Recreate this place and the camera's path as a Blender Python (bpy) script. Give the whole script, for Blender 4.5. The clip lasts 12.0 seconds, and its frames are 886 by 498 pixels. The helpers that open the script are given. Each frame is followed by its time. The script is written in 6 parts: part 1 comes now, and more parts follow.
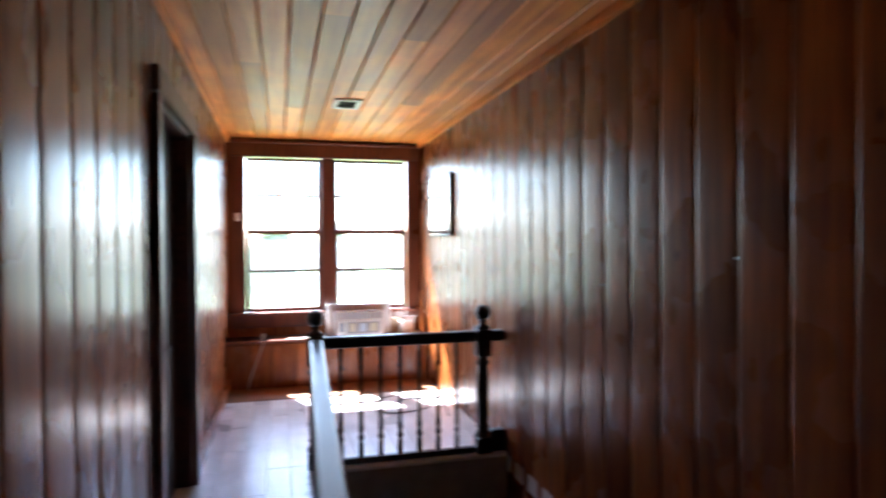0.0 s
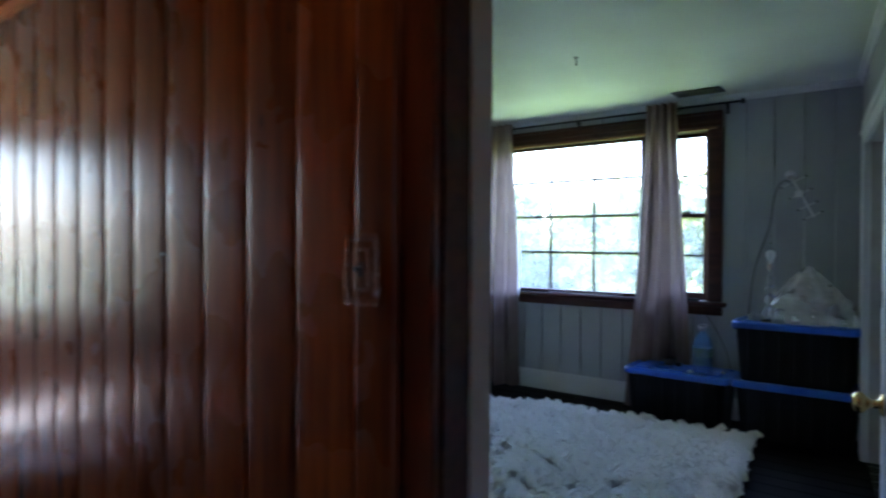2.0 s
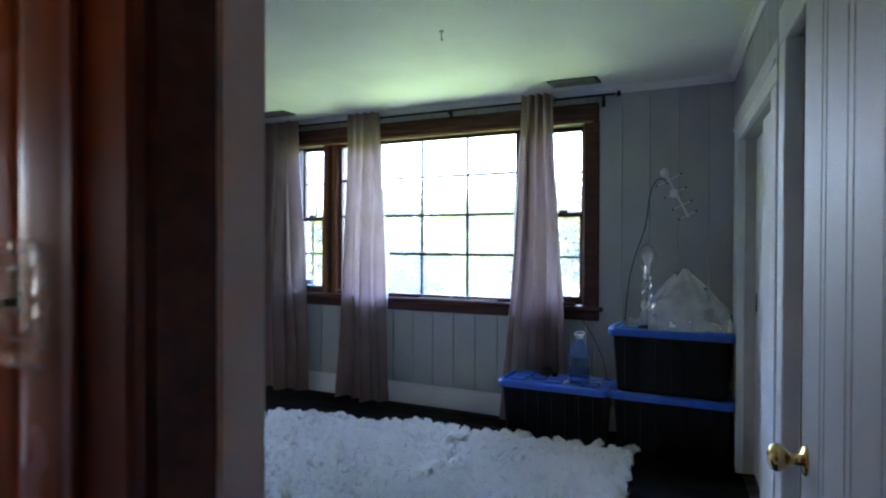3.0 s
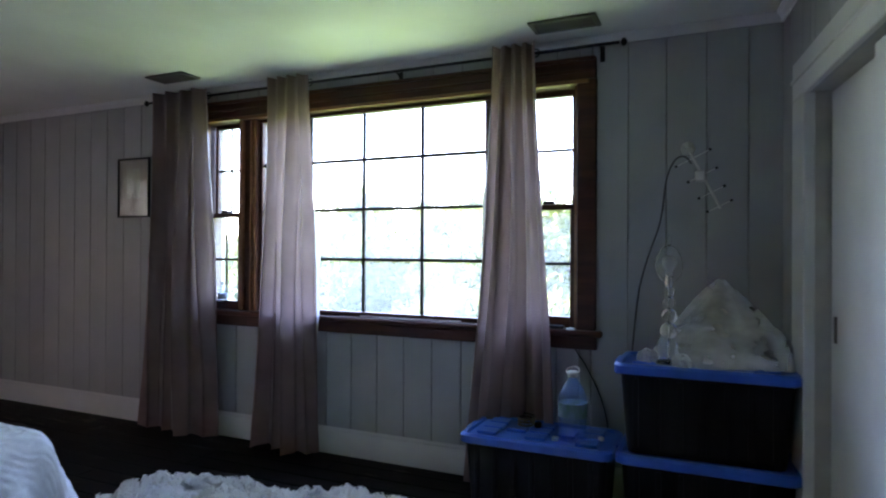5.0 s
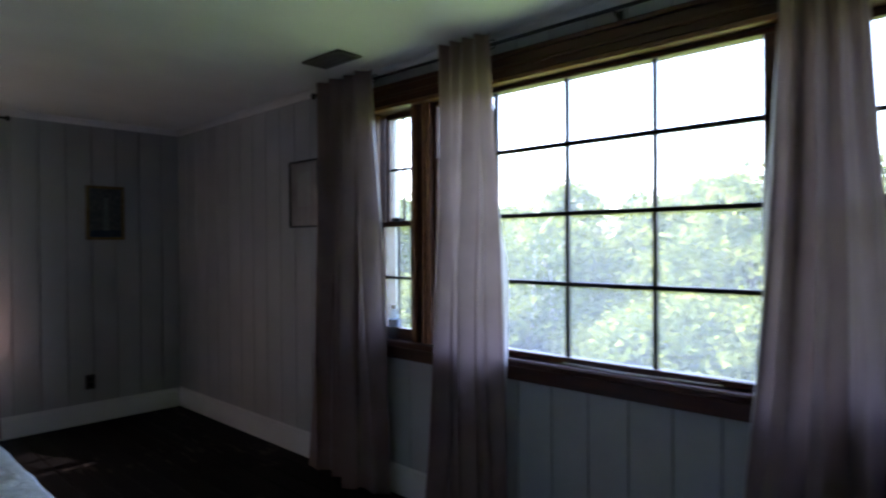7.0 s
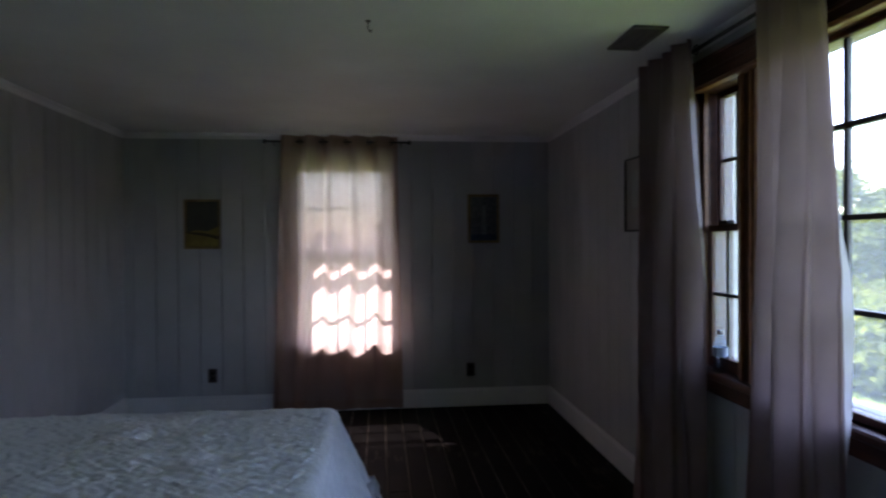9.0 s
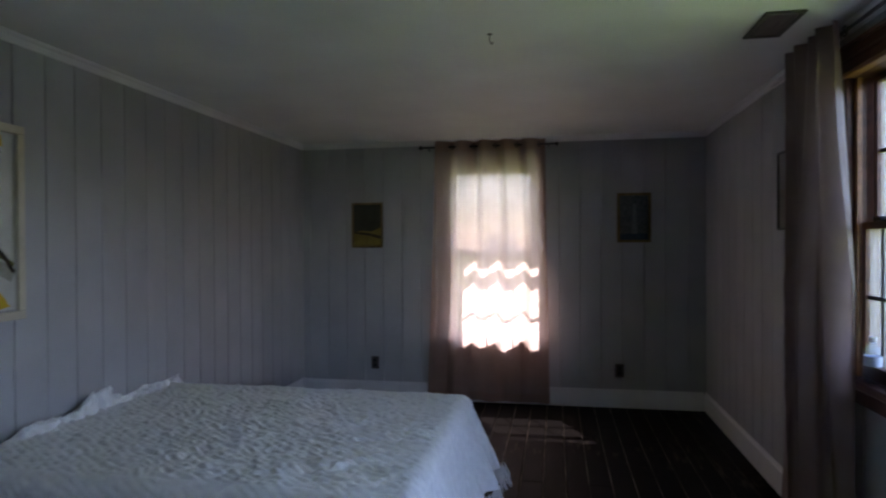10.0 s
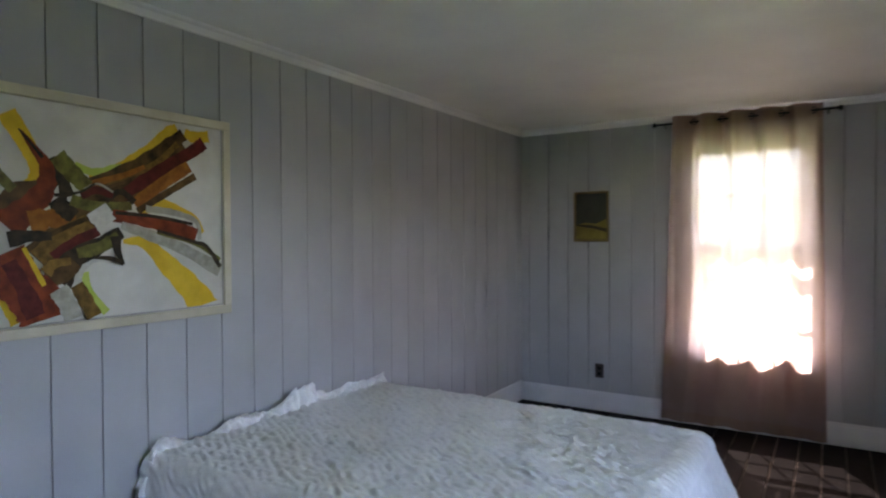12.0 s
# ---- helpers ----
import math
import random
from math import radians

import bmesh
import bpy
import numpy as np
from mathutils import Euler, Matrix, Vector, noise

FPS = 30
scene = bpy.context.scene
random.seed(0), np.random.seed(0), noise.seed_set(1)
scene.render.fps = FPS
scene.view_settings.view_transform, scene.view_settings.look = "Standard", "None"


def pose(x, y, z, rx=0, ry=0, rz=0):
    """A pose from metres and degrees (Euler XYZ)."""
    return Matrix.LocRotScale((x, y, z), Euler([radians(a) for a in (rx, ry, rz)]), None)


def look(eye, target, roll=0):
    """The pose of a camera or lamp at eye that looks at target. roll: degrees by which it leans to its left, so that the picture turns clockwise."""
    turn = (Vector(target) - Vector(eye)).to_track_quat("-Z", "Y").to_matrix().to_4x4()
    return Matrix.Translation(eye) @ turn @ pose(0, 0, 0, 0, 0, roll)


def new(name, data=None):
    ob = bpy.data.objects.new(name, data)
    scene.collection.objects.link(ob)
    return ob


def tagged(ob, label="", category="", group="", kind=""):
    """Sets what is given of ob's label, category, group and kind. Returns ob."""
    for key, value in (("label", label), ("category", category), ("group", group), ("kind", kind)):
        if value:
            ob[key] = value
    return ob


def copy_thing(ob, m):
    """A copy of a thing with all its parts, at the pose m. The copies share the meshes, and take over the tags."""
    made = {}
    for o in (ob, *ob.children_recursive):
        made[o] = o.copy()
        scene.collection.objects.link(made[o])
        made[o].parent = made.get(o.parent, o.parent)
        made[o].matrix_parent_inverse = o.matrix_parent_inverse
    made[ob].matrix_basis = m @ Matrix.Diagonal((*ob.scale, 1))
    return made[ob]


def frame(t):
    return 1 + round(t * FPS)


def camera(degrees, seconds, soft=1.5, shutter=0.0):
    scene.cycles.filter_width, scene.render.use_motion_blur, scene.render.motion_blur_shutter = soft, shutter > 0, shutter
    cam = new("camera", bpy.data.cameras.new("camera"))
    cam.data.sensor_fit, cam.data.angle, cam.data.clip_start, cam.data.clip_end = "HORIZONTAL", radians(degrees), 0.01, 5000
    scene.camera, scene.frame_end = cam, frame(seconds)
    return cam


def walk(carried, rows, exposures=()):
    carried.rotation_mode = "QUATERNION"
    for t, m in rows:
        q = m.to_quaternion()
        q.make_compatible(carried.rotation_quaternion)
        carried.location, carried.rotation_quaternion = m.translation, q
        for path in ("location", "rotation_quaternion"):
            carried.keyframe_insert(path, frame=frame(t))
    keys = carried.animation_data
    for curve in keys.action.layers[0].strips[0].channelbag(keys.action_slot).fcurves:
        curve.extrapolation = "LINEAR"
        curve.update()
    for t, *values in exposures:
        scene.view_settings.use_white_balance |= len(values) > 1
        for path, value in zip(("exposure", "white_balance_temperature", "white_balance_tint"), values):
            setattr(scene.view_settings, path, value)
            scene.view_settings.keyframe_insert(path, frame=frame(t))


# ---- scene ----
EXPO = 3.6
EXPOSURES = [(0.0, 1.35), (1.0, 1.2), (2.0, 1.25), (3.0, 1.7), (5.0, 1.35), (6.5, 0.65), (7.5, 0.3), (9.5, 0.05), (10.0, 0.6), (10.5, 1.0), (11.2, 1.35), (12.0, 1.6)]
cam = camera(71.5, 12.0, soft=2.1, shutter=0.5)
PATH = [
    (0, (-0.054, -0.059, 1.312), (0.458, 1.874, 1.286), -0.3),
    (0.3, (-0.054, -0.137, 1.321), (0.695, 1.717, 1.29), -0.4),
    (0.5, (-0.022, -0.159, 1.314), (0.828, 1.651, 1.286), -0.1),
    (0.6, (-0.017, -0.17, 1.317), (0.91, 1.602, 1.286), -0.2),
    (1, (0.022, -0.223, 1.315), (1.171, 1.414, 1.282), -0.2),
    (1.5, (0.136, -0.26, 1.296), (1.541, 1.163, 1.274), 0.2),
    (2, (0.358, -0.268, 1.29), (1.951, 0.942, 1.271), 0.3),
    (2.5, (0.639, -0.206, 1.303), (2.359, 0.814, 1.271), 0.7),
    (3, (0.907, -0.113, 1.31), (2.695, 0.783, 1.288), 0.2),
    (5, (2.006, 0.264, 1.27), (3.831, 1.081, 1.277), 0.3),
    (5.5, (2.258, 0.43, 1.3), (4.079, 1.257, 1.311), 0.2),
    (6, (2.515, 0.573, 1.328), (4.277, 1.52, 1.334), -0.0),
    (6.5, (2.74, 0.679, 1.364), (4.38, 1.824, 1.356), -0.3),
    (7, (2.931, 0.804, 1.4), (4.385, 2.177, 1.381), -0.4),
    (7.5, (3.146, 0.957, 1.425), (4.357, 2.549, 1.399), -0.6),
    (9.5, (3.879, 0.669, 1.456), (3.773, 2.666, 1.435), -0.3),
    (10, (3.986, 0.601, 1.442), (3.628, 2.569, 1.425), -0.3),
    (10.5, (4.051, 0.591, 1.458), (3.478, 2.507, 1.434), -0.3),
    (11, (4.046, 0.667, 1.458), (3.296, 2.521, 1.432), -0.3),
    (11.5, (4.024, 0.86, 1.467), (3.115, 2.641, 1.43), -0.2),
    (12, (3.952, 1.132, 1.451), (2.886, 2.824, 1.414), -0.3),
]
walk(cam, [(t, look(eye, target, roll)) for t, eye, target, roll in PATH], exposures=[(t, EXPO + e, 5600 if t < 1.5 else 5750 if t < 2.5 else 6000 if t < 5 else 6380 if t < 10 else 6600 if t < 11 else 7050, 16 if t < 1.5 else 22 if t < 2.5 else 30 if t < 9 else 32) for t, e in EXPOSURES])

# ---- light ----
world = bpy.data.worlds.new("world")
scene.world = world
world.use_nodes = True
wn = world.node_tree
sky = wn.nodes.new("ShaderNodeTexSky")
sky.sky_type, sky.sun_disc = "NISHITA", False
sky.sun_elevation, sky.sun_rotation = radians(50), radians(-25)
wn.links.new(sky.outputs[0], wn.nodes["Background"].inputs[0])
wn.nodes["Background"].inputs[1].default_value = 0.15
sun = new("sun", bpy.data.lights.new("sun", "SUN"))
sun.data.energy, sun.data.angle, sun.data.color = 4.0, radians(0.5), (1.0, 0.95, 0.87)
sun.matrix_world = look((math.sin(radians(-25)) * 6.43, math.cos(radians(-25)) * 6.43, 7.66), (0, 0, 0))

# ---- materials ----
def mat(name, colors, rough=0.6, scale=(8, 8, 8), bump=0.1, metal=0.0, fine=60.0, spec=0.5, stain=0.25, vary=0.0, coat=0.0, transmit=0.0, detail=4):
    """Two colours mixed by stretched noise, fine grain for relief, broad stains, and a tint that differs from piece to piece."""
    m = bpy.data.materials.new(name)
    m.use_nodes = True
    t = m.node_tree
    b = t.nodes["Principled BSDF"]
    co = t.nodes.new("ShaderNodeTexCoord")
    geo = t.nodes.new("ShaderNodeNewGeometry")
    mp = t.nodes.new("ShaderNodeMapping")
    mp.inputs["Scale"].default_value = scale
    info = t.nodes.new("ShaderNodeObjectInfo")
    shift = t.nodes.new("ShaderNodeVectorMath")
    shift.operation = "MULTIPLY_ADD"
    rnd = t.nodes.new("ShaderNodeCombineXYZ")
    for i in range(3):
        t.links.new(info.outputs["Random"], rnd.inputs[i])
    shift.inputs[1].default_value = (7.3, 11.9, 5.1)
    t.links.new(rnd.outputs[0], shift.inputs[0])
    t.links.new(geo.outputs["Position"], shift.inputs[2])
    t.links.new(shift.outputs[0], mp.inputs[0])
    n1 = t.nodes.new("ShaderNodeTexNoise")
    n1.inputs["Scale"].default_value, n1.inputs["Detail"].default_value = 1.0, detail
    t.links.new(mp.outputs[0], n1.inputs[0])
    ramp = t.nodes.new("ShaderNodeValToRGB")
    ramp.color_ramp.elements[0].position, ramp.color_ramp.elements[1].position = 0.32, 0.68
    ramp.color_ramp.elements[0].color = (*colors[0], 1)
    ramp.color_ramp.elements[1].color = (*colors[1], 1)
    t.links.new(n1.outputs[0], ramp.inputs[0])
    n2 = t.nodes.new("ShaderNodeTexNoise")
    n2.inputs["Scale"].default_value = 2.3
    n2.inputs["Detail"].default_value = 3
    t.links.new(shift.outputs[0], n2.inputs[0])
    r2 = t.nodes.new("ShaderNodeMapRange")
    r2.inputs["From Min"].default_value, r2.inputs["From Max"].default_value = 0.3, 0.7
    r2.inputs["To Min"].default_value, r2.inputs["To Max"].default_value = 1 - stain, 1 + stain * 0.4
    t.links.new(n2.outputs[0], r2.inputs[0])
    hv = t.nodes.new("ShaderNodeMapRange")
    hv.inputs["To Min"].default_value, hv.inputs["To Max"].default_value = 1 - vary, 1 + vary
    t.links.new(info.outputs["Random"], hv.inputs[0])
    mul = t.nodes.new("ShaderNodeMath")
    mul.operation = "MULTIPLY"
    t.links.new(r2.outputs[0], mul.inputs[0])
    t.links.new(hv.outputs[0], mul.inputs[1])
    mix = t.nodes.new("ShaderNodeVectorMath")
    mix.operation = "SCALE"
    t.links.new(ramp.outputs[0], mix.inputs[0])
    t.links.new(mul.outputs[0], mix.inputs["Scale"])
    t.links.new(mix.outputs[0], b.inputs["Base Color"])
    b.inputs["Roughness"].default_value, b.inputs["Metallic"].default_value = rough, metal
    b.inputs["Specular IOR Level"].default_value = spec
    b.inputs["Coat Weight"].default_value, b.inputs["Coat Roughness"].default_value = coat, 0.12
    b.inputs["Transmission Weight"].default_value = transmit
    n3 = t.nodes.new("ShaderNodeTexNoise")
    n3.inputs["Scale"].default_value, n3.inputs["Detail"].default_value = fine, 3
    t.links.new(shift.outputs[0], n3.inputs[0])
    rr = t.nodes.new("ShaderNodeMapRange")
    rr.inputs["To Min"].default_value, rr.inputs["To Max"].default_value = max(rough - 0.1, 0.02), min(rough + 0.1, 1)
    t.links.new(n2.outputs[0], rr.inputs[0])
    t.links.new(rr.outputs[0], b.inputs["Roughness"])
    bp = t.nodes.new("ShaderNodeBump")
    bp.inputs["Strength"].default_value, bp.inputs["Distance"].default_value = bump, 0.004
    t.links.new(n3.outputs[0], bp.inputs["Height"])
    t.links.new(bp.outputs[0], b.inputs["Normal"])
    return m


def glass(name, tint=(1, 1, 1), rough=0.0):
    m = bpy.data.materials.new(name)
    m.use_nodes = True
    b = m.node_tree.nodes["Principled BSDF"]
    b.inputs["Base Color"].default_value = (*tint, 1)
    b.inputs["Transmission Weight"].default_value, b.inputs["Roughness"].default_value = 1.0, rough
    b.inputs["IOR"].default_value = 1.45
    return m


def pane_glass(name, haze=0.0):
    """Thin window glass: clear, with a weak mirror that grows towards grazing angles, and an optional milky veil."""
    m = bpy.data.materials.new(name)
    m.use_nodes = True
    t = m.node_tree
    out = t.nodes["Material Output"]
    t.nodes.remove(t.nodes["Principled BSDF"])
    tr, gl, lw, pw, ma, mx = (t.nodes.new("ShaderNode" + k) for k in ("BsdfTransparent", "BsdfGlossy", "LayerWeight", "Math", "Math", "MixShader"))
    tr.inputs[0].default_value = (0.95, 0.97, 0.96, 1)
    gl.inputs["Roughness"].default_value = 0.01
    lw.inputs["Blend"].default_value = 0.5
    pw.operation, ma.operation = "POWER", "MULTIPLY_ADD"
    pw.inputs[1].default_value = 4.0
    ma.inputs[1].default_value, ma.inputs[2].default_value = 0.8, 0.04
    t.links.new(lw.outputs["Facing"], pw.inputs[0])
    t.links.new(pw.outputs[0], ma.inputs[0])
    t.links.new(ma.outputs[0], mx.inputs[0])
    t.links.new(tr.outputs[0], mx.inputs[1])
    t.links.new(gl.outputs[0], mx.inputs[2])
    veil = t.nodes.new("ShaderNodeBsdfTranslucent")
    veil.inputs[0].default_value = (0.97, 0.98, 0.98, 1)
    mx2 = t.nodes.new("ShaderNodeMixShader")
    mx2.inputs[0].default_value = haze
    t.links.new(mx.outputs[0], mx2.inputs[1])
    t.links.new(veil.outputs[0], mx2.inputs[2])
    t.links.new(mx2.outputs[0], out.inputs[0])
    return m


def cloth(name, color, color2, sheer=0.3, clear=0.0, weave=420.0):
    """Woven cloth that lets part of the light through."""
    m = bpy.data.materials.new(name)
    m.use_nodes = True
    t = m.node_tree
    b = t.nodes["Principled BSDF"]
    out = t.nodes["Material Output"]
    co = t.nodes.new("ShaderNodeTexCoord")
    n1 = t.nodes.new("ShaderNodeTexNoise")
    n1.inputs["Scale"].default_value, n1.inputs["Detail"].default_value = 5.0, 6
    t.links.new(co.outputs["Object"], n1.inputs[0])
    ramp = t.nodes.new("ShaderNodeValToRGB")
    ramp.color_ramp.elements[0].position, ramp.color_ramp.elements[1].position = 0.3, 0.7
    ramp.color_ramp.elements[0].color, ramp.color_ramp.elements[1].color = (*color, 1), (*color2, 1)
    t.links.new(n1.outputs[0], ramp.inputs[0])
    t.links.new(ramp.outputs[0], b.inputs["Base Color"])
    b.inputs["Roughness"].default_value = 0.85
    b.inputs["Sheen Weight"].default_value = 0.2
    n2 = t.nodes.new("ShaderNodeTexNoise")
    n2.inputs["Scale"].default_value = weave
    t.links.new(co.outputs["Object"], n2.inputs[0])
    bp = t.nodes.new("ShaderNodeBump")
    bp.inputs["Strength"].default_value, bp.inputs["Distance"].default_value = 0.2, 0.002
    t.links.new(n2.outputs[0], bp.inputs["Height"])
    t.links.new(bp.outputs[0], b.inputs["Normal"])
    tl = t.nodes.new("ShaderNodeBsdfTranslucent")
    t.links.new(ramp.outputs[0], tl.inputs[0])
    mx = t.nodes.new("ShaderNodeMixShader")
    mx.inputs[0].default_value = sheer
    t.links.new(b.outputs[0], mx.inputs[1])
    t.links.new(tl.outputs[0], mx.inputs[2])
    last = mx
    if clear:
        tr = t.nodes.new("ShaderNodeBsdfTransparent")
        tr.inputs[0].default_value = (1, 0.95, 0.92, 1)
        mx2 = t.nodes.new("ShaderNodeMixShader")
        mx2.inputs[0].default_value = clear
        t.links.new(mx.outputs[0], mx2.inputs[1])
        t.links.new(tr.outputs[0], mx2.inputs[2])
        last = mx2
    t.links.new(last.outputs[0], out.inputs[0])
    return m


def knotty(name, c0, c1, rough=0.3, coat=0.3):
    """Varnished pine boards: long vertical grain, dark knots, tint by board."""
    m = mat(name, (c0, c1), rough, (26, 26, 1.6), 0.06, fine=90, stain=0.35, vary=0.28, coat=coat, detail=6, spec=0.27)
    t = m.node_tree
    b = t.nodes["Principled BSDF"]
    b.inputs["Coat Roughness"].default_value = 0.27
    even = b.inputs["Roughness"].links[0].from_node
    even.inputs["To Min"].default_value, even.inputs["To Max"].default_value = rough - 0.03, rough + 0.04
    old = b.inputs["Base Color"].links[0].from_socket
    src = [n for n in t.nodes if n.type == "VECT_MATH" and n.operation == "MULTIPLY_ADD"][0].outputs[0]
    mp = t.nodes.new("ShaderNodeMapping")
    mp.inputs["Scale"].default_value = (5.2, 5.2, 2.9)
    t.links.new(src, mp.inputs[0])
    vo = t.nodes.new("ShaderNodeTexVoronoi")
    vo.inputs["Scale"].default_value = 1.0
    t.links.new(mp.outputs[0], vo.inputs[0])
    r = t.nodes.new("ShaderNodeMapRange")
    r.inputs["From Min"].default_value, r.inputs["From Max"].default_value = 0.035, 0.085
    r.inputs["To Min"].default_value, r.inputs["To Max"].default_value = 0.28, 1.0
    t.links.new(vo.outputs["Distance"], r.inputs[0])
    sc = t.nodes.new("ShaderNodeVectorMath")
    sc.operation = "SCALE"
    t.links.new(old, sc.inputs[0])
    t.links.new(r.outputs[0], sc.inputs["Scale"])
    t.links.new(sc.outputs[0], b.inputs["Base Color"])
    return m


PINE = knotty("varnished_pine", (0.135, 0.035, 0.008), (0.285, 0.087, 0.019), 0.27, 0.0)
PINE_CEIL = mat("honey_pine", ((0.55, 0.17, 0.022), (0.80, 0.32, 0.055)), 0.46, (18, 1.2, 18), 0.05, vary=0.32, spec=0.4)
TRIM_BROWN = mat("dark_stained_trim", ((0.050, 0.0145, 0.008), (0.092, 0.029, 0.0145)), 0.42, (30, 3, 30), 0.08, spec=0.35)
OAK_TRIM = mat("golden_stop_wood", ((0.17, 0.066, 0.026), (0.27, 0.115, 0.046)), 0.4, (30, 3, 30), 0.08)
BLACK_WOOD = mat("black_painted_wood", ((0.007, 0.006, 0.006), (0.013, 0.011, 0.010)), 0.36, (10, 10, 10), 0.05, spec=0.4)
GREY_PAINT = mat("grey_blue_wall_paint", ((0.365, 0.375, 0.385), (0.41, 0.42, 0.43)), 0.5, (3, 3, 3), 0.06, fine=140, stain=0.06, vary=0.03)
GROOVE = mat("groove_paint", ((0.22, 0.23, 0.24), (0.26, 0.27, 0.28)), 0.6, stain=0.1)
LIGHT_TRIM = mat("pale_grey_trim_paint", ((0.68, 0.69, 0.69), (0.74, 0.75, 0.745)), 0.4, (4, 4, 4), 0.05, stain=0.1)
CEIL_PAINT = mat("white_ceiling_paint", ((0.76, 0.775, 0.735), (0.81, 0.825, 0.785)), 0.6, (2, 2, 2), 0.08, fine=160, stain=0.06)
DARK_FLOOR = mat("dark_painted_floorboards", ((0.0042, 0.0037, 0.0038), (0.0085, 0.0073, 0.0071)), 0.62, (14, 2, 14), 0.1, stain=0.4, vary=0.3, spec=0.1)
HALL_FLOOR = mat("worn_grey_floorboards", ((0.66, 0.665, 0.68), (0.76, 0.765, 0.78)), 0.3, (14, 1.5, 14), 0.08, stain=0.3, vary=0.12)
def scuffs(m, tint, scale, lo, hi):
    """Paint rubbed off in small streaks, gathered where people walk."""
    t = m.node_tree
    b = t.nodes["Principled BSDF"]
    old = b.inputs["Base Color"].links[0].from_socket
    geo, mp = t.nodes.new("ShaderNodeNewGeometry"), t.nodes.new("ShaderNodeMapping")
    mp.inputs["Scale"].default_value = scale
    t.links.new(geo.outputs["Position"], mp.inputs[0])
    fine, broad = t.nodes.new("ShaderNodeTexNoise"), t.nodes.new("ShaderNodeTexNoise")
    fine.inputs["Scale"].default_value, fine.inputs["Detail"].default_value = 1.0, 8
    broad.inputs["Scale"].default_value = 1.1
    t.links.new(mp.outputs[0], fine.inputs[0])
    t.links.new(geo.outputs["Position"], broad.inputs[0])
    mul, mr, mx = t.nodes.new("ShaderNodeMath"), t.nodes.new("ShaderNodeMapRange"), t.nodes.new("ShaderNodeMix")
    mul.operation, mx.data_type = "MULTIPLY", "RGBA"
    t.links.new(fine.outputs[0], mul.inputs[0])
    t.links.new(broad.outputs[0], mul.inputs[1])
    mr.inputs["From Min"].default_value, mr.inputs["From Max"].default_value = lo, hi
    t.links.new(mul.outputs[0], mr.inputs[0])
    t.links.new(mr.outputs[0], mx.inputs["Factor"])
    t.links.new(old, mx.inputs["A"])
    mx.inputs["B"].default_value = (*tint, 1)
    t.links.new(mx.outputs["Result"], b.inputs["Base Color"])


scuffs(DARK_FLOOR, (0.06, 0.05, 0.044), (26, 5, 1), 0.355, 0.43)
PLASTER = mat("outer_wall", ((0.5, 0.48, 0.45), (0.58, 0.56, 0.53)), 0.9)
PANE = pane_glass("picture_glass")
# milky veil put into the panes washes out the view like glare
VEILED = pane_glass("veiled_window_glass", 0.075)
# grey tint is added to these panes to cut the light entering the hall
DIMMING = pane_glass("dimming_window_glass", 0.06)
DIMMING.node_tree.nodes["Transparent BSDF"].inputs[0].default_value = (0.66, 0.68, 0.68, 1)
TAUPE = cloth("taupe_curtain", (0.235, 0.16, 0.147), (0.30, 0.21, 0.193), 0.42)
# pale cloth colour stands for the window light on the curtain edges
LIT_CLOTH = cloth("lit_curtain_edge", (0.66, 0.63, 0.62), (0.76, 0.73, 0.72), 0.5)
TAUPE.node_tree.nodes["Principled BSDF"].inputs["Roughness"].default_value = 0.42
SHEER = cloth("sheer_brown_curtain", (0.25, 0.155, 0.126), (0.31, 0.20, 0.165), 0.21, 0.02)
SHEER.node_tree.links.remove(SHEER.node_tree.nodes["Translucent BSDF"].inputs[0].links[0])
SHEER.node_tree.nodes["Translucent BSDF"].inputs[0].default_value = (0.56, 0.45, 0.405, 1)     # light that comes through is paler than the weave
BRASS = mat("polished_brass", ((0.75, 0.55, 0.22), (0.82, 0.62, 0.28)), 0.18, metal=1.0, bump=0.0)
IRON = mat("black_iron", ((0.015, 0.015, 0.016), (0.03, 0.03, 0.03)), 0.4, metal=0.6)
WHITE_PLASTIC = mat("white_plastic", ((0.7, 0.7, 0.68), (0.76, 0.76, 0.74)), 0.4, bump=0.02, stain=0.1)
BLUE_PLASTIC = mat("blue_plastic", ((0.016, 0.10, 0.47), (0.026, 0.135, 0.56)), 0.34, bump=0.03, stain=0.15)
BLACK_PLASTIC = mat("black_plastic", ((0.005, 0.005, 0.0055), (0.008, 0.008, 0.009)), 0.45, bump=0.03, spec=0.15)
DUST = mat("dark_brown_plastic", ((0.03, 0.022, 0.018), (0.045, 0.034, 0.028)), 0.5)
CHENILLE = mat("white_chenille", ((0.76, 0.76, 0.76), (0.86, 0.86, 0.85)), 0.95, (30, 30, 30), 0.5, fine=220, spec=0.1, stain=0.08)
WOOL = cloth("cream_wool", (0.91, 0.90, 0.88), (0.96, 0.955, 0.94), 0.38)
WOOL.node_tree.nodes["Principled BSDF"].inputs["Sheen Weight"].default_value = 0.6
CLEAR = glass("clear_glass")
BOTTLE = pane_glass("pale_blue_plastic", 0.10)
BOTTLE.node_tree.nodes["Translucent BSDF"].inputs[0].default_value = (0.45, 0.66, 0.95, 1)
BOTTLE.node_tree.nodes["Transparent BSDF"].inputs[0].default_value = (0.66, 0.80, 0.96, 1)
SILL_BOTTLE = pane_glass("clear_bottle_plastic", 0.08)
SILL_BOTTLE.node_tree.nodes["Transparent BSDF"].inputs[0].default_value = (0.80, 0.88, 0.95, 1)


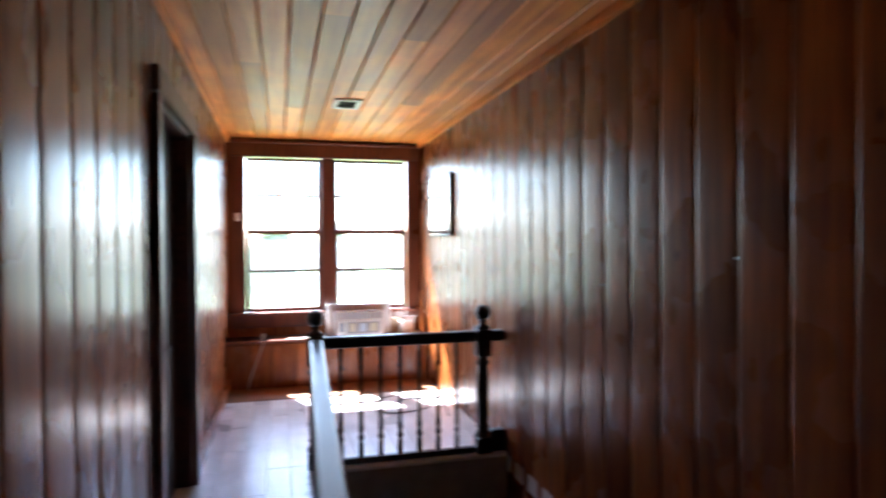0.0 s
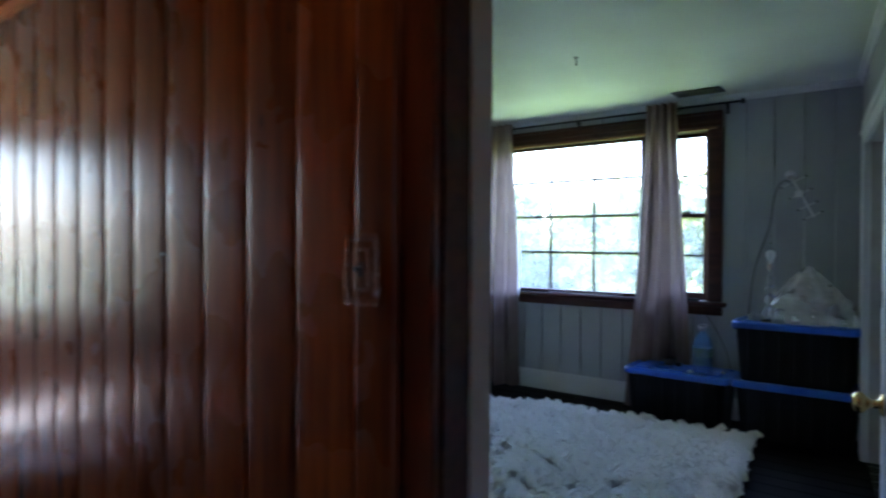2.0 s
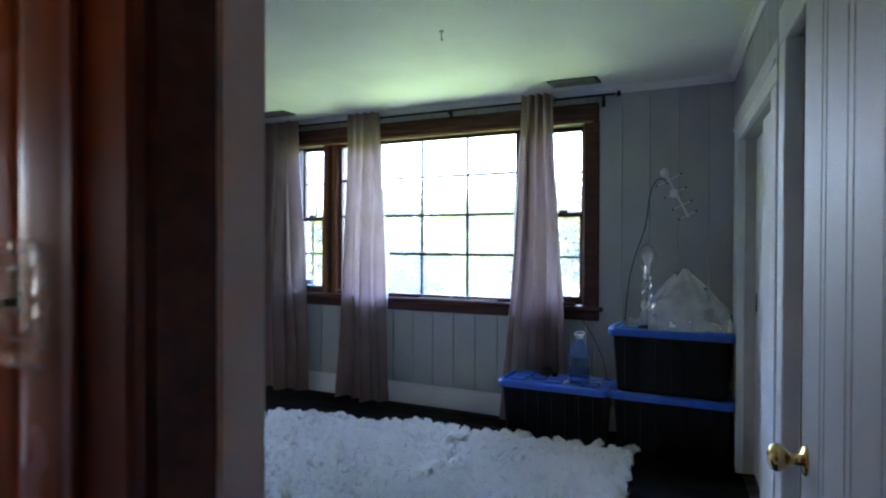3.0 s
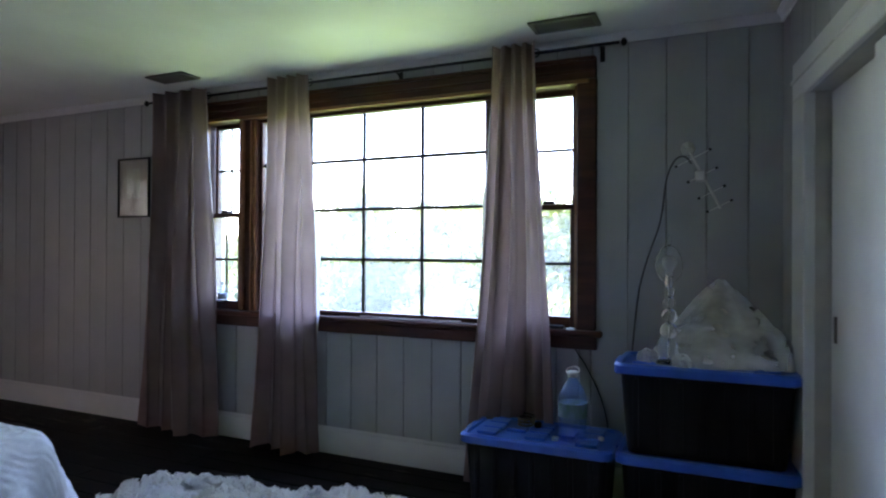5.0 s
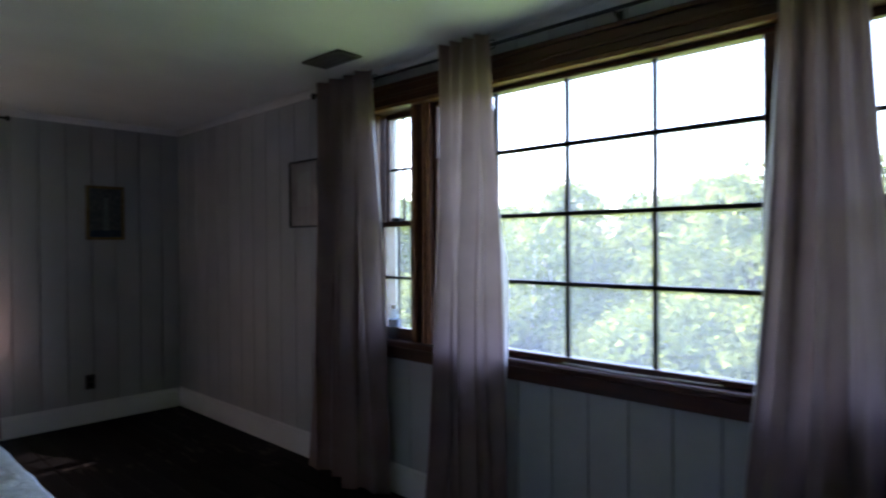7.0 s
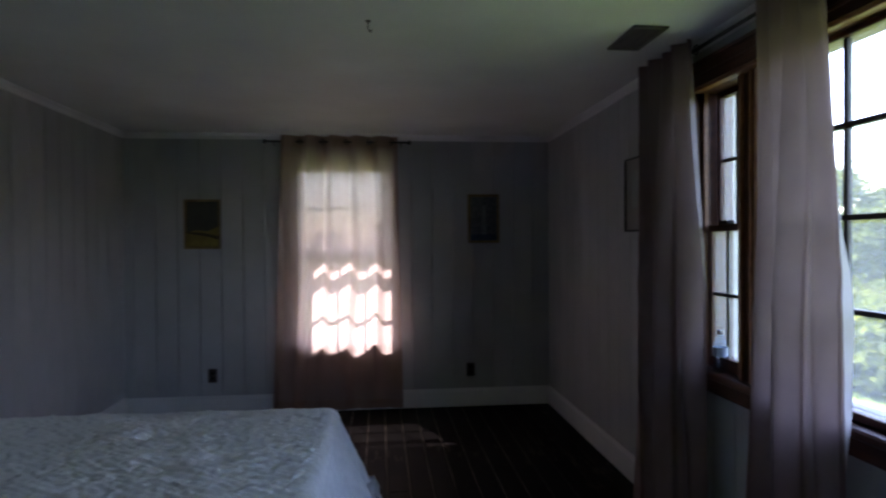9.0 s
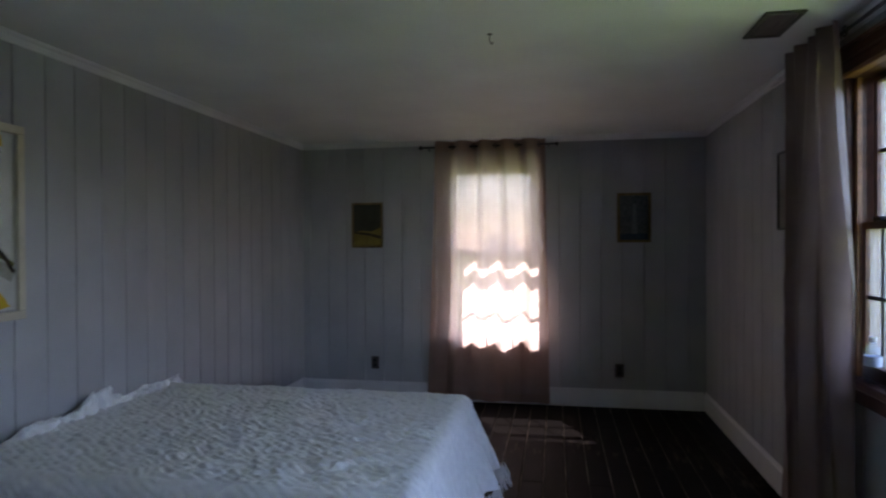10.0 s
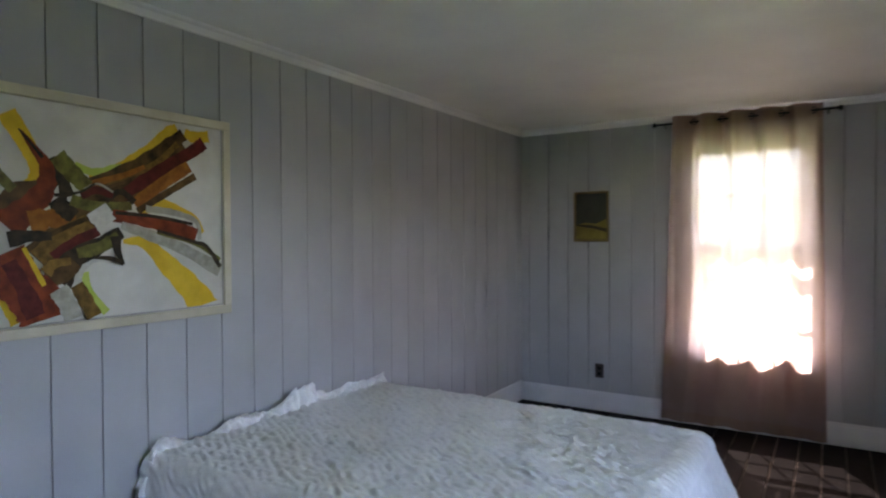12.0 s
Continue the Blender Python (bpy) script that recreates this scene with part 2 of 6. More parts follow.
# ---- mesh helpers ----
def link(name, bm, material, parent=None, label="", smooth=False):
    me = bpy.data.meshes.new(name)
    bm.normal_update()
    if smooth:
        for f in bm.faces:
            f.smooth = True
    bm.to_mesh(me)
    bm.free()
    me.materials.append(material)
    ob = new(name, me)
    if parent:
        ob.parent = parent
    if label:
        ob["label"] = label
    return ob


def part(name, bm, material, parent, label="", smooth=False):
    return link(name, bm, material, parent, label, smooth)


def thing(name, at, label, category, group="", rz=0.0):
    e = new(name)
    e.empty_display_size = 0.1
    e.matrix_basis = pose(*at, 0, 0, rz)
    return tagged(e, label, category, group)


def setting(ob, label="", category=""):
    return tagged(ob, label, category, "", "structure")


def box(lo, hi, bevel=0.0, bm=None, seg=1):
    own = bm is None
    if own:
        bm = bmesh.new()
    r = bmesh.ops.create_cube(bm, size=1)
    c = [(a + b) / 2 for a, b in zip(lo, hi)]
    s = [max(abs(b - a), 1e-4) for a, b in zip(lo, hi)]
    bmesh.ops.transform(bm, matrix=Matrix.Translation(c) @ Matrix.Diagonal((*s, 1)), verts=r["verts"])
    if bevel and own:
        bmesh.ops.bevel(bm, geom=bm.edges[:], offset=bevel, segments=seg, affect="EDGES", profile=0.5)
    return bm


def tube(points, r, bm=None, n=8):
    """A round bar along a run of points; r may be one radius or one for each point."""
    bm = bm or bmesh.new()
    pts = [Vector(p) for p in points]
    rs = [r] * len(pts) if isinstance(r, (int, float)) else r
    rings = []
    for i, p in enumerate(pts):
        d = (pts[min(i + 1, len(pts) - 1)] - pts[max(i - 1, 0)]).normalized()
        u = d.orthogonal().normalized() if i == 0 else (u - d * u.dot(d)).normalized()
        v = d.cross(u)
        rings.append([bm.verts.new(p + (u * math.cos(a) + v * math.sin(a)) * rs[i]) for a in (2 * math.pi * k / n for k in range(n))])
    for a, b in zip(rings, rings[1:]):
        for k in range(n):
            bm.faces.new((a[k], a[(k + 1) % n], b[(k + 1) % n], b[k]))
    bm.faces.new(rings[0][::-1])
    bm.faces.new(rings[-1])
    return bm


def lathe(profile, n=20, bm=None, at=(0, 0, 0)):
    """A turned body from (radius, height) steps."""
    return tube([(at[0], at[1], at[2] + z) for _, z in profile], [max(r, 0.0004) for r, _ in profile], bm, n)


def arc_points(ctrl, n=8):
    """A smooth run through the given points."""
    p = [Vector(c) for c in ctrl]
    p = [2 * p[0] - p[1]] + p + [2 * p[-1] - p[-2]]
    out = []
    for i in range(1, len(p) - 2):
        for k in range(n):
            t = k / n
            a, b, c, d = p[i - 1:i + 3]
            out.append(0.5 * (2 * b + (c - a) * t + (2 * a - 5 * b + 4 * c - d) * t * t + (3 * b - a - 3 * c + d) * t ** 3))
    return out + [p[-2]]


def grid(nu, nv, fn, bm=None):
    bm = bm or bmesh.new()
    vs = [[bm.verts.new(fn(i / nu, j / nv)) for j in range(nv + 1)] for i in range(nu + 1)]
    for i in range(nu):
        for j in range(nv):
            bm.faces.new((vs[i][j], vs[i + 1][j], vs[i + 1][j + 1], vs[i][j + 1]))
    return bm


def shared(name, mesh, parent, m):
    ob = new(name, mesh)
    ob.parent = parent
    ob.matrix_basis = m
    return ob


def mesh_of(bm, material, smooth=False):
    me = bpy.data.meshes.new("piece")
    bm.normal_update()
    if smooth:
        for f in bm.faces:
            f.smooth = True
    bm.to_mesh(me)
    bm.free()
    me.materials.append(material)
    return me


def spans(lo, hi, holes):
    """What is left of lo..hi once the holes are taken out."""
    out, a = [], lo
    for h0, h1 in sorted(holes):
        if h0 > a + 1e-4:
            out.append((a, min(h0, hi)))
        a = max(a, h1)
    if a < hi - 1e-4:
        out.append((a, hi))
    return out


def wall(name, a, b, z0, z1, thick, side, openings, material, label):
    """A wall whose face runs from a to b; its body lies to the given side (+1: left of a->b). Openings: (u0, u1, v0, v1) along it and up."""
    a, b = Vector((*a, 0)), Vector((*b, 0))
    L = (b - a).length
    ang = math.atan2(b.y - a.y, b.x - a.x)
    bm = bmesh.new()
    us = sorted({0.0, L, *[o[0] for o in openings], *[o[1] for o in openings]})
    for u0, u1 in zip(us, us[1:]):
        holes = [(o[2], o[3]) for o in openings if o[0] <= u0 + 1e-5 and o[1] >= u1 - 1e-5]
        for v0, v1 in spans(z0, z1, holes):
            box((u0, 0 if side > 0 else -thick, v0), (u1, thick if side > 0 else 0, v1), 0, bm)
    ob = link(name, bm, material)
    ob.matrix_basis = Matrix.Translation(a) @ Matrix.Rotation(ang, 4, "Z")
    setting(ob, label, "wall")
    return ob, L


def planks(ob, L, z0, z1, side, openings, material, width, depth=0.01, crown=0.0, gap=0.004, seed=0, lengthvary=0.0):
    """Upright boards on a wall's face, proud of it, each one a piece of its own, cut round the openings."""
    rng = random.Random(seed)
    n = max(1, round(L / width))
    w = L / n
    cache = {}
    edges = [i * w for i in range(n + 1)]
    if lengthvary:
        edges = [0] + [e + rng.uniform(-lengthvary, lengthvary) for e in edges[1:-1]] + [L]
    for u0, u1 in zip(edges, edges[1:]):
        cuts = sorted({u0, u1, *[o[k] for o in openings for k in (0, 1) if u0 < o[k] < u1]})
        for c0, c1 in zip(cuts, cuts[1:]):
            if c1 - c0 < 0.012:
                continue
            mid = (c0 + c1) / 2
            for v0, v1 in spans(z0, z1, [(o[2], o[3]) for o in openings if o[0] < mid < o[1]]):
                if v1 - v0 < 0.01:
                    continue
                key = (round(c1 - c0, 4), round(v1 - v0, 4))
                if key not in cache:
                    hw = (c1 - c0) / 2 - gap / 2
                    f = -side
                    k = 8 if crown else 1
                    prof = [(-hw, 0.0)]
                    bv = min(0.003, hw * 0.4)
                    if crown:
                        prof += [(-hw + 2 * hw * i / k, f * (depth + crown * (1 - (2 * i / k - 1) ** 2))) for i in range(k + 1)]
                    else:
                        prof += [(-hw, f * depth * 0.35), (-hw + bv, f * depth), (hw - bv, f * depth), (hw, f * depth * 0.35)]
                    prof += [(hw, 0.0)]
                    bm = bmesh.new()
                    lo = [bm.verts.new((x, y, v0 - (v0 + v1) / 2)) for x, y in prof]
                    hi = [bm.verts.new((x, y, v1 - (v0 + v1) / 2)) for x, y in prof]
                    for i in range(len(prof) - 1):
                        fc = bm.faces.new((lo[i], lo[i + 1], hi[i + 1], hi[i]))
                        fc.smooth = bool(crown) and 0 < i < len(prof) - 2
                    bm.faces.new(lo)
                    bm.faces.new(hi[::-1])
                    bmesh.ops.recalc_face_normals(bm, faces=bm.faces[:])
                    me = bpy.data.meshes.new("plank")
                    bm.to_mesh(me)
                    bm.free()
                    me.materials.append(material)
                    cache[key] = me
                shared("plank", cache[key], ob, pose(mid, 0, (v0 + v1) / 2))


def floor_boards(name, x0, x1, y0, y1, z, material, width, along, parent_label, seed=0, gap=0.003, holes=(), under=None):
    bm = box((x0, y0, z - 0.12), (x1, y1, z - 0.012)) if not holes else bmesh.new()
    if holes:
        hx0, hx1, hy0, hy1 = holes[0]
        for lo, hi in (((x0, y0), (hx0, y1)), ((hx1, y0), (x1, y1)), ((hx0, y0), (hx1, hy0)), ((hx0, hy1), (hx1, y1))):
            if hi[0] - lo[0] > 0.002 and hi[1] - lo[1] > 0.002:
                box((*lo, z - 0.12), (*hi, z - 0.012), 0, bm)
    ob = setting(link(name, bm, under or material), parent_label, "floor")
    rng = random.Random(seed)
    cache = {}
    if along == "y":
        n = round((x1 - x0) / width)
        w = (x1 - x0) / n
        for i in range(n):
            a0, a1 = x0 + i * w, x0 + (i + 1) * w
            cut = [(h[2], h[3]) for h in holes if h[0] < (a0 + a1) / 2 < h[1]]
            for s0, s1 in spans(y0, y1, cut):
                joints = [s0]
                while s1 - joints[-1] > 2.4:
                    joints.append(joints[-1] + rng.choice((1.2, 1.6, 2.0)))
                joints.append(s1)
                for b0, b1 in zip(joints, joints[1:]):
                    key = round(b1 - b0, 3)
                    if key not in cache:
                        cache[key] = mesh_of(box((-w / 2 + gap / 2, -(b1 - b0) / 2 + 0.001, -0.014), (w / 2 - gap / 2, (b1 - b0) / 2 - 0.001, 0), 0.0025), material)
                    shared("floorboard", cache[key], ob, pose((a0 + a1) / 2, (b0 + b1) / 2, z))
    return ob


# ---- the large structure ----
XW, XE, YN, ZC = 1.61, 5.265, 6.175, 2.388        # bedroom: west face, east face, north face, ceiling
HX0, HX1, HYN, HYS, HZ, HC = -0.57, 1.41, 6.40, -1.30, -0.10, 2.35   # hall
SE = (XE, -0.02)                                   # the south wall runs a little askew
SLOPE = 0.114
def south(x):
    return SE[1] - SLOPE * (XE - x)

SWX = 1.61
# east wall with the wide three-part window
E_OPEN = (0.93, 3.56, 0.86, 2.20)                  # y0, y1, z0, z1
ew, L = wall("wall_east", (XE, -0.6), (XE, YN + 0.2), -0.12, ZC + 0.2, 0.2, -1, [(E_OPEN[0] + 0.6, E_OPEN[1] + 0.6, E_OPEN[2], E_OPEN[3])], PLASTER, "grey-blue panelled bedroom wall with a wide window")
EAST = (ew, L, [(E_OPEN[0] + 0.6, E_OPEN[1] + 0.6, E_OPEN[2], E_OPEN[3])])
# north wall with one tall window
N_OPEN = (3.025, 3.815, 0.58, 2.12)
nw, L = wall("wall_north", (XW - 0.1, YN), (XE + 0.2, YN), -0.12, ZC + 0.2, 0.2, 1, [(N_OPEN[0] - XW + 0.1, N_OPEN[1] - XW + 0.1, N_OPEN[2], N_OPEN[3])], PLASTER, "grey panelled bedroom wall with a curtained window")
NORTH = (nw, L, [(N_OPEN[0] - XW + 0.1, N_OPEN[1] - XW + 0.1, N_OPEN[2], N_OPEN[3])])
# partition between hall and bedroom, with the doorway
DOOR_Y0, DOOR_Y1, DOOR_Z = -0.28, 0.555, 2.03
pw, L = wall("wall_partition", (1.60, HYS), (1.60, HYN + 0.1), -0.4, ZC + 0.2, 0.18, 1, [(DOOR_Y0 - HYS, DOOR_Y1 - HYS, -0.4, DOOR_Z)], PLASTER, "partition wall, grey boards on the bedroom face and varnished pine on the hall face")
PART = (pw, L, [(DOOR_Y0 - HYS, DOOR_Y1 - HYS, -0.4, DOOR_Z)])
# south wall of the bedroom, with the closet and a second door
a = (1.60, south(1.60))
b = (XE + 0.2, south(XE + 0.2))
sl = math.hypot(1, SLOPE)
def su(x):
    return (x - 1.60) * sl
CLOSET = (su(3.60), su(4.79), 0.0, 1.90)
DOOR2 = (su(2.46), su(3.21), 0.0, 1.98)
sw, L = wall("wall_south", a, b, -0.12, ZC + 0.2, 0.14, -1, [CLOSET, DOOR2], PLASTER, "grey panelled bedroom wall with closet doors")
SOUTH = (sw, L, [CLOSET, DOOR2])
# hall walls
LD = (2.735, 3.75, 1.93)
hw, L = wall("wall_hall_west", (HX0, HYS), (HX0, HYN + 0.1), -3.0, HC + 0.2, 0.14, 1, [(LD[0] - HYS, LD[1] - HYS, HZ, LD[2])], PLASTER, "varnished pine board wall with a dark doorway")
HWEST = (hw, L, [(LD[0] - HYS, LD[1] - HYS, HZ, LD[2])])
H_OPEN = (-0.40, 1.27, 0.60, 2.18)
hn, L = wall("wall_hall_north", (HX0 - 0.14, HYN), (1.60, HYN), -3.0, HC + 0.2, 0.2, 1, [(H_OPEN[0] - HX0 + 0.14, H_OPEN[1] - HX0 + 0.14, H_OPEN[2], H_OPEN[3])], PINE, "end wall of the hall with a double window")
hs, L = wall("wall_hall_south", (HX0 - 0.14, HYS), (1.60, HYS), -3.0, HC + 0.2, 0.14, -1, [], PINE, "varnished pine end wall of the hall")
lw, L = wall("wall_stairwell", (1.60, HYS), (1.60, HYN + 0.1), -3.0, -0.402, 0.18, 1, [], PINE, "pine wall of the stairwell below the hall floor")
# ceilings
setting(link("ceiling_bedroom", box((1.6, -0.75, ZC), (XE + 0.2, YN + 0.2, ZC + 0.15)), CEIL_PAINT), "smooth white painted bedroom ceiling", "ceiling")
bm = box((HX0 - 0.14, HYS - 0.14, HC + 0.014), (1.42, HYN + 0.1, HC + 0.2))
n = 14
cw = (1.42 - HX0) / n
rng = random.Random(4)
for i in range(n):
    x0 = HX0 + i * cw
    y = HYS
    while y < HYN:
        y1 = min(HYN, y + rng.uniform(1.6, 3.4))
        f = 0.009
        q = [(x0 + 0.001, HC + 0.013), (x0 + 0.001 + f, HC), (x0 + cw - 0.001 - f, HC), (x0 + cw - 0.001, HC + 0.013)]
        va = [bm.verts.new((px, y + 0.001, pz)) for px, pz in q]
        vb = [bm.verts.new((px, y1 - 0.001, pz)) for px, pz in q]
        for k in range(3):
            bm.faces.new((va[k], vb[k], vb[k + 1], va[k + 1]))
        y = y1
hc = setting(link("ceiling_hall", bm, PINE_CEIL), "honey-coloured pine board ceiling of the hall", "ceiling")
# the board tint varies from piece to piece
tt = PINE_CEIL.node_tree
gi = tt.nodes.new("ShaderNodeNewGeometry")
for nd in [nn for nn in tt.nodes if nn.type == "MAP_RANGE"]:
    for lk in list(nd.inputs[0].links):
        if lk.from_node.type == "OBJECT_INFO":
            tt.links.remove(lk)
            tt.links.new(gi.outputs["Random Per Island"], nd.inputs[0])

# ground floor below the stairwell, dark room behind the hall's west door, closed boxes round the place
setting(link("floor_lower", box((HX0 - 0.2, HYS - 0.2, -3.05), (1.7, HYN + 0.2, -2.95)), HALL_FLOOR), "floor of the storey below", "floor")
bm = bmesh.new()
box((HX0 - 2.6, 1.6, HZ - 0.1), (HX0 - 0.145, 5.0, HZ - 0.005), 0, bm)
box((HX0 - 2.6, 1.6, HC), (HX0 - 0.145, 5.0, HC + 0.1), 0, bm)
box((HX0 - 2.7, 1.6, HZ), (HX0 - 2.6, 5.0, HC), 0, bm)
box((HX0 - 2.6, 1.5, HZ), (HX0 - 0.145, 1.6, HC), 0, bm)
box((HX0 - 2.6, 5.0, HZ), (HX0 - 0.145, 5.1, HC), 0, bm)
setting(link("wall_side_room", bm, mat("dim_side_room", ((0.10, 0.075, 0.06), (0.14, 0.10, 0.08)), 0.8)), "walls of the unlit side room", "wall")
bm = bmesh.new()
box((1.6, -1.6, -0.12), (XE + 0.2, -1.5, ZC + 0.1), 0, bm)
box((1.6, -1.5, ZC + 0.002), (XE + 0.2, -0.75, ZC + 0.1), 0, bm)
box((XE + 0.1, -1.5, -0.12), (XE + 0.2, -0.6, ZC + 0.1), 0, bm)
setting(link("wall_closet_back", bm, GREY_PAINT), "back of the closets", "wall")

# roof with its eaves
EAVE = 0.90
bm = bmesh.new()
box((HX0 - 3, HYN + 0.2 - 0.22, 2.55), (XE + 0.35, YN + EAVE, 2.68), 0, bm)
box((HX0 - 3, HYS - 0.6, 2.66), (XE + 0.34, YN + 0.6, 2.9), 0, bm)
setting(link("roof", bm, mat("roof_boards", ((0.3, 0.3, 0.3), (0.4, 0.4, 0.4)), 0.8)), "roof with overhanging eaves", "roof")

# ---- windows ----
def pane(parent, lo, hi):
    ob = part("pane", box(lo, hi), PANE, parent)
    ob.visible_shadow = False
    return ob


def bar(parent, name, lo, hi, material, bevel=0.003):
    return part(name, box(lo, hi, bevel), material, parent)


# the wide bedroom window: a fixed light of four by four panes between two narrow sashes
we = thing("window_1", (XE, 2.3, 0.86), "wide dark-stained wooden window with muntins and two narrow sashes", "window")
setting(we)
def ebar(name, y0, y1, z0, z1, x0, x1, material=TRIM_BROWN, bevel=0.004):
    return part(name, box((x0 - XE, y0 - 2.3, z0 - 0.86), (x1 - XE, y1 - 2.3, z1 - 0.86), bevel), material, we)

Y0, Y1, Z0, Z1 = E_OPEN
# casing on the wall
ebar("casing", Y0 - 0.088, Y0 + 0.012, 0.862, 2.17, XE - 0.035, XE + 0.02)
ebar("casing", Y1 - 0.012, Y1 + 0.085, 0.862, 2.17, XE - 0.035, XE + 0.02)
ebar("head_casing", Y0 - 0.085, Y1 + 0.085, 2.172, 2.285, XE - 0.04, XE + 0.02)
ebar("head_moulding", Y0 - 0.05, Y1 + 0.05, 2.150, 2.171, XE - 0.046, XE + 0.02, OAK_TRIM)
ebar("head_bead", Y0 - 0.075, Y1 + 0.075, 2.205, 2.222, XE - 0.052, XE - 0.0405, TRIM_BROWN)
ebar("head_bead", Y0 - 0.08, Y1 + 0.08, 2.262, 2.284, XE - 0.058, XE - 0.0405, TRIM_BROWN)
ebar("window_sill", Y0 - 0.12, Y1 + 0.12, 0.826, 0.860, XE - 0.052, XE + 0.16, TRIM_BROWN, 0.008)
ebar("apron", Y0 - 0.092, Y1 + 0.092, 0.760, 0.824, XE - 0.030, XE - 0.0135)
ebar("head_jamb", Y0, Y1, 2.149, 2.1995, XE - 0.005, XE + 0.16)
ebar("side_jamb", Y0 + 0.001, 0.9415, 0.862, 2.148, XE - 0.005, XE + 0.16)
ebar("side_jamb", 3.546, Y1 - 0.001, 0.862, 2.148, XE - 0.005, XE + 0.16)
# posts between the three lights
for p0, p1 in ((1.27, 1.425), (3.085, 3.23)):
    ebar("post", p0, p1, 0.862, 2.148, XE - 0.012, XE + 0.14)
    for e, w, d in ((p0 + 0.006, 0.024, 0.020), (p0 + 0.034, 0.014, 0.030), (p1 - 0.048, 0.014, 0.030), (p1 - 0.030, 0.024, 0.020)):
        ebar("post_moulding", e, e + w, 0.863, 2.147, XE - d, XE - 0.0125, OAK_TRIM)
GX = XE + 0.03
# fixed light
FY = [1.47, 1.873, 2.277, 2.675, 3.07]
FZ = [0.897, 1.215, 1.527, 1.836, 2.128]
ebar("stile", 1.426, 1.472, 0.90, 2.125, GX - 0.02, GX + 0.03)
ebar("stile", 3.056, 3.084, 0.90, 2.125, GX - 0.02, GX + 0.03)
ebar("rail", 1.426, 3.084, 0.862, 0.890, GX - 0.02, GX + 0.03)
ebar("rail", 1.426, 3.084, 2.126, 2.147, GX - 0.02, GX + 0.03)
for y in FY[1:-1]:
    ebar("muntin", y - 0.0098, y + 0.0098, 0.891, 2.125, GX - 0.006, GX + 0.016, IRON, 0.002)
for z in FZ[1:-1]:
    ebar("muntin", 1.473, 3.055, z - 0.0098, z + 0.0098, GX - 0.008, GX + 0.018, IRON, 0.002)
pn = part("pane", box((GX + 0.002 - XE, 1.465 - 2.3, 0.885 - 0.86), (GX + 0.006 - XE, 3.06 - 2.3, 2.13 - 0.86)), VEILED, we)
pn.visible_shadow = False
# the narrow double-hung sashes
for s0, s1 in ((0.942, 1.269), (3.231, 3.545)):
    ebar("jamb_stop", s0, s0 + 0.02, 0.862, 2.148, XE - 0.0, XE + 0.02, OAK_TRIM, 0.002)
    ebar("jamb_stop", s1 - 0.02, s1, 0.862, 2.148, XE - 0.0, XE + 0.02, OAK_TRIM, 0.002)
    for z0, z1, gx in ((0.862, 1.525, GX), (1.505, 2.148, GX + 0.045)):
        ebar("sash_stile", s0 + 0.021, s0 + 0.046, z0 + 0.001, z1 - 0.001, gx - 0.01, gx + 0.03, TRIM_BROWN, 0.002)
        ebar("sash_stile", s1 - 0.046, s1 - 0.021, z0 + 0.001, z1 - 0.001, gx - 0.01, gx + 0.03, TRIM_BROWN, 0.002)
        lowh = 0.06 if z0 < 1 else 0.025
        ebar("sash_rail", s0 + 0.0465, s1 - 0.0465, z0 + 0.001, z0 + lowh, gx - 0.01, gx + 0.03, TRIM_BROWN, 0.002)
        ebar("sash_rail", s0 + 0.0465, s1 - 0.0465, z1 - 0.03, z1 - 0.001, gx - 0.01, gx + 0.03, TRIM_BROWN, 0.002)
        zm = 1.205 if z0 < 1 else 1.825
        ebar("muntin", s0 + 0.047, s1 - 0.047, zm - 0.008, zm + 0.008, gx, gx + 0.015, IRON, 0.002)
        if s0 > 3:
            ym = 3.388
            ebar("muntin", ym - 0.007, ym + 0.007, z0 + lowh, z1 - 0.03, gx + 0.001, gx + 0.014, IRON, 0.002)
        pn = part("pane", box((gx + 0.006 - XE, s0 + 0.041 - 2.3, z0 + 0.02 - 0.86), (gx + 0.009 - XE, s1 - 0.041 - 2.3, z1 - 0.02 - 0.86)), VEILED, we)
        pn.visible_shadow = False
    part("sash_lock", box((GX - 0.02 - XE, (s0 + s1) / 2 - 0.03 - 2.3, 1.526 - 0.86), (GX + 0.02 - XE, (s0 + s1) / 2 + 0.03 - 2.3, 1.545 - 0.86), 0.004), IRON, we)

# the tall window in the north wall
wnn = thing("window_2", (3.41, YN, 0.58), "tall double-hung window behind a brown curtain", "window")
setting(wnn)
def nbar(name, x0, x1, z0, z1, y0, y1, material=LIGHT_TRIM, bevel=0.003):
    return part(name, box((x0 - 3.41, y0 - YN, z0 - 0.58), (x1 - 3.41, y1 - YN, z1 - 0.58), bevel), material, wnn)
x0, x1, z0, z1 = N_OPEN
nbar("casing", x0 - 0.08, x0 + 0.01, z0, z1 + 0.012, YN - 0.03, YN + 0.02)
nbar("casing", x1 - 0.01, x1 + 0.08, z0, z1 + 0.012, YN - 0.03, YN + 0.02)
nbar("head_casing", x0 - 0.08, x1 + 0.08, z1 + 0.014, z1 + 0.10, YN - 0.03, YN + 0.02)
nbar("window_sill", x0 - 0.1, x1 + 0.1, z0 - 0.035, z0 - 0.002, YN - 0.06, YN + 0.14)
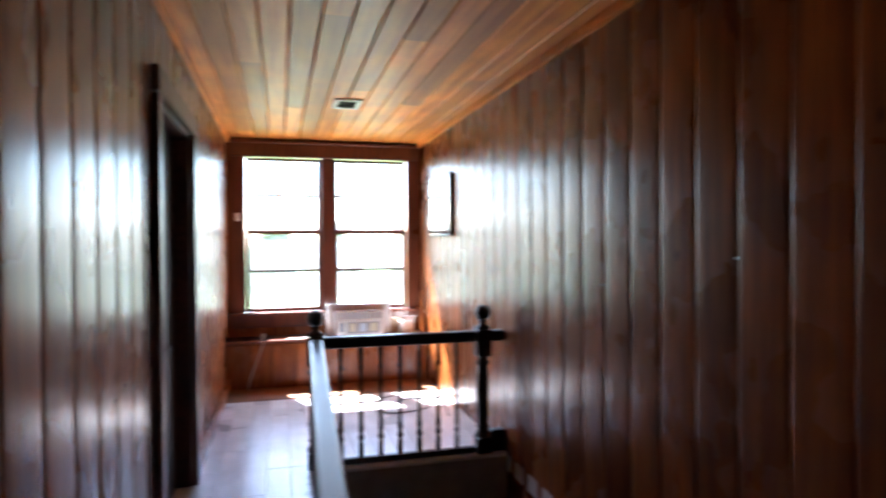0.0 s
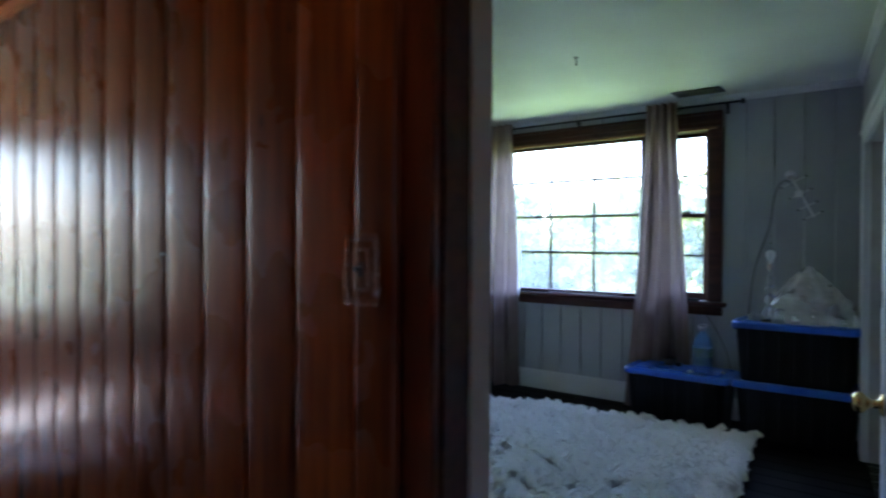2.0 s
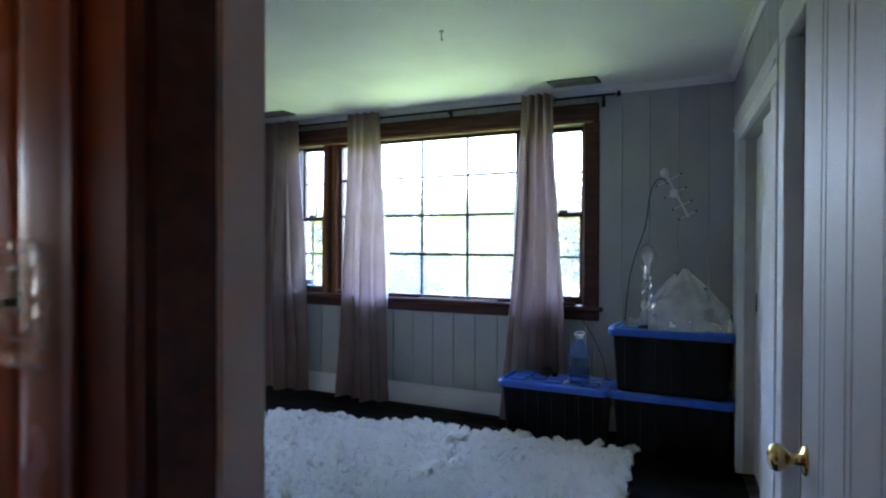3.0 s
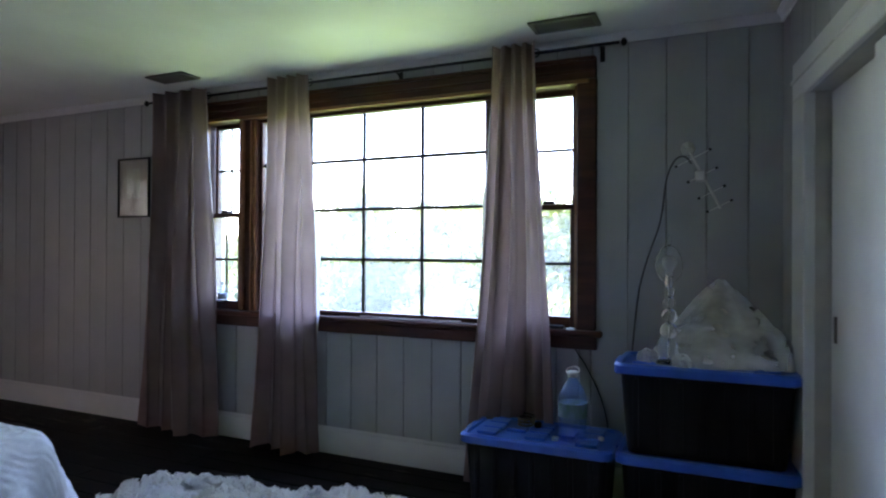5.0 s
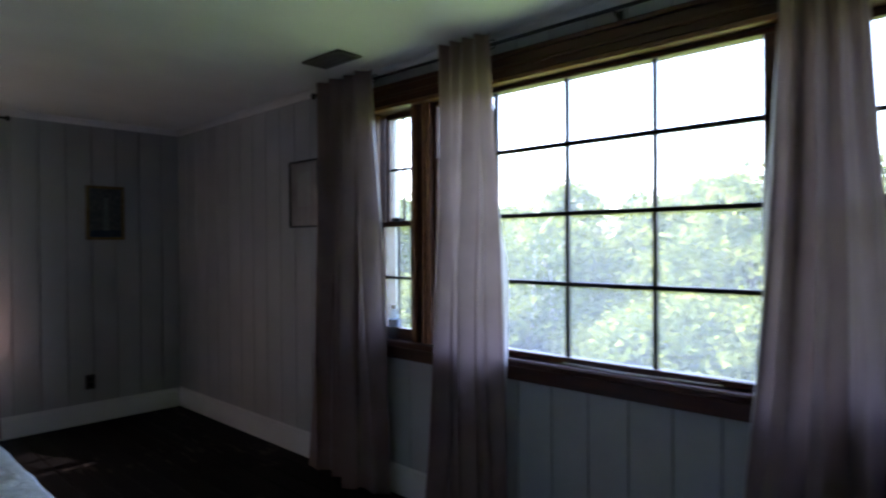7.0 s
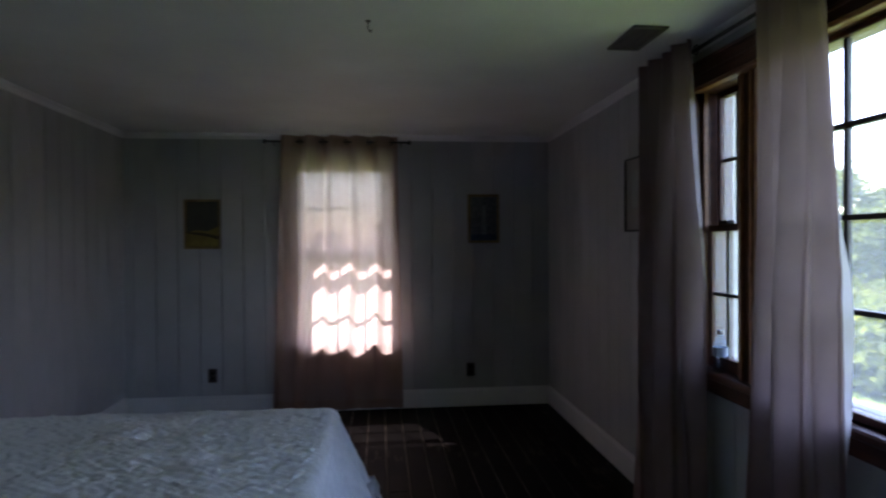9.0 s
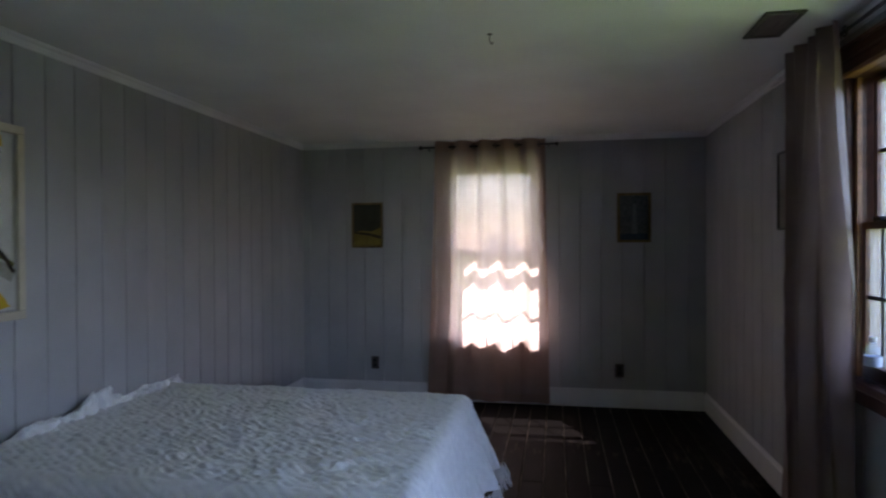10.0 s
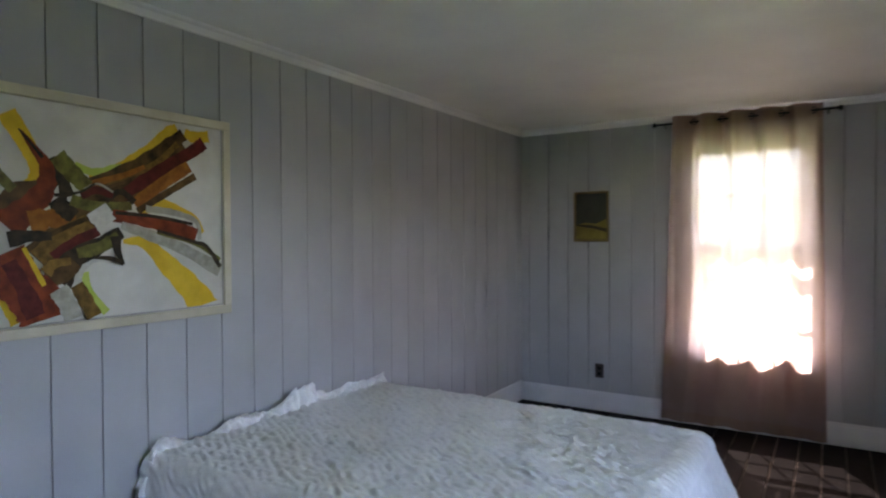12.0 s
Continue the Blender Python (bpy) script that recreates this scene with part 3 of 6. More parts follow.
for a0, a1, dy in ((z0, 1.37, 0.05), (1.34, z1, 0.09)):
    nbar("sash_stile", x0 + 0.005, x0 + 0.05, a0, a1, YN + dy, YN + dy + 0.035)
    nbar("sash_stile", x1 - 0.05, x1 - 0.005, a0, a1, YN + dy, YN + dy + 0.035)
    nbar("sash_rail", x0 + 0.051, x1 - 0.051, a0, a0 + 0.05, YN + dy, YN + dy + 0.035)
    nbar("sash_rail", x0 + 0.051, x1 - 0.051, a1 - 0.04, a1, YN + dy, YN + dy + 0.035)
    for k in (1, 2):
        xm = x0 + 0.05 + (x1 - x0 - 0.1) * k / 3
        nbar("muntin", xm - 0.007, xm + 0.007, a0 + 0.051, a1 - 0.041, YN + dy + 0.008, YN + dy + 0.028, LIGHT_TRIM, 0.002)
    zm = (a0 + a1) / 2 + 0.03
    nbar("muntin", x0 + 0.051, x1 - 0.051, zm - 0.007, zm + 0.007, YN + dy + 0.006, YN + dy + 0.03, LIGHT_TRIM, 0.002)
    p = part("pane", box((x0 + 0.04 - 3.41, dy + 0.016, a0 + 0.03 - 0.58), (x1 - 0.04 - 3.41, dy + 0.019, a1 - 0.03 - 0.58)), VEILED, wnn)
    p.visible_shadow = False

# the double window at the end of the hall
wh = thing("window_3", (0.43, HYN, 0.6), "double window in a red-brown varnished frame", "window")
setting(wh)
REDWOOD = mat("red_brown_varnish", ((0.085, 0.021, 0.0095), (0.145, 0.040, 0.018)), 0.32, (26, 26, 3), 0.06, coat=0.15)
def hbar(name, x0, x1, z0, z1, y0, y1, material=REDWOOD, bevel=0.004):
    return part(name, box((x0 - 0.43, y0 - HYN, z0 - 0.6), (x1 - 0.43, y1 - HYN, z1 - 0.6), bevel), material, wh)
hbar("casing", -0.53, -0.385, 0.605, 2.165, HYN - 0.035, HYN + 0.02)
hbar("casing", 1.255, 1.385, 0.605, 2.165, HYN - 0.035, HYN + 0.02)
hbar("head_casing", -0.53, 1.385, 2.167, 2.30, HYN - 0.04, HYN + 0.02)
hbar("head_cap", -0.55, 1.39, 2.302, 2.330, HYN - 0.06, HYN + 0.0)
hbar("window_sill", -0.55, 1.39, 0.572, 0.603, HYN - 0.09, HYN + 0.1)
hbar("apron", -0.53, 1.385, 0.45, 0.570, HYN - 0.03, HYN - 0.002)
hbar("post", 0.365, 0.485, 0.605, 2.166, HYN - 0.02, HYN + 0.12)
for s0, s1 in ((-0.384, 0.364), (0.486, 1.254)):
    for a0, a1, dy in ((0.605, 1.42, 0.03), (1.40, 2.166, 0.075)):
        hbar("sash_stile", s0, s0 + 0.04, a0, a1, HYN + dy, HYN + dy + 0.035, REDWOOD, 0.002)
        hbar("sash_stile", s1 - 0.04, s1, a0, a1, HYN + dy, HYN + dy + 0.035, REDWOOD, 0.002)
        hbar("sash_rail", s0 + 0.0405, s1 - 0.0405, a0, a0 + 0.035, HYN + dy, HYN + dy + 0.035, REDWOOD, 0.002)
        hbar("sash_rail", s0 + 0.0405, s1 - 0.0405, a1 - 0.03, a1, HYN + dy, HYN + dy + 0.035, REDWOOD, 0.002)
        zm = 1.02 if a0 < 1 else 1.785
        hbar("muntin", s0 + 0.041, s1 - 0.041, zm - 0.012, zm + 0.012, HYN + dy + 0.004, HYN + dy + 0.032, TRIM_BROWN, 0.002)
        p = part("pane", box((s0 + 0.03 - 0.43, dy + 0.016, a0 + 0.02 - 0.6), (s1 - 0.03 - 0.43, dy + 0.019, a1 - 0.02 - 0.6)), DIMMING, wh)
        p.visible_shadow = False

# ---- trim ----
def trim(name, boxes, material, label):
    bm = bmesh.new()
    for lo, hi in boxes:
        box(lo, hi, 0, bm)
    bmesh.ops.bevel(bm, geom=bm.edges[:], offset=0.005, segments=2, affect="EDGES")
    return setting(link(name, bm, material), label, "trim")

trim("baseboard_east", [((XE - 0.03, -0.05, 0.0), (XE - 0.0125, YN - 0.013, 0.148)), ((XE - 0.025, -0.05, 0.149), (XE - 0.0125, YN - 0.013, 0.168))], LIGHT_TRIM, "pale grey painted baseboard")
trim("baseboard_north", [((XW + 0.014, YN - 0.03, 0.0), (XE - 0.031, YN - 0.0125, 0.142)), ((XW + 0.014, YN - 0.025, 0.143), (XE - 0.031, YN - 0.0125, 0.162))], LIGHT_TRIM, "pale grey painted baseboard")
trim("baseboard_west", [((XW + 0.0025, 0.66, 0.0), (XW + 0.020, YN - 0.031, 0.175))], LIGHT_TRIM, "pale grey painted baseboard")
def crown(name, a, b, n, label):
    """A small cove moulding between wall and ceiling; n points into the room."""
    prof = [(0.0, -0.046), (0.010, -0.046), (0.013, -0.036), (0.020, -0.02), (0.032, -0.010), (0.036, -0.001), (0.0, -0.001)]
    bm = bmesh.new()
    r = [[bm.verts.new((p[0] + n[0] * d, p[1] + n[1] * d, ZC + h)) for d, h in prof] for p in (a, b)]
    for i in range(len(prof)):
        j = (i + 1) % len(prof)
        bm.faces.new((r[0][i], r[0][j], r[1][j], r[1][i]))
    bm.faces.new(r[0][::-1])
    bm.faces.new(r[1])
    bmesh.ops.recalc_face_normals(bm, faces=bm.faces[:])
    return setting(link(name, bm, LIGHT_TRIM), label, "trim")
crown("trim_crown_east", (XE - 0.012, south(XE)), (XE - 0.012, YN), (-1, 0), "pale painted cove moulding")
crown("trim_crown_north", (XW, YN - 0.012), (XE, YN - 0.012), (0, -1), "pale painted cove moulding")
crown("trim_crown_west", (XW + 0.003, YN), (XW + 0.003, south(XW) + 0.01), (1, 0), "pale painted cove moulding")
sn = Vector((-SLOPE, 1, 0)).normalized()
crown("trim_crown_south", (XW, south(XW) + 0.012), (XE, south(XE) + 0.012), (sn.x, sn.y), "pale painted cove moulding")
trim("trim_hall_cove_east", [((HX1 - 0.045, HYS, HC - 0.05), (HX1 - 0.012, HYN - 0.001, HC - 0.001))], PINE_CEIL, "pine cove moulding of the hall ceiling")
trim("trim_hall_cove_west", [((HX0 + 0.012, HYS, HC - 0.05), (HX0 + 0.045, HYN - 0.001, HC - 0.001))], PINE_CEIL, "pine cove moulding of the hall ceiling")
trim("baseboard_hall_west", [((HX0 + 0.022, 3.89, HZ), (HX0 + 0.038, 6.10, HZ + 0.11)), ((HX0 + 0.022, HYS, HZ), (HX0 + 0.038, 2.64, HZ + 0.11))], PINE, "varnished pine baseboard in the hall")

# doorway casings and jamb
trim("door_frame_hall", [((HX1 - 0.022, DOOR_Y1 - 0.015, HZ), (HX1 + 0.004, DOOR_Y1 + 0.105, DOOR_Z + 0.015)), ((HX1 - 0.022, DOOR_Y0 - 0.105, HZ), (HX1 + 0.004, DOOR_Y0 + 0.015, DOOR_Z + 0.015)),
      ((HX1 - 0.024, DOOR_Y0 - 0.11, DOOR_Z + 0.016), (HX1 + 0.004, DOOR_Y1 + 0.11, DOOR_Z + 0.12)), ((HX1 - 0.034, DOOR_Y1 + 0.07, HZ), (HX1 - 0.023, DOOR_Y1 + 0.098, DOOR_Z + 0.015))], REDWOOD, "red-brown varnished doorway casing")
trim("door_jamb", [((HX1 + 0.005, DOOR_Y1 - 0.020, HZ), (1.52, DOOR_Y1 - 0.0005, DOOR_Z)), ((HX1 + 0.005, DOOR_Y0 + 0.0005, HZ), (1.59, DOOR_Y0 + 0.02, DOOR_Z)), ((HX1 + 0.005, DOOR_Y0 + 0.021, DOOR_Z - 0.02), (1.59, DOOR_Y1 - 0.021, DOOR_Z - 0.0005))], TRIM_BROWN, "dark brown door jamb")
trim("door_jamb_grey", [((1.5205, DOOR_Y1 - 0.020, 0.0), (1.612, DOOR_Y1 - 0.0006, DOOR_Z - 0.021)), ((1.613, DOOR_Y1 - 0.002, 0.0), (1.632, DOOR_Y1 + 0.09, DOOR_Z + 0.01)), ((1.613, DOOR_Y0 - 0.09, 0.0), (1.632, DOOR_Y0 - 0.001, DOOR_Z + 0.01)), ((1.613, DOOR_Y0 - 0.09, DOOR_Z + 0.011), (1.632, DOOR_Y1 + 0.09, DOOR_Z + 0.1))], LIGHT_TRIM, "pale grey painted door jamb and casing")
trim("threshold", [((HX1 - 0.01, DOOR_Y0 + 0.021, HZ), (1.609, DOOR_Y1 - 0.021, 0.008))], TRIM_BROWN, "worn wooden threshold")
trim("door_frame_west", [((HX0 + 0.014, LD[0] - 0.065, HZ), (HX0 + 0.045, LD[0] + 0.01, LD[2])), ((HX0 + 0.014, LD[1] - 0.01, HZ), (HX0 + 0.045, LD[1] + 0.12, LD[2])), ((HX0 + 0.014, LD[0] - 0.075, LD[2] + 0.001), (HX0 + 0.05, LD[1] + 0.13, LD[2] + 0.11))], TRIM_BROWN, "dark wooden casing of the side doorway")

trim("door_jamb_west", [((HX0 - 0.142, LD[0] + 0.001, HZ), (HX0 + 0.013, LD[0] + 0.022, LD[2] - 0.023)), ((HX0 - 0.142, LD[1] - 0.022, HZ), (HX0 + 0.013, LD[1] - 0.001, LD[2] - 0.023)), ((HX0 - 0.142, LD[0] + 0.001, LD[2] - 0.022), (HX0 + 0.013, LD[1] - 0.001, LD[2] - 0.001))], TRIM_BROWN, "dark wooden jamb of the side doorway")
# near-black leaf is added for the darkness seen in the side doorway
DARK_LEAF = mat("doorway_darkness", ((0.012, 0.007, 0.005), (0.024, 0.014, 0.009)), 0.65, (30, 30, 3), 0.08, spec=0.2)
sd = thing("door_4", (HX0 - 0.09, LD[0], HZ), "near-black door leaf in place of the dark side doorway opening", "door")
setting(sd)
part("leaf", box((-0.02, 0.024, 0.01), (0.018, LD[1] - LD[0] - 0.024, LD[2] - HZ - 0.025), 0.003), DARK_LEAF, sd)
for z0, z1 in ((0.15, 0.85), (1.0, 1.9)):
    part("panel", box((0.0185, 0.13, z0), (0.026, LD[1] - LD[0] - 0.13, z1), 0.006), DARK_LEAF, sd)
part("knob", lathe([(0.012, 0), (0.011, 0.03), (0.024, 0.04), (0.027, 0.055), (0.018, 0.068)], 16), BRASS, sd, smooth=True).matrix_basis = pose(0.0185, 0.07, 0.95, 0, 90, 0)

# closet and second door in the south wall
ang = math.degrees(math.atan(SLOPE))
cl = thing("door_1", (1.60, south(1.60), 0), "pale grey sliding closet doors in a wide painted casing", "closet door", rz=ang)
setting(cl)
def sbar(parent, name, u0, u1, z0, z1, y0, y1, material=LIGHT_TRIM, bevel=0.004):
    return part(name, box((u0, y0, z0), (u1, y1, z1), bevel), material, parent)
c0, c1, _, cz = CLOSET
sbar(cl, "casing", c0 - 0.13, c0 + 0.005, 0, cz, -0.005, 0.035)
sbar(cl, "casing", c1 - 0.005, c1 + 0.19, 0, cz, -0.005, 0.035)
sbar(cl, "head_casing", c0 - 0.14, c1 + 0.19, cz + 0.001, cz + 0.16, -0.005, 0.035)
sbar(cl, "head_bead", c0 - 0.13, c1 + 0.18, cz + 0.07, cz + 0.09, 0.0355, 0.045)
fd = sbar(cl, "sliding_door", c0 + 0.006, c1 - 0.60, 0.012, cz - 0.005, -0.05, -0.015, LIGHT_TRIM)
rd = sbar(cl, "sliding_door", c1 - 0.66, c1 - 0.006, 0.012, cz - 0.005, -0.095, -0.06, LIGHT_TRIM)
part("finger_pull", box((c1 - 0.085, -0.0595, 0.93), (c1 - 0.055, -0.056, 1.03), 0.001), DUST, rd)
d2 = thing("door_2", (1.60, south(1.60), 0), "closed grey door in a pale painted casing", "door", rz=ang)
setting(d2)
e0, e1, _, ez = DOOR2
sbar(d2, "casing", e0 - 0.09, e0 + 0.005, 0, ez, -0.005, 0.035)
sbar(d2, "casing", e1 - 0.005, e1 + 0.11, 0, ez, -0.005, 0.05)
sbar(d2, "head_casing", e0 - 0.10, e1 + 0.12, ez + 0.001, ez + 0.13, -0.005, 0.05)
sbar(d2, "leaf", e0 + 0.006, e1 - 0.006, 0.012, ez - 0.005, -0.1, -0.06, GREY_PAINT)

# floors
floor_boards("floor_bedroom", 1.611, XE, -0.45, YN, 0.0, DARK_FLOOR, 0.135, "y", "dark brown painted floorboards with worn edges", 1, 0.007, (), mat("bare_board_edges", ((0.01, 0.009, 0.008), (0.42, 0.36, 0.30)), 0.7, (3, 3, 3)))
STAIR = (0.18, 1.40, 0.75, 3.79)
floor_boards("floor_hall", HX0, 1.41, HYS, HYN, HZ, HALL_FLOOR, 0.145, "y", "pale worn floorboards of the hall", 2, 0.004, [STAIR])
bare = mat("bare_oiled_boards", ((0.20, 0.085, 0.035), (0.30, 0.14, 0.06)), 0.45, (14, 1.5, 14), 0.08, stain=0.3, vary=0.15)
strip = setting(link("floor_border", box((HX0 + 0.04, 5.62, HZ + 0.0005), (1.39, 6.09, HZ + 0.003)), bare), "unpainted brown boards of the floor before the bench", "floor")
for k in range(13):
    x = HX0 + 0.045 + 0.1475 * k
    part("floorboard", box((x, 5.625, HZ + 0.0032), (x + 0.1435, 6.088, HZ + 0.007), 0.0012), bare, strip)
# ---- outdoors ----
GRASS = mat("meadow", ((0.07, 0.125, 0.02), (0.12, 0.19, 0.035)), 0.9, (0.6, 0.6, 0.6), 0.3, fine=4)
LEAF = cloth("summer_leaves", (0.030, 0.050, 0.010), (0.15, 0.185, 0.045), 0.35)
LEAF.node_tree.nodes["Principled BSDF"].inputs["Sheen Weight"].default_value = 0.0
LEAF.node_tree.nodes["Principled BSDF"].inputs["Specular IOR Level"].default_value = 0.1
LEAF.node_tree.nodes["Noise Texture"].inputs["Scale"].default_value = 1.3
BARK = mat("grey_bark", ((0.07, 0.055, 0.04), (0.14, 0.115, 0.09)), 0.9, (9, 9, 2), 0.5, fine=30)
GZ = -3.2
ground = bmesh.new()
grid(24, 24, lambda u, v: Vector(((u - 0.5) ** 3 * 3200, (v - 0.5) ** 3 * 3200, GZ)), ground)
setting(link("ground", ground, GRASS), "green meadow round the house", "ground")

def leaf_cloud(seed, height, spread, count):
    """A crown of small leaves in loose clumps, uneven at its rim."""
    rng = np.random.default_rng(seed)
    clumps = 130
    a = rng.uniform(0, 2 * np.pi, clumps)
    h = rng.uniform(0.06, 1.0, clumps)
    rad = spread * np.sqrt(rng.uniform(0.02, 1, clumps)) * np.sin(np.pi * np.clip(h, 0.22, 0.93)) ** 0.6
    cc = np.stack([rad * np.cos(a), rad * np.sin(a), h * height], 1)
    who = rng.integers(0, clumps, count)
    p = cc[who] + rng.normal(0, 1, (count, 3)) * (0.30, 0.30, 0.20) * rng.uniform(0.5, 1.5, (count, 1))
    n = rng.normal(0, 1, (count, 3))
    n /= np.linalg.norm(n, axis=1)[:, None]
    u = np.cross(n, rng.normal(0, 1, (count, 3)))
    u /= np.linalg.norm(u, axis=1)[:, None]
    w = np.cross(n, u)
    s = rng.uniform(0.07, 0.17, (count, 1))
    q = np.stack([p - u * s, p + w * s * 0.5, p + u * s, p - w * s * 0.5], 1).reshape(-1, 3)
    me = bpy.data.meshes.new("crown")
    me.from_pydata(q.tolist(), [], np.arange(count * 4).reshape(-1, 4).tolist())
    me.materials.append(LEAF)
    return me


def tree(seed, at, height, spread, label):
    t = thing("tree", (at[0], at[1], GZ), label, "tree", "trees behind the meadow")
    rng = random.Random(seed)
    bm = tube([(0, 0, -0.1), (0.05, 0.02, height * 0.3), (-0.04, 0.06, height * 0.6), (0.02, 0.0, height * 0.88)], [0.2, 0.15, 0.09, 0.03], n=9)
    for k in range(9):
        z = height * rng.uniform(0.25, 0.75)
        an = rng.uniform(0, 6.28)
        ln = spread * rng.uniform(0.5, 0.9)
        tube([(0, 0, z), (math.cos(an) * ln * 0.5, math.sin(an) * ln * 0.5, z + 0.5), (math.cos(an) * ln, math.sin(an) * ln, z + 1.2)], [0.06, 0.04, 0.012], bm, 6)
    part("trunk", bm, BARK, t, smooth=True)
    cr = new("crown", leaf_cloud(seed, height, spread, 13000))
    cr.parent = t
    return t


rng = random.Random(21)
kinds = [tree(3, (24.0, 4.0), 6.1, 2.6, "broad leafy green tree beyond the meadow"), tree(5, (27.0, 9.5), 6.9, 2.4, "tall leafy green tree beyond the meadow"), tree(8, (22.5, 13.5), 5.2, 2.3, "lower leafy green tree beyond the meadow")]
for k in range(30):
    x = 22 + 6 * rng.random() + (5 if k % 2 else 0)
    y = -16 + 1.9 * k + rng.uniform(-1, 1)
    s = rng.uniform(0.85, 1.12)
    copy_thing(kinds[k % 3], pose(x, y, GZ, 0, 0, rng.uniform(0, 360)) @ Matrix.Scale(s, 4))
for k in range(6):
    copy_thing(kinds[k % 3], pose(-14 + 6.4 * k + rng.uniform(-1, 1), 52 + rng.uniform(-2, 4), GZ, 0, 0, rng.uniform(0, 360)))

# low sunlit bushes at the edge of the wood
def bush(seed, at, height, spread):
    b = thing("bush", (at[0], at[1], GZ), "low leafy green bush at the edge of the wood", "bush", "bushes before the wood")
    rng = random.Random(seed)
    bm = bmesh.new()
    for k in range(7):
        an, ln = rng.uniform(0, 6.28), spread * rng.uniform(0.3, 0.7)
        tube([(0, 0, -0.05), (math.cos(an) * ln * 0.4, math.sin(an) * ln * 0.4, height * 0.45), (math.cos(an) * ln, math.sin(an) * ln, height * 0.85)], [0.035, 0.022, 0.006], bm, 6)
    part("stems", bm, BARK, b, smooth=True)
    cr = new("crown", leaf_cloud(seed, height, spread, 5200))
    cr.parent = b
    return b
bushes = [bush(31, (19.6, 2.0), 2.5, 1.5), bush(33, (20.4, 5.2), 3.1, 1.7), bush(35, (19.2, 8.6), 2.0, 1.4)]
for k in range(13):
    s = rng.uniform(0.85, 1.2)
    copy_thing(bushes[k % 3], pose(18.9 + 2.2 * rng.random(), -6.5 + 2.25 * k + rng.uniform(-0.6, 0.6), GZ, 0, 0, rng.uniform(0, 360)) @ Matrix.Scale(s, 4))

# pale birch trunks at the edge of the wood
BIRCH = mat("white_birch_bark", ((0.45, 0.43, 0.39), (0.72, 0.70, 0.66)), 0.8, (4, 4, 14), 0.3)
for x, y, h, lean in ((20.0, 13.7, 5.0, 0.25), (20.3, 13.05, 5.6, -0.15), (20.8, 12.4, 4.7, 0.3)):
    bt = thing("birch_tree", (x, y, GZ), "slender birch with a pale trunk before the wood", "tree", "birches before the wood")
    bm = tube([(0, 0, -0.05), (0, lean * 0.4, h * 0.4), (0.05, lean * 0.7, h * 0.7), (0, lean, h)], [0.09, 0.075, 0.05, 0.015], n=8)
    for k in range(5):
        z = h * (0.4 + 0.11 * k)
        w = 0.7 if k % 2 else -0.7
        tube([(0, lean * z / h, z), (0.1, lean * z / h + w * 0.5, z + 0.5), (0.1, lean * z / h + w, z + 0.8)], [0.03, 0.02, 0.006], bm, 6)
    part("trunk", bm, BIRCH, bt, smooth=True)
    cr = new("crown", leaf_cloud(int(h * 10), h, 1.0, 1500))
    cr.parent = bt

# ---- bedroom: curtains ----
def drape(along, top, bottom, plane, z0, z1, folds, depth, seed, face=-1, lap=0.12, broad=0.0):
    """The shape of a pleated cloth as a function of (u, v); top and bottom give its span at rod and hem. The folds are even at the rod, then wander, merge and open towards the hem."""
    rng = random.Random(seed)
    ph = [rng.uniform(0, 6.28) for _ in range(3)]
    turn = ph[2] if not broad else 1.2 if seed == 13 else -2.4
    def at(u, v):
        h = 1 - v
        a = top[0] + (bottom[0] - top[0]) * h ** 1.25
        b = top[1] + (bottom[1] - top[1]) * h ** 1.25
        drift = 0.34 * noise.noise((u * 1.7 + seed, h * 1.3, seed * 0.7)) * min(1.0, h * 3) + 0.05 * noise.noise((u * 5, h * 3.1, seed + 4.0))
        q = 6.2832 * (folds * u + drift)
        amp = depth * (0.72 + 0.5 * noise.noise((u * folds * 0.8, h * 1.5, seed + 9.0)))
        w = math.sin(q + ph[0])
        d = amp * (math.copysign(abs(w) ** 0.75, w) + 0.25 * math.sin(2 * q + ph[1]))
        d = d * (1 - 0.35 * h) + broad * math.sin(6.2832 * 1.35 * u + turn + 0.5 * h) * min(1.0, h * 2.2)
        d += 0.010 * math.sin(17 * u + 5 * h + ph[0]) * h + 0.004 * noise.noise((u * 9, h * 22, seed)) * min(1.0, h * 4)
        s = a + (b - a) * (u + lap / folds * math.sin(2 * q + 2 * ph[0]) * min(1.0, 0.15 + 1.4 * h))
        z = z0 + (z1 - z0) * v + 0.010 * math.sin(q) * h
        return Vector((plane + face * d, s, z)) if along == "y" else Vector((s, plane + face * d, z))
    return at


def hanging(name, shape, folds, material, parent):
    return part(name, grid(folds * 16, 56, shape), material, parent, smooth=True)


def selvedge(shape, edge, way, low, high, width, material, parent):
    """A curtain's loose edge, added in a paler colour for the window light it catches."""
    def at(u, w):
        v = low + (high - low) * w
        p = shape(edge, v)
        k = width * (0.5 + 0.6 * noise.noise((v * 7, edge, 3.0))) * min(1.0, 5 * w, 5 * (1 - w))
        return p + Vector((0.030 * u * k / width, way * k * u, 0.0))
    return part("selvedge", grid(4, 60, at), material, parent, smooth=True)


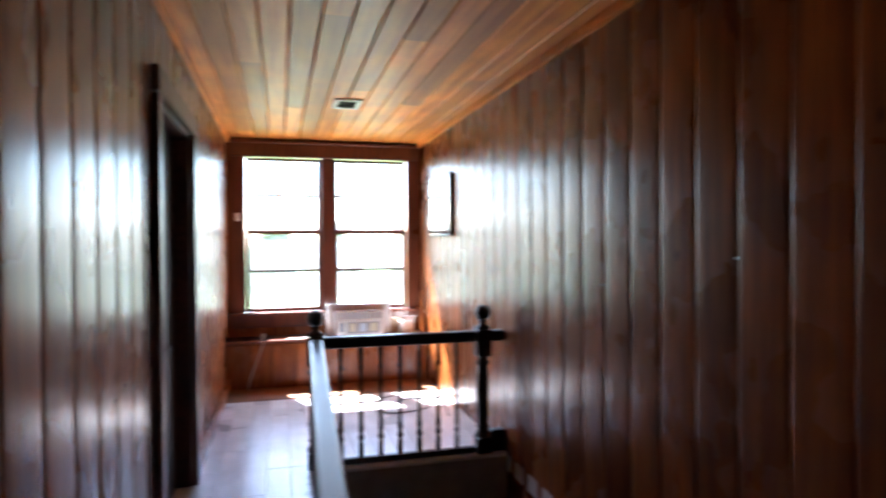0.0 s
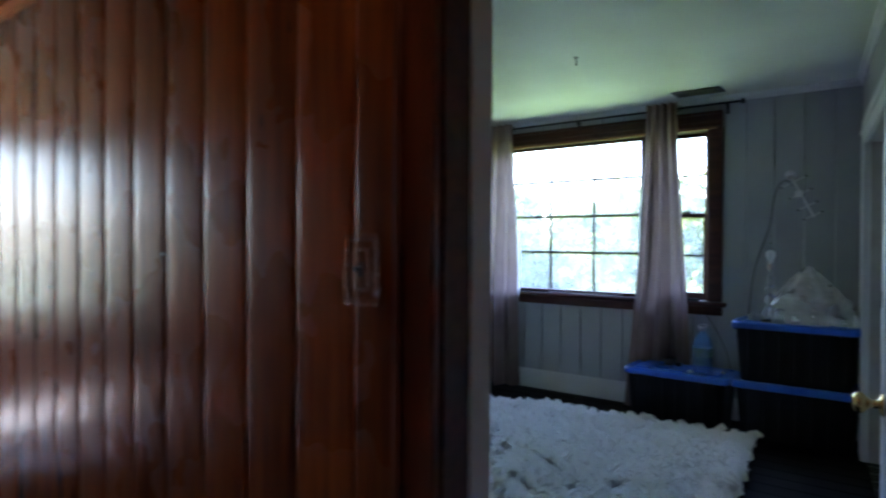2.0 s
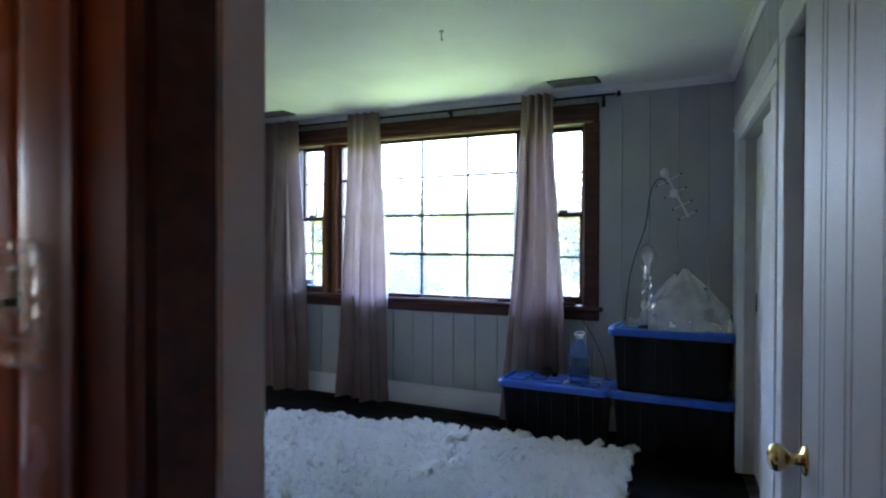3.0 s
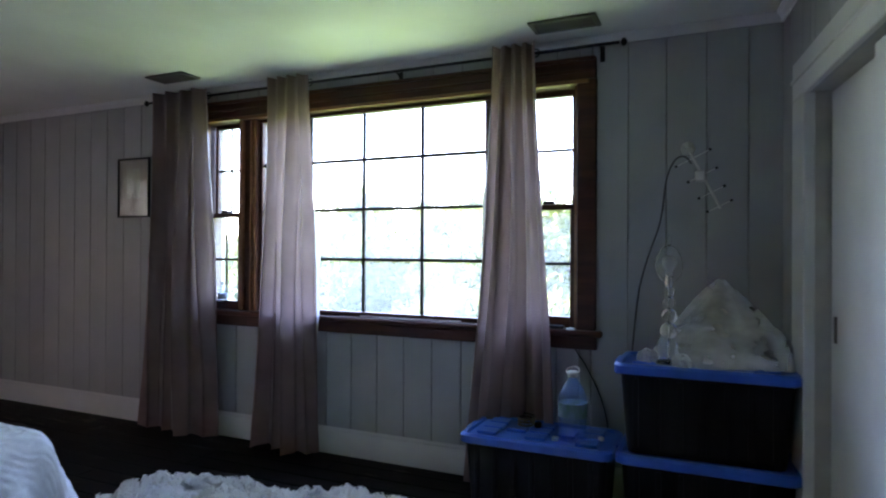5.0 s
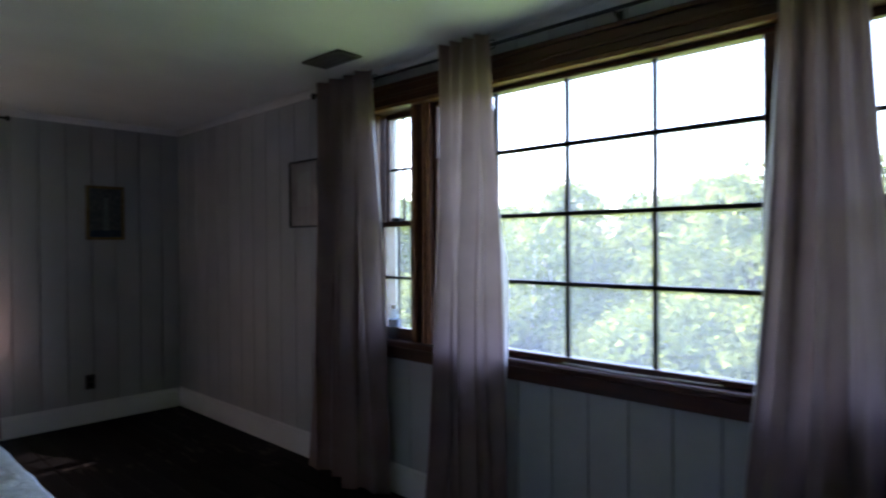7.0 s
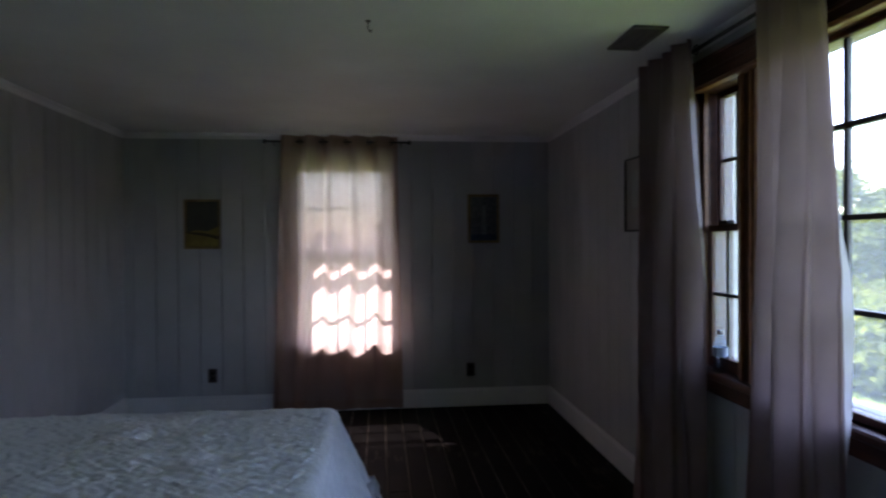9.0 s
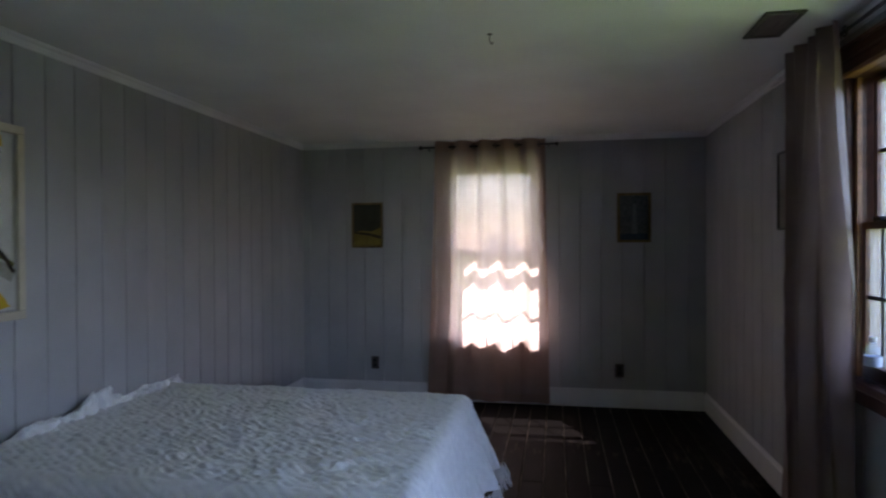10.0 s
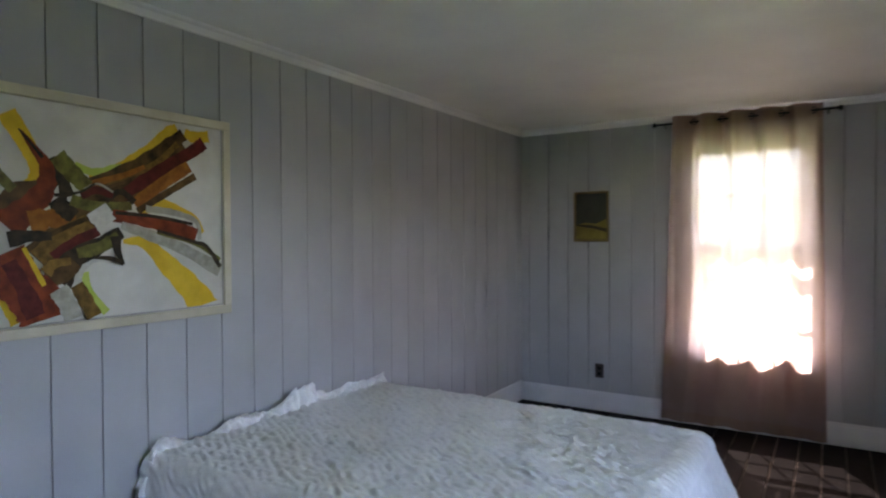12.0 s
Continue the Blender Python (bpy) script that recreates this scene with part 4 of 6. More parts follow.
def grommets(parent, along, span, plane, z, folds, face=-1):
    for k in range(folds * 2):
        s = span[0] + (span[1] - span[0]) * (k + 0.5) / (folds * 2)
        bm = bmesh.new()
        ring = [(math.cos(a) * 0.021, math.sin(a) * 0.021) for a in (6.2832 * i / 14 for i in range(15))]
        pts = [(plane, s + p, z + q) if along == "y" else (s + p, plane, z + q) for p, q in ring]
        tube(pts, 0.0035, bm, 6)
        part("grommet", bm, IRON, parent)


RX, RZ = 5.185, 2.325
curtain_data = ((3.42, 3.90, 3.31, 4.03, 4, 0.040, 11), (2.59, 2.89, 2.505, 3.02, 4, 0.040, 12), (1.14, 1.37, 0.985, 1.53, 4, 0.040, 13))
for t0, t1, b0, b1, folds, dep, seed in curtain_data:
    c = thing("curtain", (0, 0, 0), "taupe satin grommet curtain hanging to the floor beside a window", "curtain", "curtains of the wide window")
    shape = drape("y", (t0, t1), (b0, b1), RX - 0.050, 0.012, 2.365, folds, dep, seed, broad=0.042)
    hanging("cloth", shape, folds, TAUPE, c)
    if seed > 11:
        selvedge(shape, *((0.0, -1, 0.30, 0.68) if seed == 12 else (1.0, 1, 0.16, 0.86)), 0.030, LIT_CLOTH, c)
    grommets(c, "y", (t0, t1), RX, RZ, folds)
rod = thing("curtain_rod", (RX, 2.4, RZ), "thin black metal curtain rod over the wide window", "curtain rod")
part("bar", tube([(0, -1.68, 0), (0, 1.62, 0)], 0.0085, n=10), IRON, rod)
for y in (-1.70, 1.64):
    part("finial", lathe([(0.006, -0.02), (0.014, -0.012), (0.017, 0), (0.012, 0.012), (0.004, 0.02)], 10, at=(0, y, 0)), IRON, rod)
for y in (-1.585, -0.405, 1.5):
    bm = tube([(0, y, 0), (0.03, y, -0.012), (XE - 0.013 - RX, y, -0.03)], 0.006)
    box((XE - 0.018 - RX, y - 0.012, -0.07), (XE - 0.0125 - RX, y + 0.012, 0.01), 0, bm)
    part("bracket", bm, IRON, rod)
# north curtain
c = thing("curtain", (0, 0, 0), "sheer brown grommet curtain glowing in front of a sunlit window", "curtain")
shape = drape("x", (2.92, 3.905), (2.84, 3.945), 6.075, 0.035, 2.365, 5, 0.044, 15, lap=0.03)
hanging("cloth", shape, 5, SHEER, c)
grommets(c, "x", (2.93, 3.895), 6.09, 2.315, 5)
HEM = cloth("curtain_hem", (0.30, 0.19, 0.15), (0.36, 0.24, 0.19), 0.25)
for low, high, nm in ((0.0, 0.032, "hem"), (0.958, 1.0, "heading")):
    part(nm, grid(90, 3, lambda u, w: shape(u, low + (high - low) * w) + Vector((0, -0.003, 0))), HEM, c, smooth=True)
rod = thing("curtain_rod", (3.395, 6.09, 2.315), "dark metal curtain rod over the tall window", "curtain rod")
part("bar", tube([(-0.6, 0, 0), (0.6, 0, 0)], 0.008, n=10), IRON, rod)
for x in (-0.61, 0.61):
    part("finial", lathe([(0.006, -0.02), (0.014, -0.012), (0.017, 0), (0.012, 0.012), (0.004, 0.02)], 10, at=(x, 0, 0)), IRON, rod)
for x in (-0.54, 0.54):
    bm = tube([(x, 0, 0), (x, 0.04, -0.01), (x, 0.0725, -0.02)], 0.006)
    part("bracket", bm, IRON, rod)

# ---- bedroom: bed, bedspread, rug ----
bed = thing("bed", (2.56, 3.30, 0), "low double bed with a dark metal frame under its bedspread", "bed")
part("mattress", box((-0.93, -0.72, 0.34), (0.9, 0.72, 0.575), 0.05, seg=3), mat("ticking", ((0.5, 0.5, 0.48), (0.58, 0.58, 0.56)), 0.9), bed)
part("box_spring", box((-0.93, -0.71, 0.17), (0.89, 0.71, 0.338), 0.02), mat("dark_ticking", ((0.03, 0.03, 0.035), (0.05, 0.05, 0.055)), 0.9), bed)
for x in (-0.85, 0.82):
    for y in (-0.64, 0.64):
        part("leg", lathe([(0.022, 0), (0.022, 0.02), (0.016, 0.03), (0.016, 0.169)], 10, at=(x, y, 0)), IRON, bed)


def spread_cloth():
    """The chenille cover: a ripple-tufted top, rounded edges and loose hanging sides with an uneven hem."""
    X0, X1, Y0, Y1, Z = 1.645, 3.53, 2.535, 4.065, 0.598
    drop = 0.44
    nx, ny = 300, 320
    lx, ly = X1 - X0, Y1 - Y0
    bm = bmesh.new()
    def fold(d, seed, s, flare=0.10):
        # path over the edge: d metres past the start of the rounding
        r = 0.07
        arc = r * 1.5708
        if d <= 0:
            return d, 0.0
        if d < arc:
            return r * math.sin(d / r), -r * (1 - math.cos(d / r))
        e = d - arc
        return r + flare * e + 0.030 * math.sin(s * 17 + seed) * min(1, e * 4) + 0.014 * math.sin(s * 41 + seed) * min(1, e * 3), -r - e
    vs = []
    for i in range(nx + 1):
        row = []
        for j in range(ny + 1):
            px = X0 + (lx - 0.07 + drop) * i / nx
            py = Y0 + 0.07 - drop + (ly - 0.14 + 2 * drop) * j / ny
            dx = px - (X1 - 0.07)
            dn, df = (Y0 + 0.07) - py, py - (Y1 - 0.07)
            x, y, z = px, py, Z
            hem = 0.03 * noise.noise((px * 3, py * 3, 1.0))
            if dx > 0:
                o, h = fold(dx, 1.0, py, 0.42)
                x, z = X1 - 0.07 + o, z + h
            if dn > 0:
                o, h = fold(dn, 2.0, px)
                y, z = Y0 + 0.07 - o, z + h
            if df > 0:
                o, h = fold(df, 3.0, px)
                y, z = Y1 - 0.07 + o, z + h
            if z < Z - 0.5:
                z = Z - 0.5 + 0.2 * (z - Z + 0.5)
            z = max(z + (hem if z < Z - 0.2 else 0), 0.06 + 0.03 * noise.noise((px * 9, py * 9, 4)))
            a = (px * 0.62 + py * 1.0)
            tuft = 0.0048 * math.sin(a * 150 + 6 * noise.noise((px * 6, py * 6, 0))) * (0.55 + 1.2 * noise.noise((px * 22, py * 22, 7)))
            wrink = 0.024 * max(0, noise.noise((px * 2.6 + py, py * 5.5 - px * 2, 3))) + 0.009 * noise.noise((px * 6, py * 10, 2)) + 0.0092 * noise.noise((px * 20 + py * 8, py * 30 - px * 6, 5)) + 0.0045 * noise.noise((px * 44, py * 52, 8))
            k = 1.0 if (dx <= 0 and dn <= 0 and df <= 0) else 0.35
            z += (tuft + wrink) * k
            if dn > 0:
                y -= tuft * 0.4
            if dx > 0:
                x += tuft * 0.4
            row.append(bm.verts.new((x, y, z)))
        vs.append(row)
    for i in range(nx):
        for j in range(ny):
            bm.faces.new((vs[i][j], vs[i + 1][j], vs[i + 1][j + 1], vs[i][j + 1]))
    return bm


sp = thing("bedspread", (0, 0, 0), "rumpled white chenille bedspread with a tufted ripple pattern on the bed", "bedspread")
part("cover", spread_cloth(), CHENILLE, sp, smooth=True)
# gathered ruffle of cloth along the head
rng = random.Random(6)
def ruffle(u, v):
    """Cloth gathered loosely along the head: twisted lumps with flat stretches between them."""
    y = 2.47 + 1.58 * u
    g = max(0.12, 0.72 + 1.5 * noise.noise((y * 3.4, 0, 2.0)))
    w = math.sin(y * 62 + 7 * noise.noise((y * 7, v * 2, 1)) + 3.0 * v)
    lump = noise.noise((y * 19, v * 3, 6)) + 0.5 * noise.noise((y * 41, v * 6, 3))
    x = 1.634 + 0.075 * v + 0.014 * w * g + 0.018 * lump * g
    z = 0.588 + 0.062 * g * max(0.0, math.sin(math.pi * v)) ** 0.7 + 0.014 * w * g * math.sin(3.1416 * v) + 0.024 * lump * g
    if u < 0.09:
        z -= 0.26 * (1 - u / 0.09) ** 1.5
        y += 0.03 * (1 - u / 0.09)
    return Vector((x, y, z))
part("ruffled_edge", grid(330, 10, ruffle), CHENILLE, sp, smooth=True)
# fringe along the foot
bm = bmesh.new()
for k in range(150):
    y = 2.47 + 1.66 * k / 150 + rng.uniform(-0.006, 0.006)
    x = 3.665 + 0.025 * math.sin(y * 17 + 1) + rng.uniform(-0.012, 0.012)
    tube([(x, y, 0.19), (x + 0.02 + rng.uniform(-0.01, 0.015), y + rng.uniform(-0.01, 0.01), 0.13), (x + 0.04 + rng.uniform(-0.01, 0.02), y + rng.uniform(-0.02, 0.02), 0.06 + rng.uniform(0, 0.03))], [0.004, 0.005, 0.002], bm, 4)
part("fringe", bm, CHENILLE, sp)

rug = thing("rug", (3.585, 1.655, 0.0), "thick shaggy cream wool rug on the dark floor", "rug", rz=7.0)
part("backing", box((-1.02, -1.25, 0.002), (1.02, 1.25, 0.018), 0.006), WOOL, rug)
def shag(tufts, each, w, l, seed):
    """Locks of wool: strands that rise apart and lean together to a lock's tip, with gaps between the locks."""
    r = np.random.default_rng(seed)
    c = np.stack([r.uniform(-w, w, tufts), r.uniform(-l, l, tufts), np.full(tufts, 0.016)], 1)
    c[:, 0] += 0.03 * np.sin(c[:, 1] * 9) * (np.abs(c[:, 0]) > w - 0.06)
    ta = 2.2 * np.sin(c[:, 0] * 3.1 + 1) + 2.0 * np.cos(c[:, 1] * 3.7) + r.normal(0, 0.9, tufts)
    tl = r.uniform(0.03, 0.075, tufts)
    th = r.uniform(0.045, 0.085, tufts)
    tr = r.uniform(0.026, 0.042, tufts)
    k = np.repeat(np.arange(tufts), each)
    n = len(k)
    a0, rad = r.uniform(0, 6.2832, n), np.sqrt(r.uniform(0, 1, n))
    off = np.stack([np.cos(a0) * rad, np.sin(a0) * rad, np.zeros(n)], 1) * tr[k][:, None]
    p = c[k] + off
    ang = ta[k] + r.normal(0, 0.25, n)
    d = np.stack([np.cos(ang), np.sin(ang), np.zeros(n)], 1)
    s = np.stack([-np.sin(a0), np.cos(a0), np.zeros(n)], 1)
    lean = (tl[k] * r.uniform(0.8, 1.2, n))[:, None]
    up = np.zeros((n, 3))
    up[:, 2] = th[k] * (1.05 - 0.35 * rad ** 2) * r.uniform(0.9, 1.1, n)
    wd = r.uniform(0.004, 0.008, (n, 1))
    m1 = p + d * lean * 0.3 + up * 0.7 + off * 0.15
    m2 = p + d * lean * 0.75 + up * 0.98 - off * 0.15
    tip = p + d * lean * 1.25 + up * 0.78 - off * 0.55
    v = np.stack([p - s * wd, p + s * wd, m1 + s * wd * 1.3, m1 - s * wd * 1.3, m2 + s * wd, m2 - s * wd, tip], 1).reshape(-1, 3)
    f = [t for o in (np.arange(n) * 7).tolist() for t in ((o, o + 1, o + 2, o + 3), (o + 3, o + 2, o + 4, o + 5), (o + 5, o + 4, o + 6))]
    me = bpy.data.meshes.new("pile")
    me.from_pydata(v.tolist(), [], f)
    me.materials.append(WOOL)
    return me
pile = new("wool", shag(2100, 48, 1.03, 1.25, 5))
pile.parent = rug

# ---- bedroom: door leaf ----
dl = thing("door_3", (1.634, -0.300, 0.0), "open grey plank door with a brass knob", "door", rz=4.7)
setting(dl)
part("leaf", box((0, -0.018, 0.012), (0.79, 0.016, 2.015), 0.003), GREY_PAINT, dl)
us = [0.0, 0.16, 0.20, 0.36, 0.40, 0.56, 0.60, 0.79]
for u0, u1 in zip(us, us[1:]):
    part("board", box((u0 + 0.002, 0.0165, 0.013), (u1 - 0.002, 0.0235, 2.014), 0.0025), GREY_PAINT, dl)
kb = part("knob", lathe([(0.031, 0), (0.031, 0.004), (0.024, 0.008), (0.012, 0.012), (0.011, 0.03), (0.020, 0.038), (0.028, 0.048), (0.029, 0.056), (0.024, 0.066), (0.012, 0.071), (0.001, 0.072)], 24), BRASS, dl, "polished brass knob", smooth=True)
kb.matrix_basis = pose(0.725, 0.0237, 0.868, -90, 0, 0)
for z in (0.25, 1.75):
    part("hinge", tube([(-0.008, 0.012, z - 0.05), (-0.008, 0.012, z + 0.05)], 0.008), BRASS, dl)

# ---- bedroom: storage totes in the corner ----
def tote(at, label):
    t = thing("storage_tote", at, label, "storage tote", "storage totes in the corner", rz=0.0)
    W, D, H = 0.72, 0.385, 0.370
    bm = bmesh.new()
    def ring(w, d, z, rr):
        out = []
        for cx, cy, a0 in ((1, 1, 0), (-1, 1, 90), (-1, -1, 180), (1, -1, 270)):
            for k in range(5):
                a = radians(a0 + 22.5 * k)
                out.append(bm.verts.new((cx * (d / 2 - rr) + rr * math.cos(a), cy * (w / 2 - rr) + rr * math.sin(a), z)))
        return out
    rs = [ring(W - 0.10, D - 0.07, 0.0, 0.04), ring(W - 0.09, D - 0.06, 0.02, 0.045), ring(W - 0.045, D - 0.025, H - 0.03, 0.045), ring(W - 0.02, D - 0.008, H - 0.028, 0.045), ring(W - 0.02, D - 0.008, H, 0.045)]
    for a, b in zip(rs, rs[1:]):
        for k in range(20):
            bm.faces.new((a[k], a[(k + 1) % 20], b[(k + 1) % 20], b[k]))
    bm.faces.new(rs[0][::-1])
    part("tub", bm, BLACK_PLASTIC, t)
    for k in range(7):
        y = -0.27 + 0.09 * k
        part("rib", box((-D / 2 + 0.006, y - 0.012, 0.03), (-D / 2 + 0.022, y + 0.012, H - 0.04), 0.003), BLACK_PLASTIC, t)
    bm = bmesh.new()
    rs = [ring(W + 0.005, D + 0.005, H - 0.022, 0.05), ring(W + 0.01, D + 0.01, H - 0.02, 0.05), ring(W + 0.01, D + 0.01, H + 0.012, 0.05), ring(W - 0.01, D - 0.01, H + 0.022, 0.05), ring(W - 0.05, D - 0.05, H + 0.022, 0.04), ring(W - 0.06, D - 0.06, H + 0.010, 0.04)]
    for a, b in zip(rs, rs[1:]):
        for k in range(20):
            bm.faces.new((a[k], a[(k + 1) % 20], b[(k + 1) % 20], b[k]))
    bm.faces.new(rs[-1])
    bm.faces.new(rs[0][::-1])
    lid = part("lid", bm, BLUE_PLASTIC, t, "bright blue moulded lid")
    for i in range(5):
        for j in range(3):
            if (i + j) % 2 == 0 or j == 1:
                part("lid_rib", box((-0.135 + 0.095 * j, -0.29 + 0.12 * i, H + 0.0105), (-0.055 + 0.095 * j, -0.19 + 0.12 * i, H + 0.027), 0.004), BLUE_PLASTIC, lid)
    for s in (-1, 1):
        part("latch", box((-0.06, s * (W / 2 + 0.004) - 0.012, H - 0.05), (0.06, s * (W / 2 + 0.004) + 0.012, H + 0.018), 0.005), BLUE_PLASTIC, lid)
    return t
TX = 4.955
t1 = tote((TX, 1.05, 0.0), "black plastic storage tote with a blue lid on the floor")
t2 = tote((TX + 0.01, 0.315, 0.0), "lower black storage tote with a blue lid in a stack")
t3 = tote((TX + 0.01, 0.32, 0.393), "upper black storage tote with a blue lid in a stack")
TOP1, TOP2 = 0.392, 0.785
# ---- bedroom: things on the totes ----
jug = thing("water_jug", (4.87, 0.88, TOP1 + 0.001), "large clear blue plastic water jug with a handle", "water jug")
prof = [(0.04, 0.0), (0.062, 0.006), (0.066, 0.02), (0.063, 0.05), (0.066, 0.07), (0.063, 0.09), (0.066, 0.11), (0.066, 0.19), (0.062, 0.215), (0.045, 0.25), (0.026, 0.275), (0.020, 0.285), (0.020, 0.30)]
part("bottle", lathe(prof, 24), BOTTLE, jug, smooth=True)
part("label", lathe([(0.0668, 0.115), (0.0672, 0.12), (0.0672, 0.175), (0.0668, 0.18)], 24), mat("jug_label", ((0.05, 0.16, 0.08), (0.16, 0.22, 0.34)), 0.5, (26, 26, 14), 0.0), jug, "pale printed label")
part("cap", lathe([(0.023, 0.295), (0.024, 0.30), (0.024, 0.318), (0.021, 0.322)], 20), WHITE_PLASTIC, jug)
ring = [(0.034 * math.cos(a), 0.03 * math.sin(a), 0.325 + 0.012 * math.cos(a)) for a in (6.2832 * i / 20 for i in range(21))]
part("handle", tube(ring, 0.004, n=6), WHITE_PLASTIC, jug)
tin = thing("hose_coil", (5.0, 1.14, TOP1), "small dark coil of cable on the tote lid", "cable")
part("coil", tube([((0.045 + 0.006 * math.sin(k)) * math.cos(k * 0.5), (0.045 + 0.006 * math.cos(k)) * math.sin(k * 0.5), 0.008 + 0.0012 * k) for k in range(40)], 0.006, n=6), mat("brown_cable", ((0.05, 0.03, 0.015), (0.1, 0.06, 0.03)), 0.5), tin)
part("plug", box((-0.02, -0.075, 0.0), (0.02, -0.045, 0.03), 0.006), BLACK_PLASTIC, tin)
for nm, x, y, s, lab in (("bottle_cap", 4.84, 0.955, 0.016, "small white plastic cap on the tote lid"), ("bottle_cap", 4.93, 0.76, 0.014, "small white plastic cap on the tote lid")):
    c = thing(nm, (x, y, TOP1), lab, "cap")
    part("shell", lathe([(s, 0), (s, s * 0.9), (s * 0.8, s * 1.05)], 14), WHITE_PLASTIC, c)

lamp = thing("table_lamp", (4.86, 0.46, TOP2), "table lamp of stacked clear glass balls without a shade", "table lamp")
part("base", lathe([(0.06, 0), (0.062, 0.008), (0.05, 0.016), (0.02, 0.022)], 24), CLEAR, lamp, smooth=True)
z = 0.02
for r in (0.044, 0.038, 0.032, 0.027, 0.023):
    part("glass_ball", lathe([(r * math.sin(a), z + r - r * math.cos(a)) for a in (math.pi * (0.06 + 0.88 * i / 10) for i in range(11))], 20), CLEAR, lamp, smooth=True)
    z += 2 * r * 0.96
part("stem", tube([(0, 0, 0.01), (0, 0, z + 0.01)], 0.004), mat("steel", ((0.5, 0.5, 0.5), (0.6, 0.6, 0.6)), 0.25, metal=1.0), lamp)
part("socket", lathe([(0.016, z), (0.018, z + 0.01), (0.018, z + 0.045), (0.014, z + 0.05)], 16), mat("nickel", ((0.55, 0.55, 0.53), (0.62, 0.62, 0.6)), 0.25, metal=1.0), lamp)
part("bulb", lathe([(0.012, z + 0.05), (0.015, z + 0.065), (0.027, z + 0.09), (0.030, z + 0.105), (0.026, z + 0.125), (0.012, z + 0.136)], 18), glass("frosted_bulb", (0.9, 0.9, 0.88), 0.4), lamp, smooth=True)
hp = [(0, 0.022, z + 0.02), (0, 0.05, z + 0.06), (0, 0.054, z + 0.11), (0, 0.03, z + 0.165), (0, 0, z + 0.178)]
harp = arc_points(hp + [(0, -y, q) for _, y, q in hp[-2::-1]], 5)
part("harp", tube(harp, 0.0022, n=6), mat("harp_steel", ((0.5, 0.5, 0.5), (0.6, 0.6, 0.6)), 0.25, metal=1.0), lamp)
part("finial", lathe([(0.004, z + 0.178), (0.011, z + 0.19), (0.011, z + 0.198), (0.006, z + 0.21), (0.010, z + 0.218), (0.002, z + 0.228)], 12), CLEAR, lamp, smooth=True)

# a clear plastic bag over a stack of household things
FILM = bpy.data.materials.new("thin_plastic_film")
FILM.use_nodes = True
ft = FILM.node_tree
fb = ft.nodes["Principled BSDF"]
fb.inputs["Base Color"].default_value = (0.8, 0.82, 0.82, 1)
fb.inputs["Roughness"].default_value = 0.25
ftr = ft.nodes.new("ShaderNodeBsdfTransparent")
fmx = ft.nodes.new("ShaderNodeMixShader")
fno = ft.nodes.new("ShaderNodeTexNoise")
fno.inputs["Scale"].default_value = 7
frm = ft.nodes.new("ShaderNodeMapRange")
frm.inputs["To Min"].default_value, frm.inputs["To Max"].default_value = 0.18, 0.5
ft.links.new(fno.outputs[0], frm.inputs[0])
ft.links.new(frm.outputs[0], fmx.inputs[0])
ft.links.new(ftr.outputs[0], fmx.inputs[1])
ft.links.new(fb.outputs[0], fmx.inputs[2])
ft.links.new(fmx.outputs[0], ft.nodes["Material Output"].inputs[0])
bag = thing("plastic_bag", (4.95, 0.245, TOP2), "crumpled clear plastic bag draped over household things on a tote", "plastic bag")
def bagfn(u, v):
    a = 6.2832 * u
    ridge = 1 + 0.16 * abs(math.cos(2 * a + 0.5)) ** 1.5 - 0.08
    r = 0.05 + 0.95 * (1 - v ** 1.5)
    skirt = max(0.0, 1 - v * 7)
    x = 0.165 * r * math.cos(a) * ridge * (1 + 0.10 * skirt * math.sin(7 * a))
    y = 0.265 * r * math.sin(a) * ridge * (1 + 0.08 * skirt * math.sin(5 * a + 1)) + 0.01 * v
    z = 0.004 + 0.365 * v + 0.035 * math.sin(math.pi * min(1, v * 2.2)) + 0.010 * noise.noise((math.cos(a) * 3, math.sin(a) * 3, v * 3)) * min(1, v * 8)
    z += 0.006 * math.sin(a * 11 + 4 * v) * v * (1 - v) * 2
    return Vector((x, y, max(z, 0.003)))
part("film", grid(96, 34, bagfn), FILM, bag, smooth=True)
pot = thing("wicker_vase", (4.965, 0.265, TOP2), "pale vase with a brown woven rim inside the plastic bag", "vase")
part("body", lathe([(0.06, 0.0), (0.07, 0.02), (0.058, 0.12), (0.050, 0.19), (0.056, 0.255)], 20), mat("stoneware", ((0.30, 0.27, 0.22), (0.40, 0.36, 0.30)), 0.5), pot, smooth=True)
part("rim", lathe([(0.057, 0.257), (0.063, 0.268), (0.062, 0.285), (0.045, 0.298), (0.02, 0.305)], 20), mat("tan_wicker", ((0.28, 0.17, 0.08), (0.4, 0.27, 0.14)), 0.7, (60, 60, 60), 0.5), pot)
tray = thing("folded_cloth", (4.93, 0.21, TOP2), "crumpled white cloth under the plastic bag", "cloth")
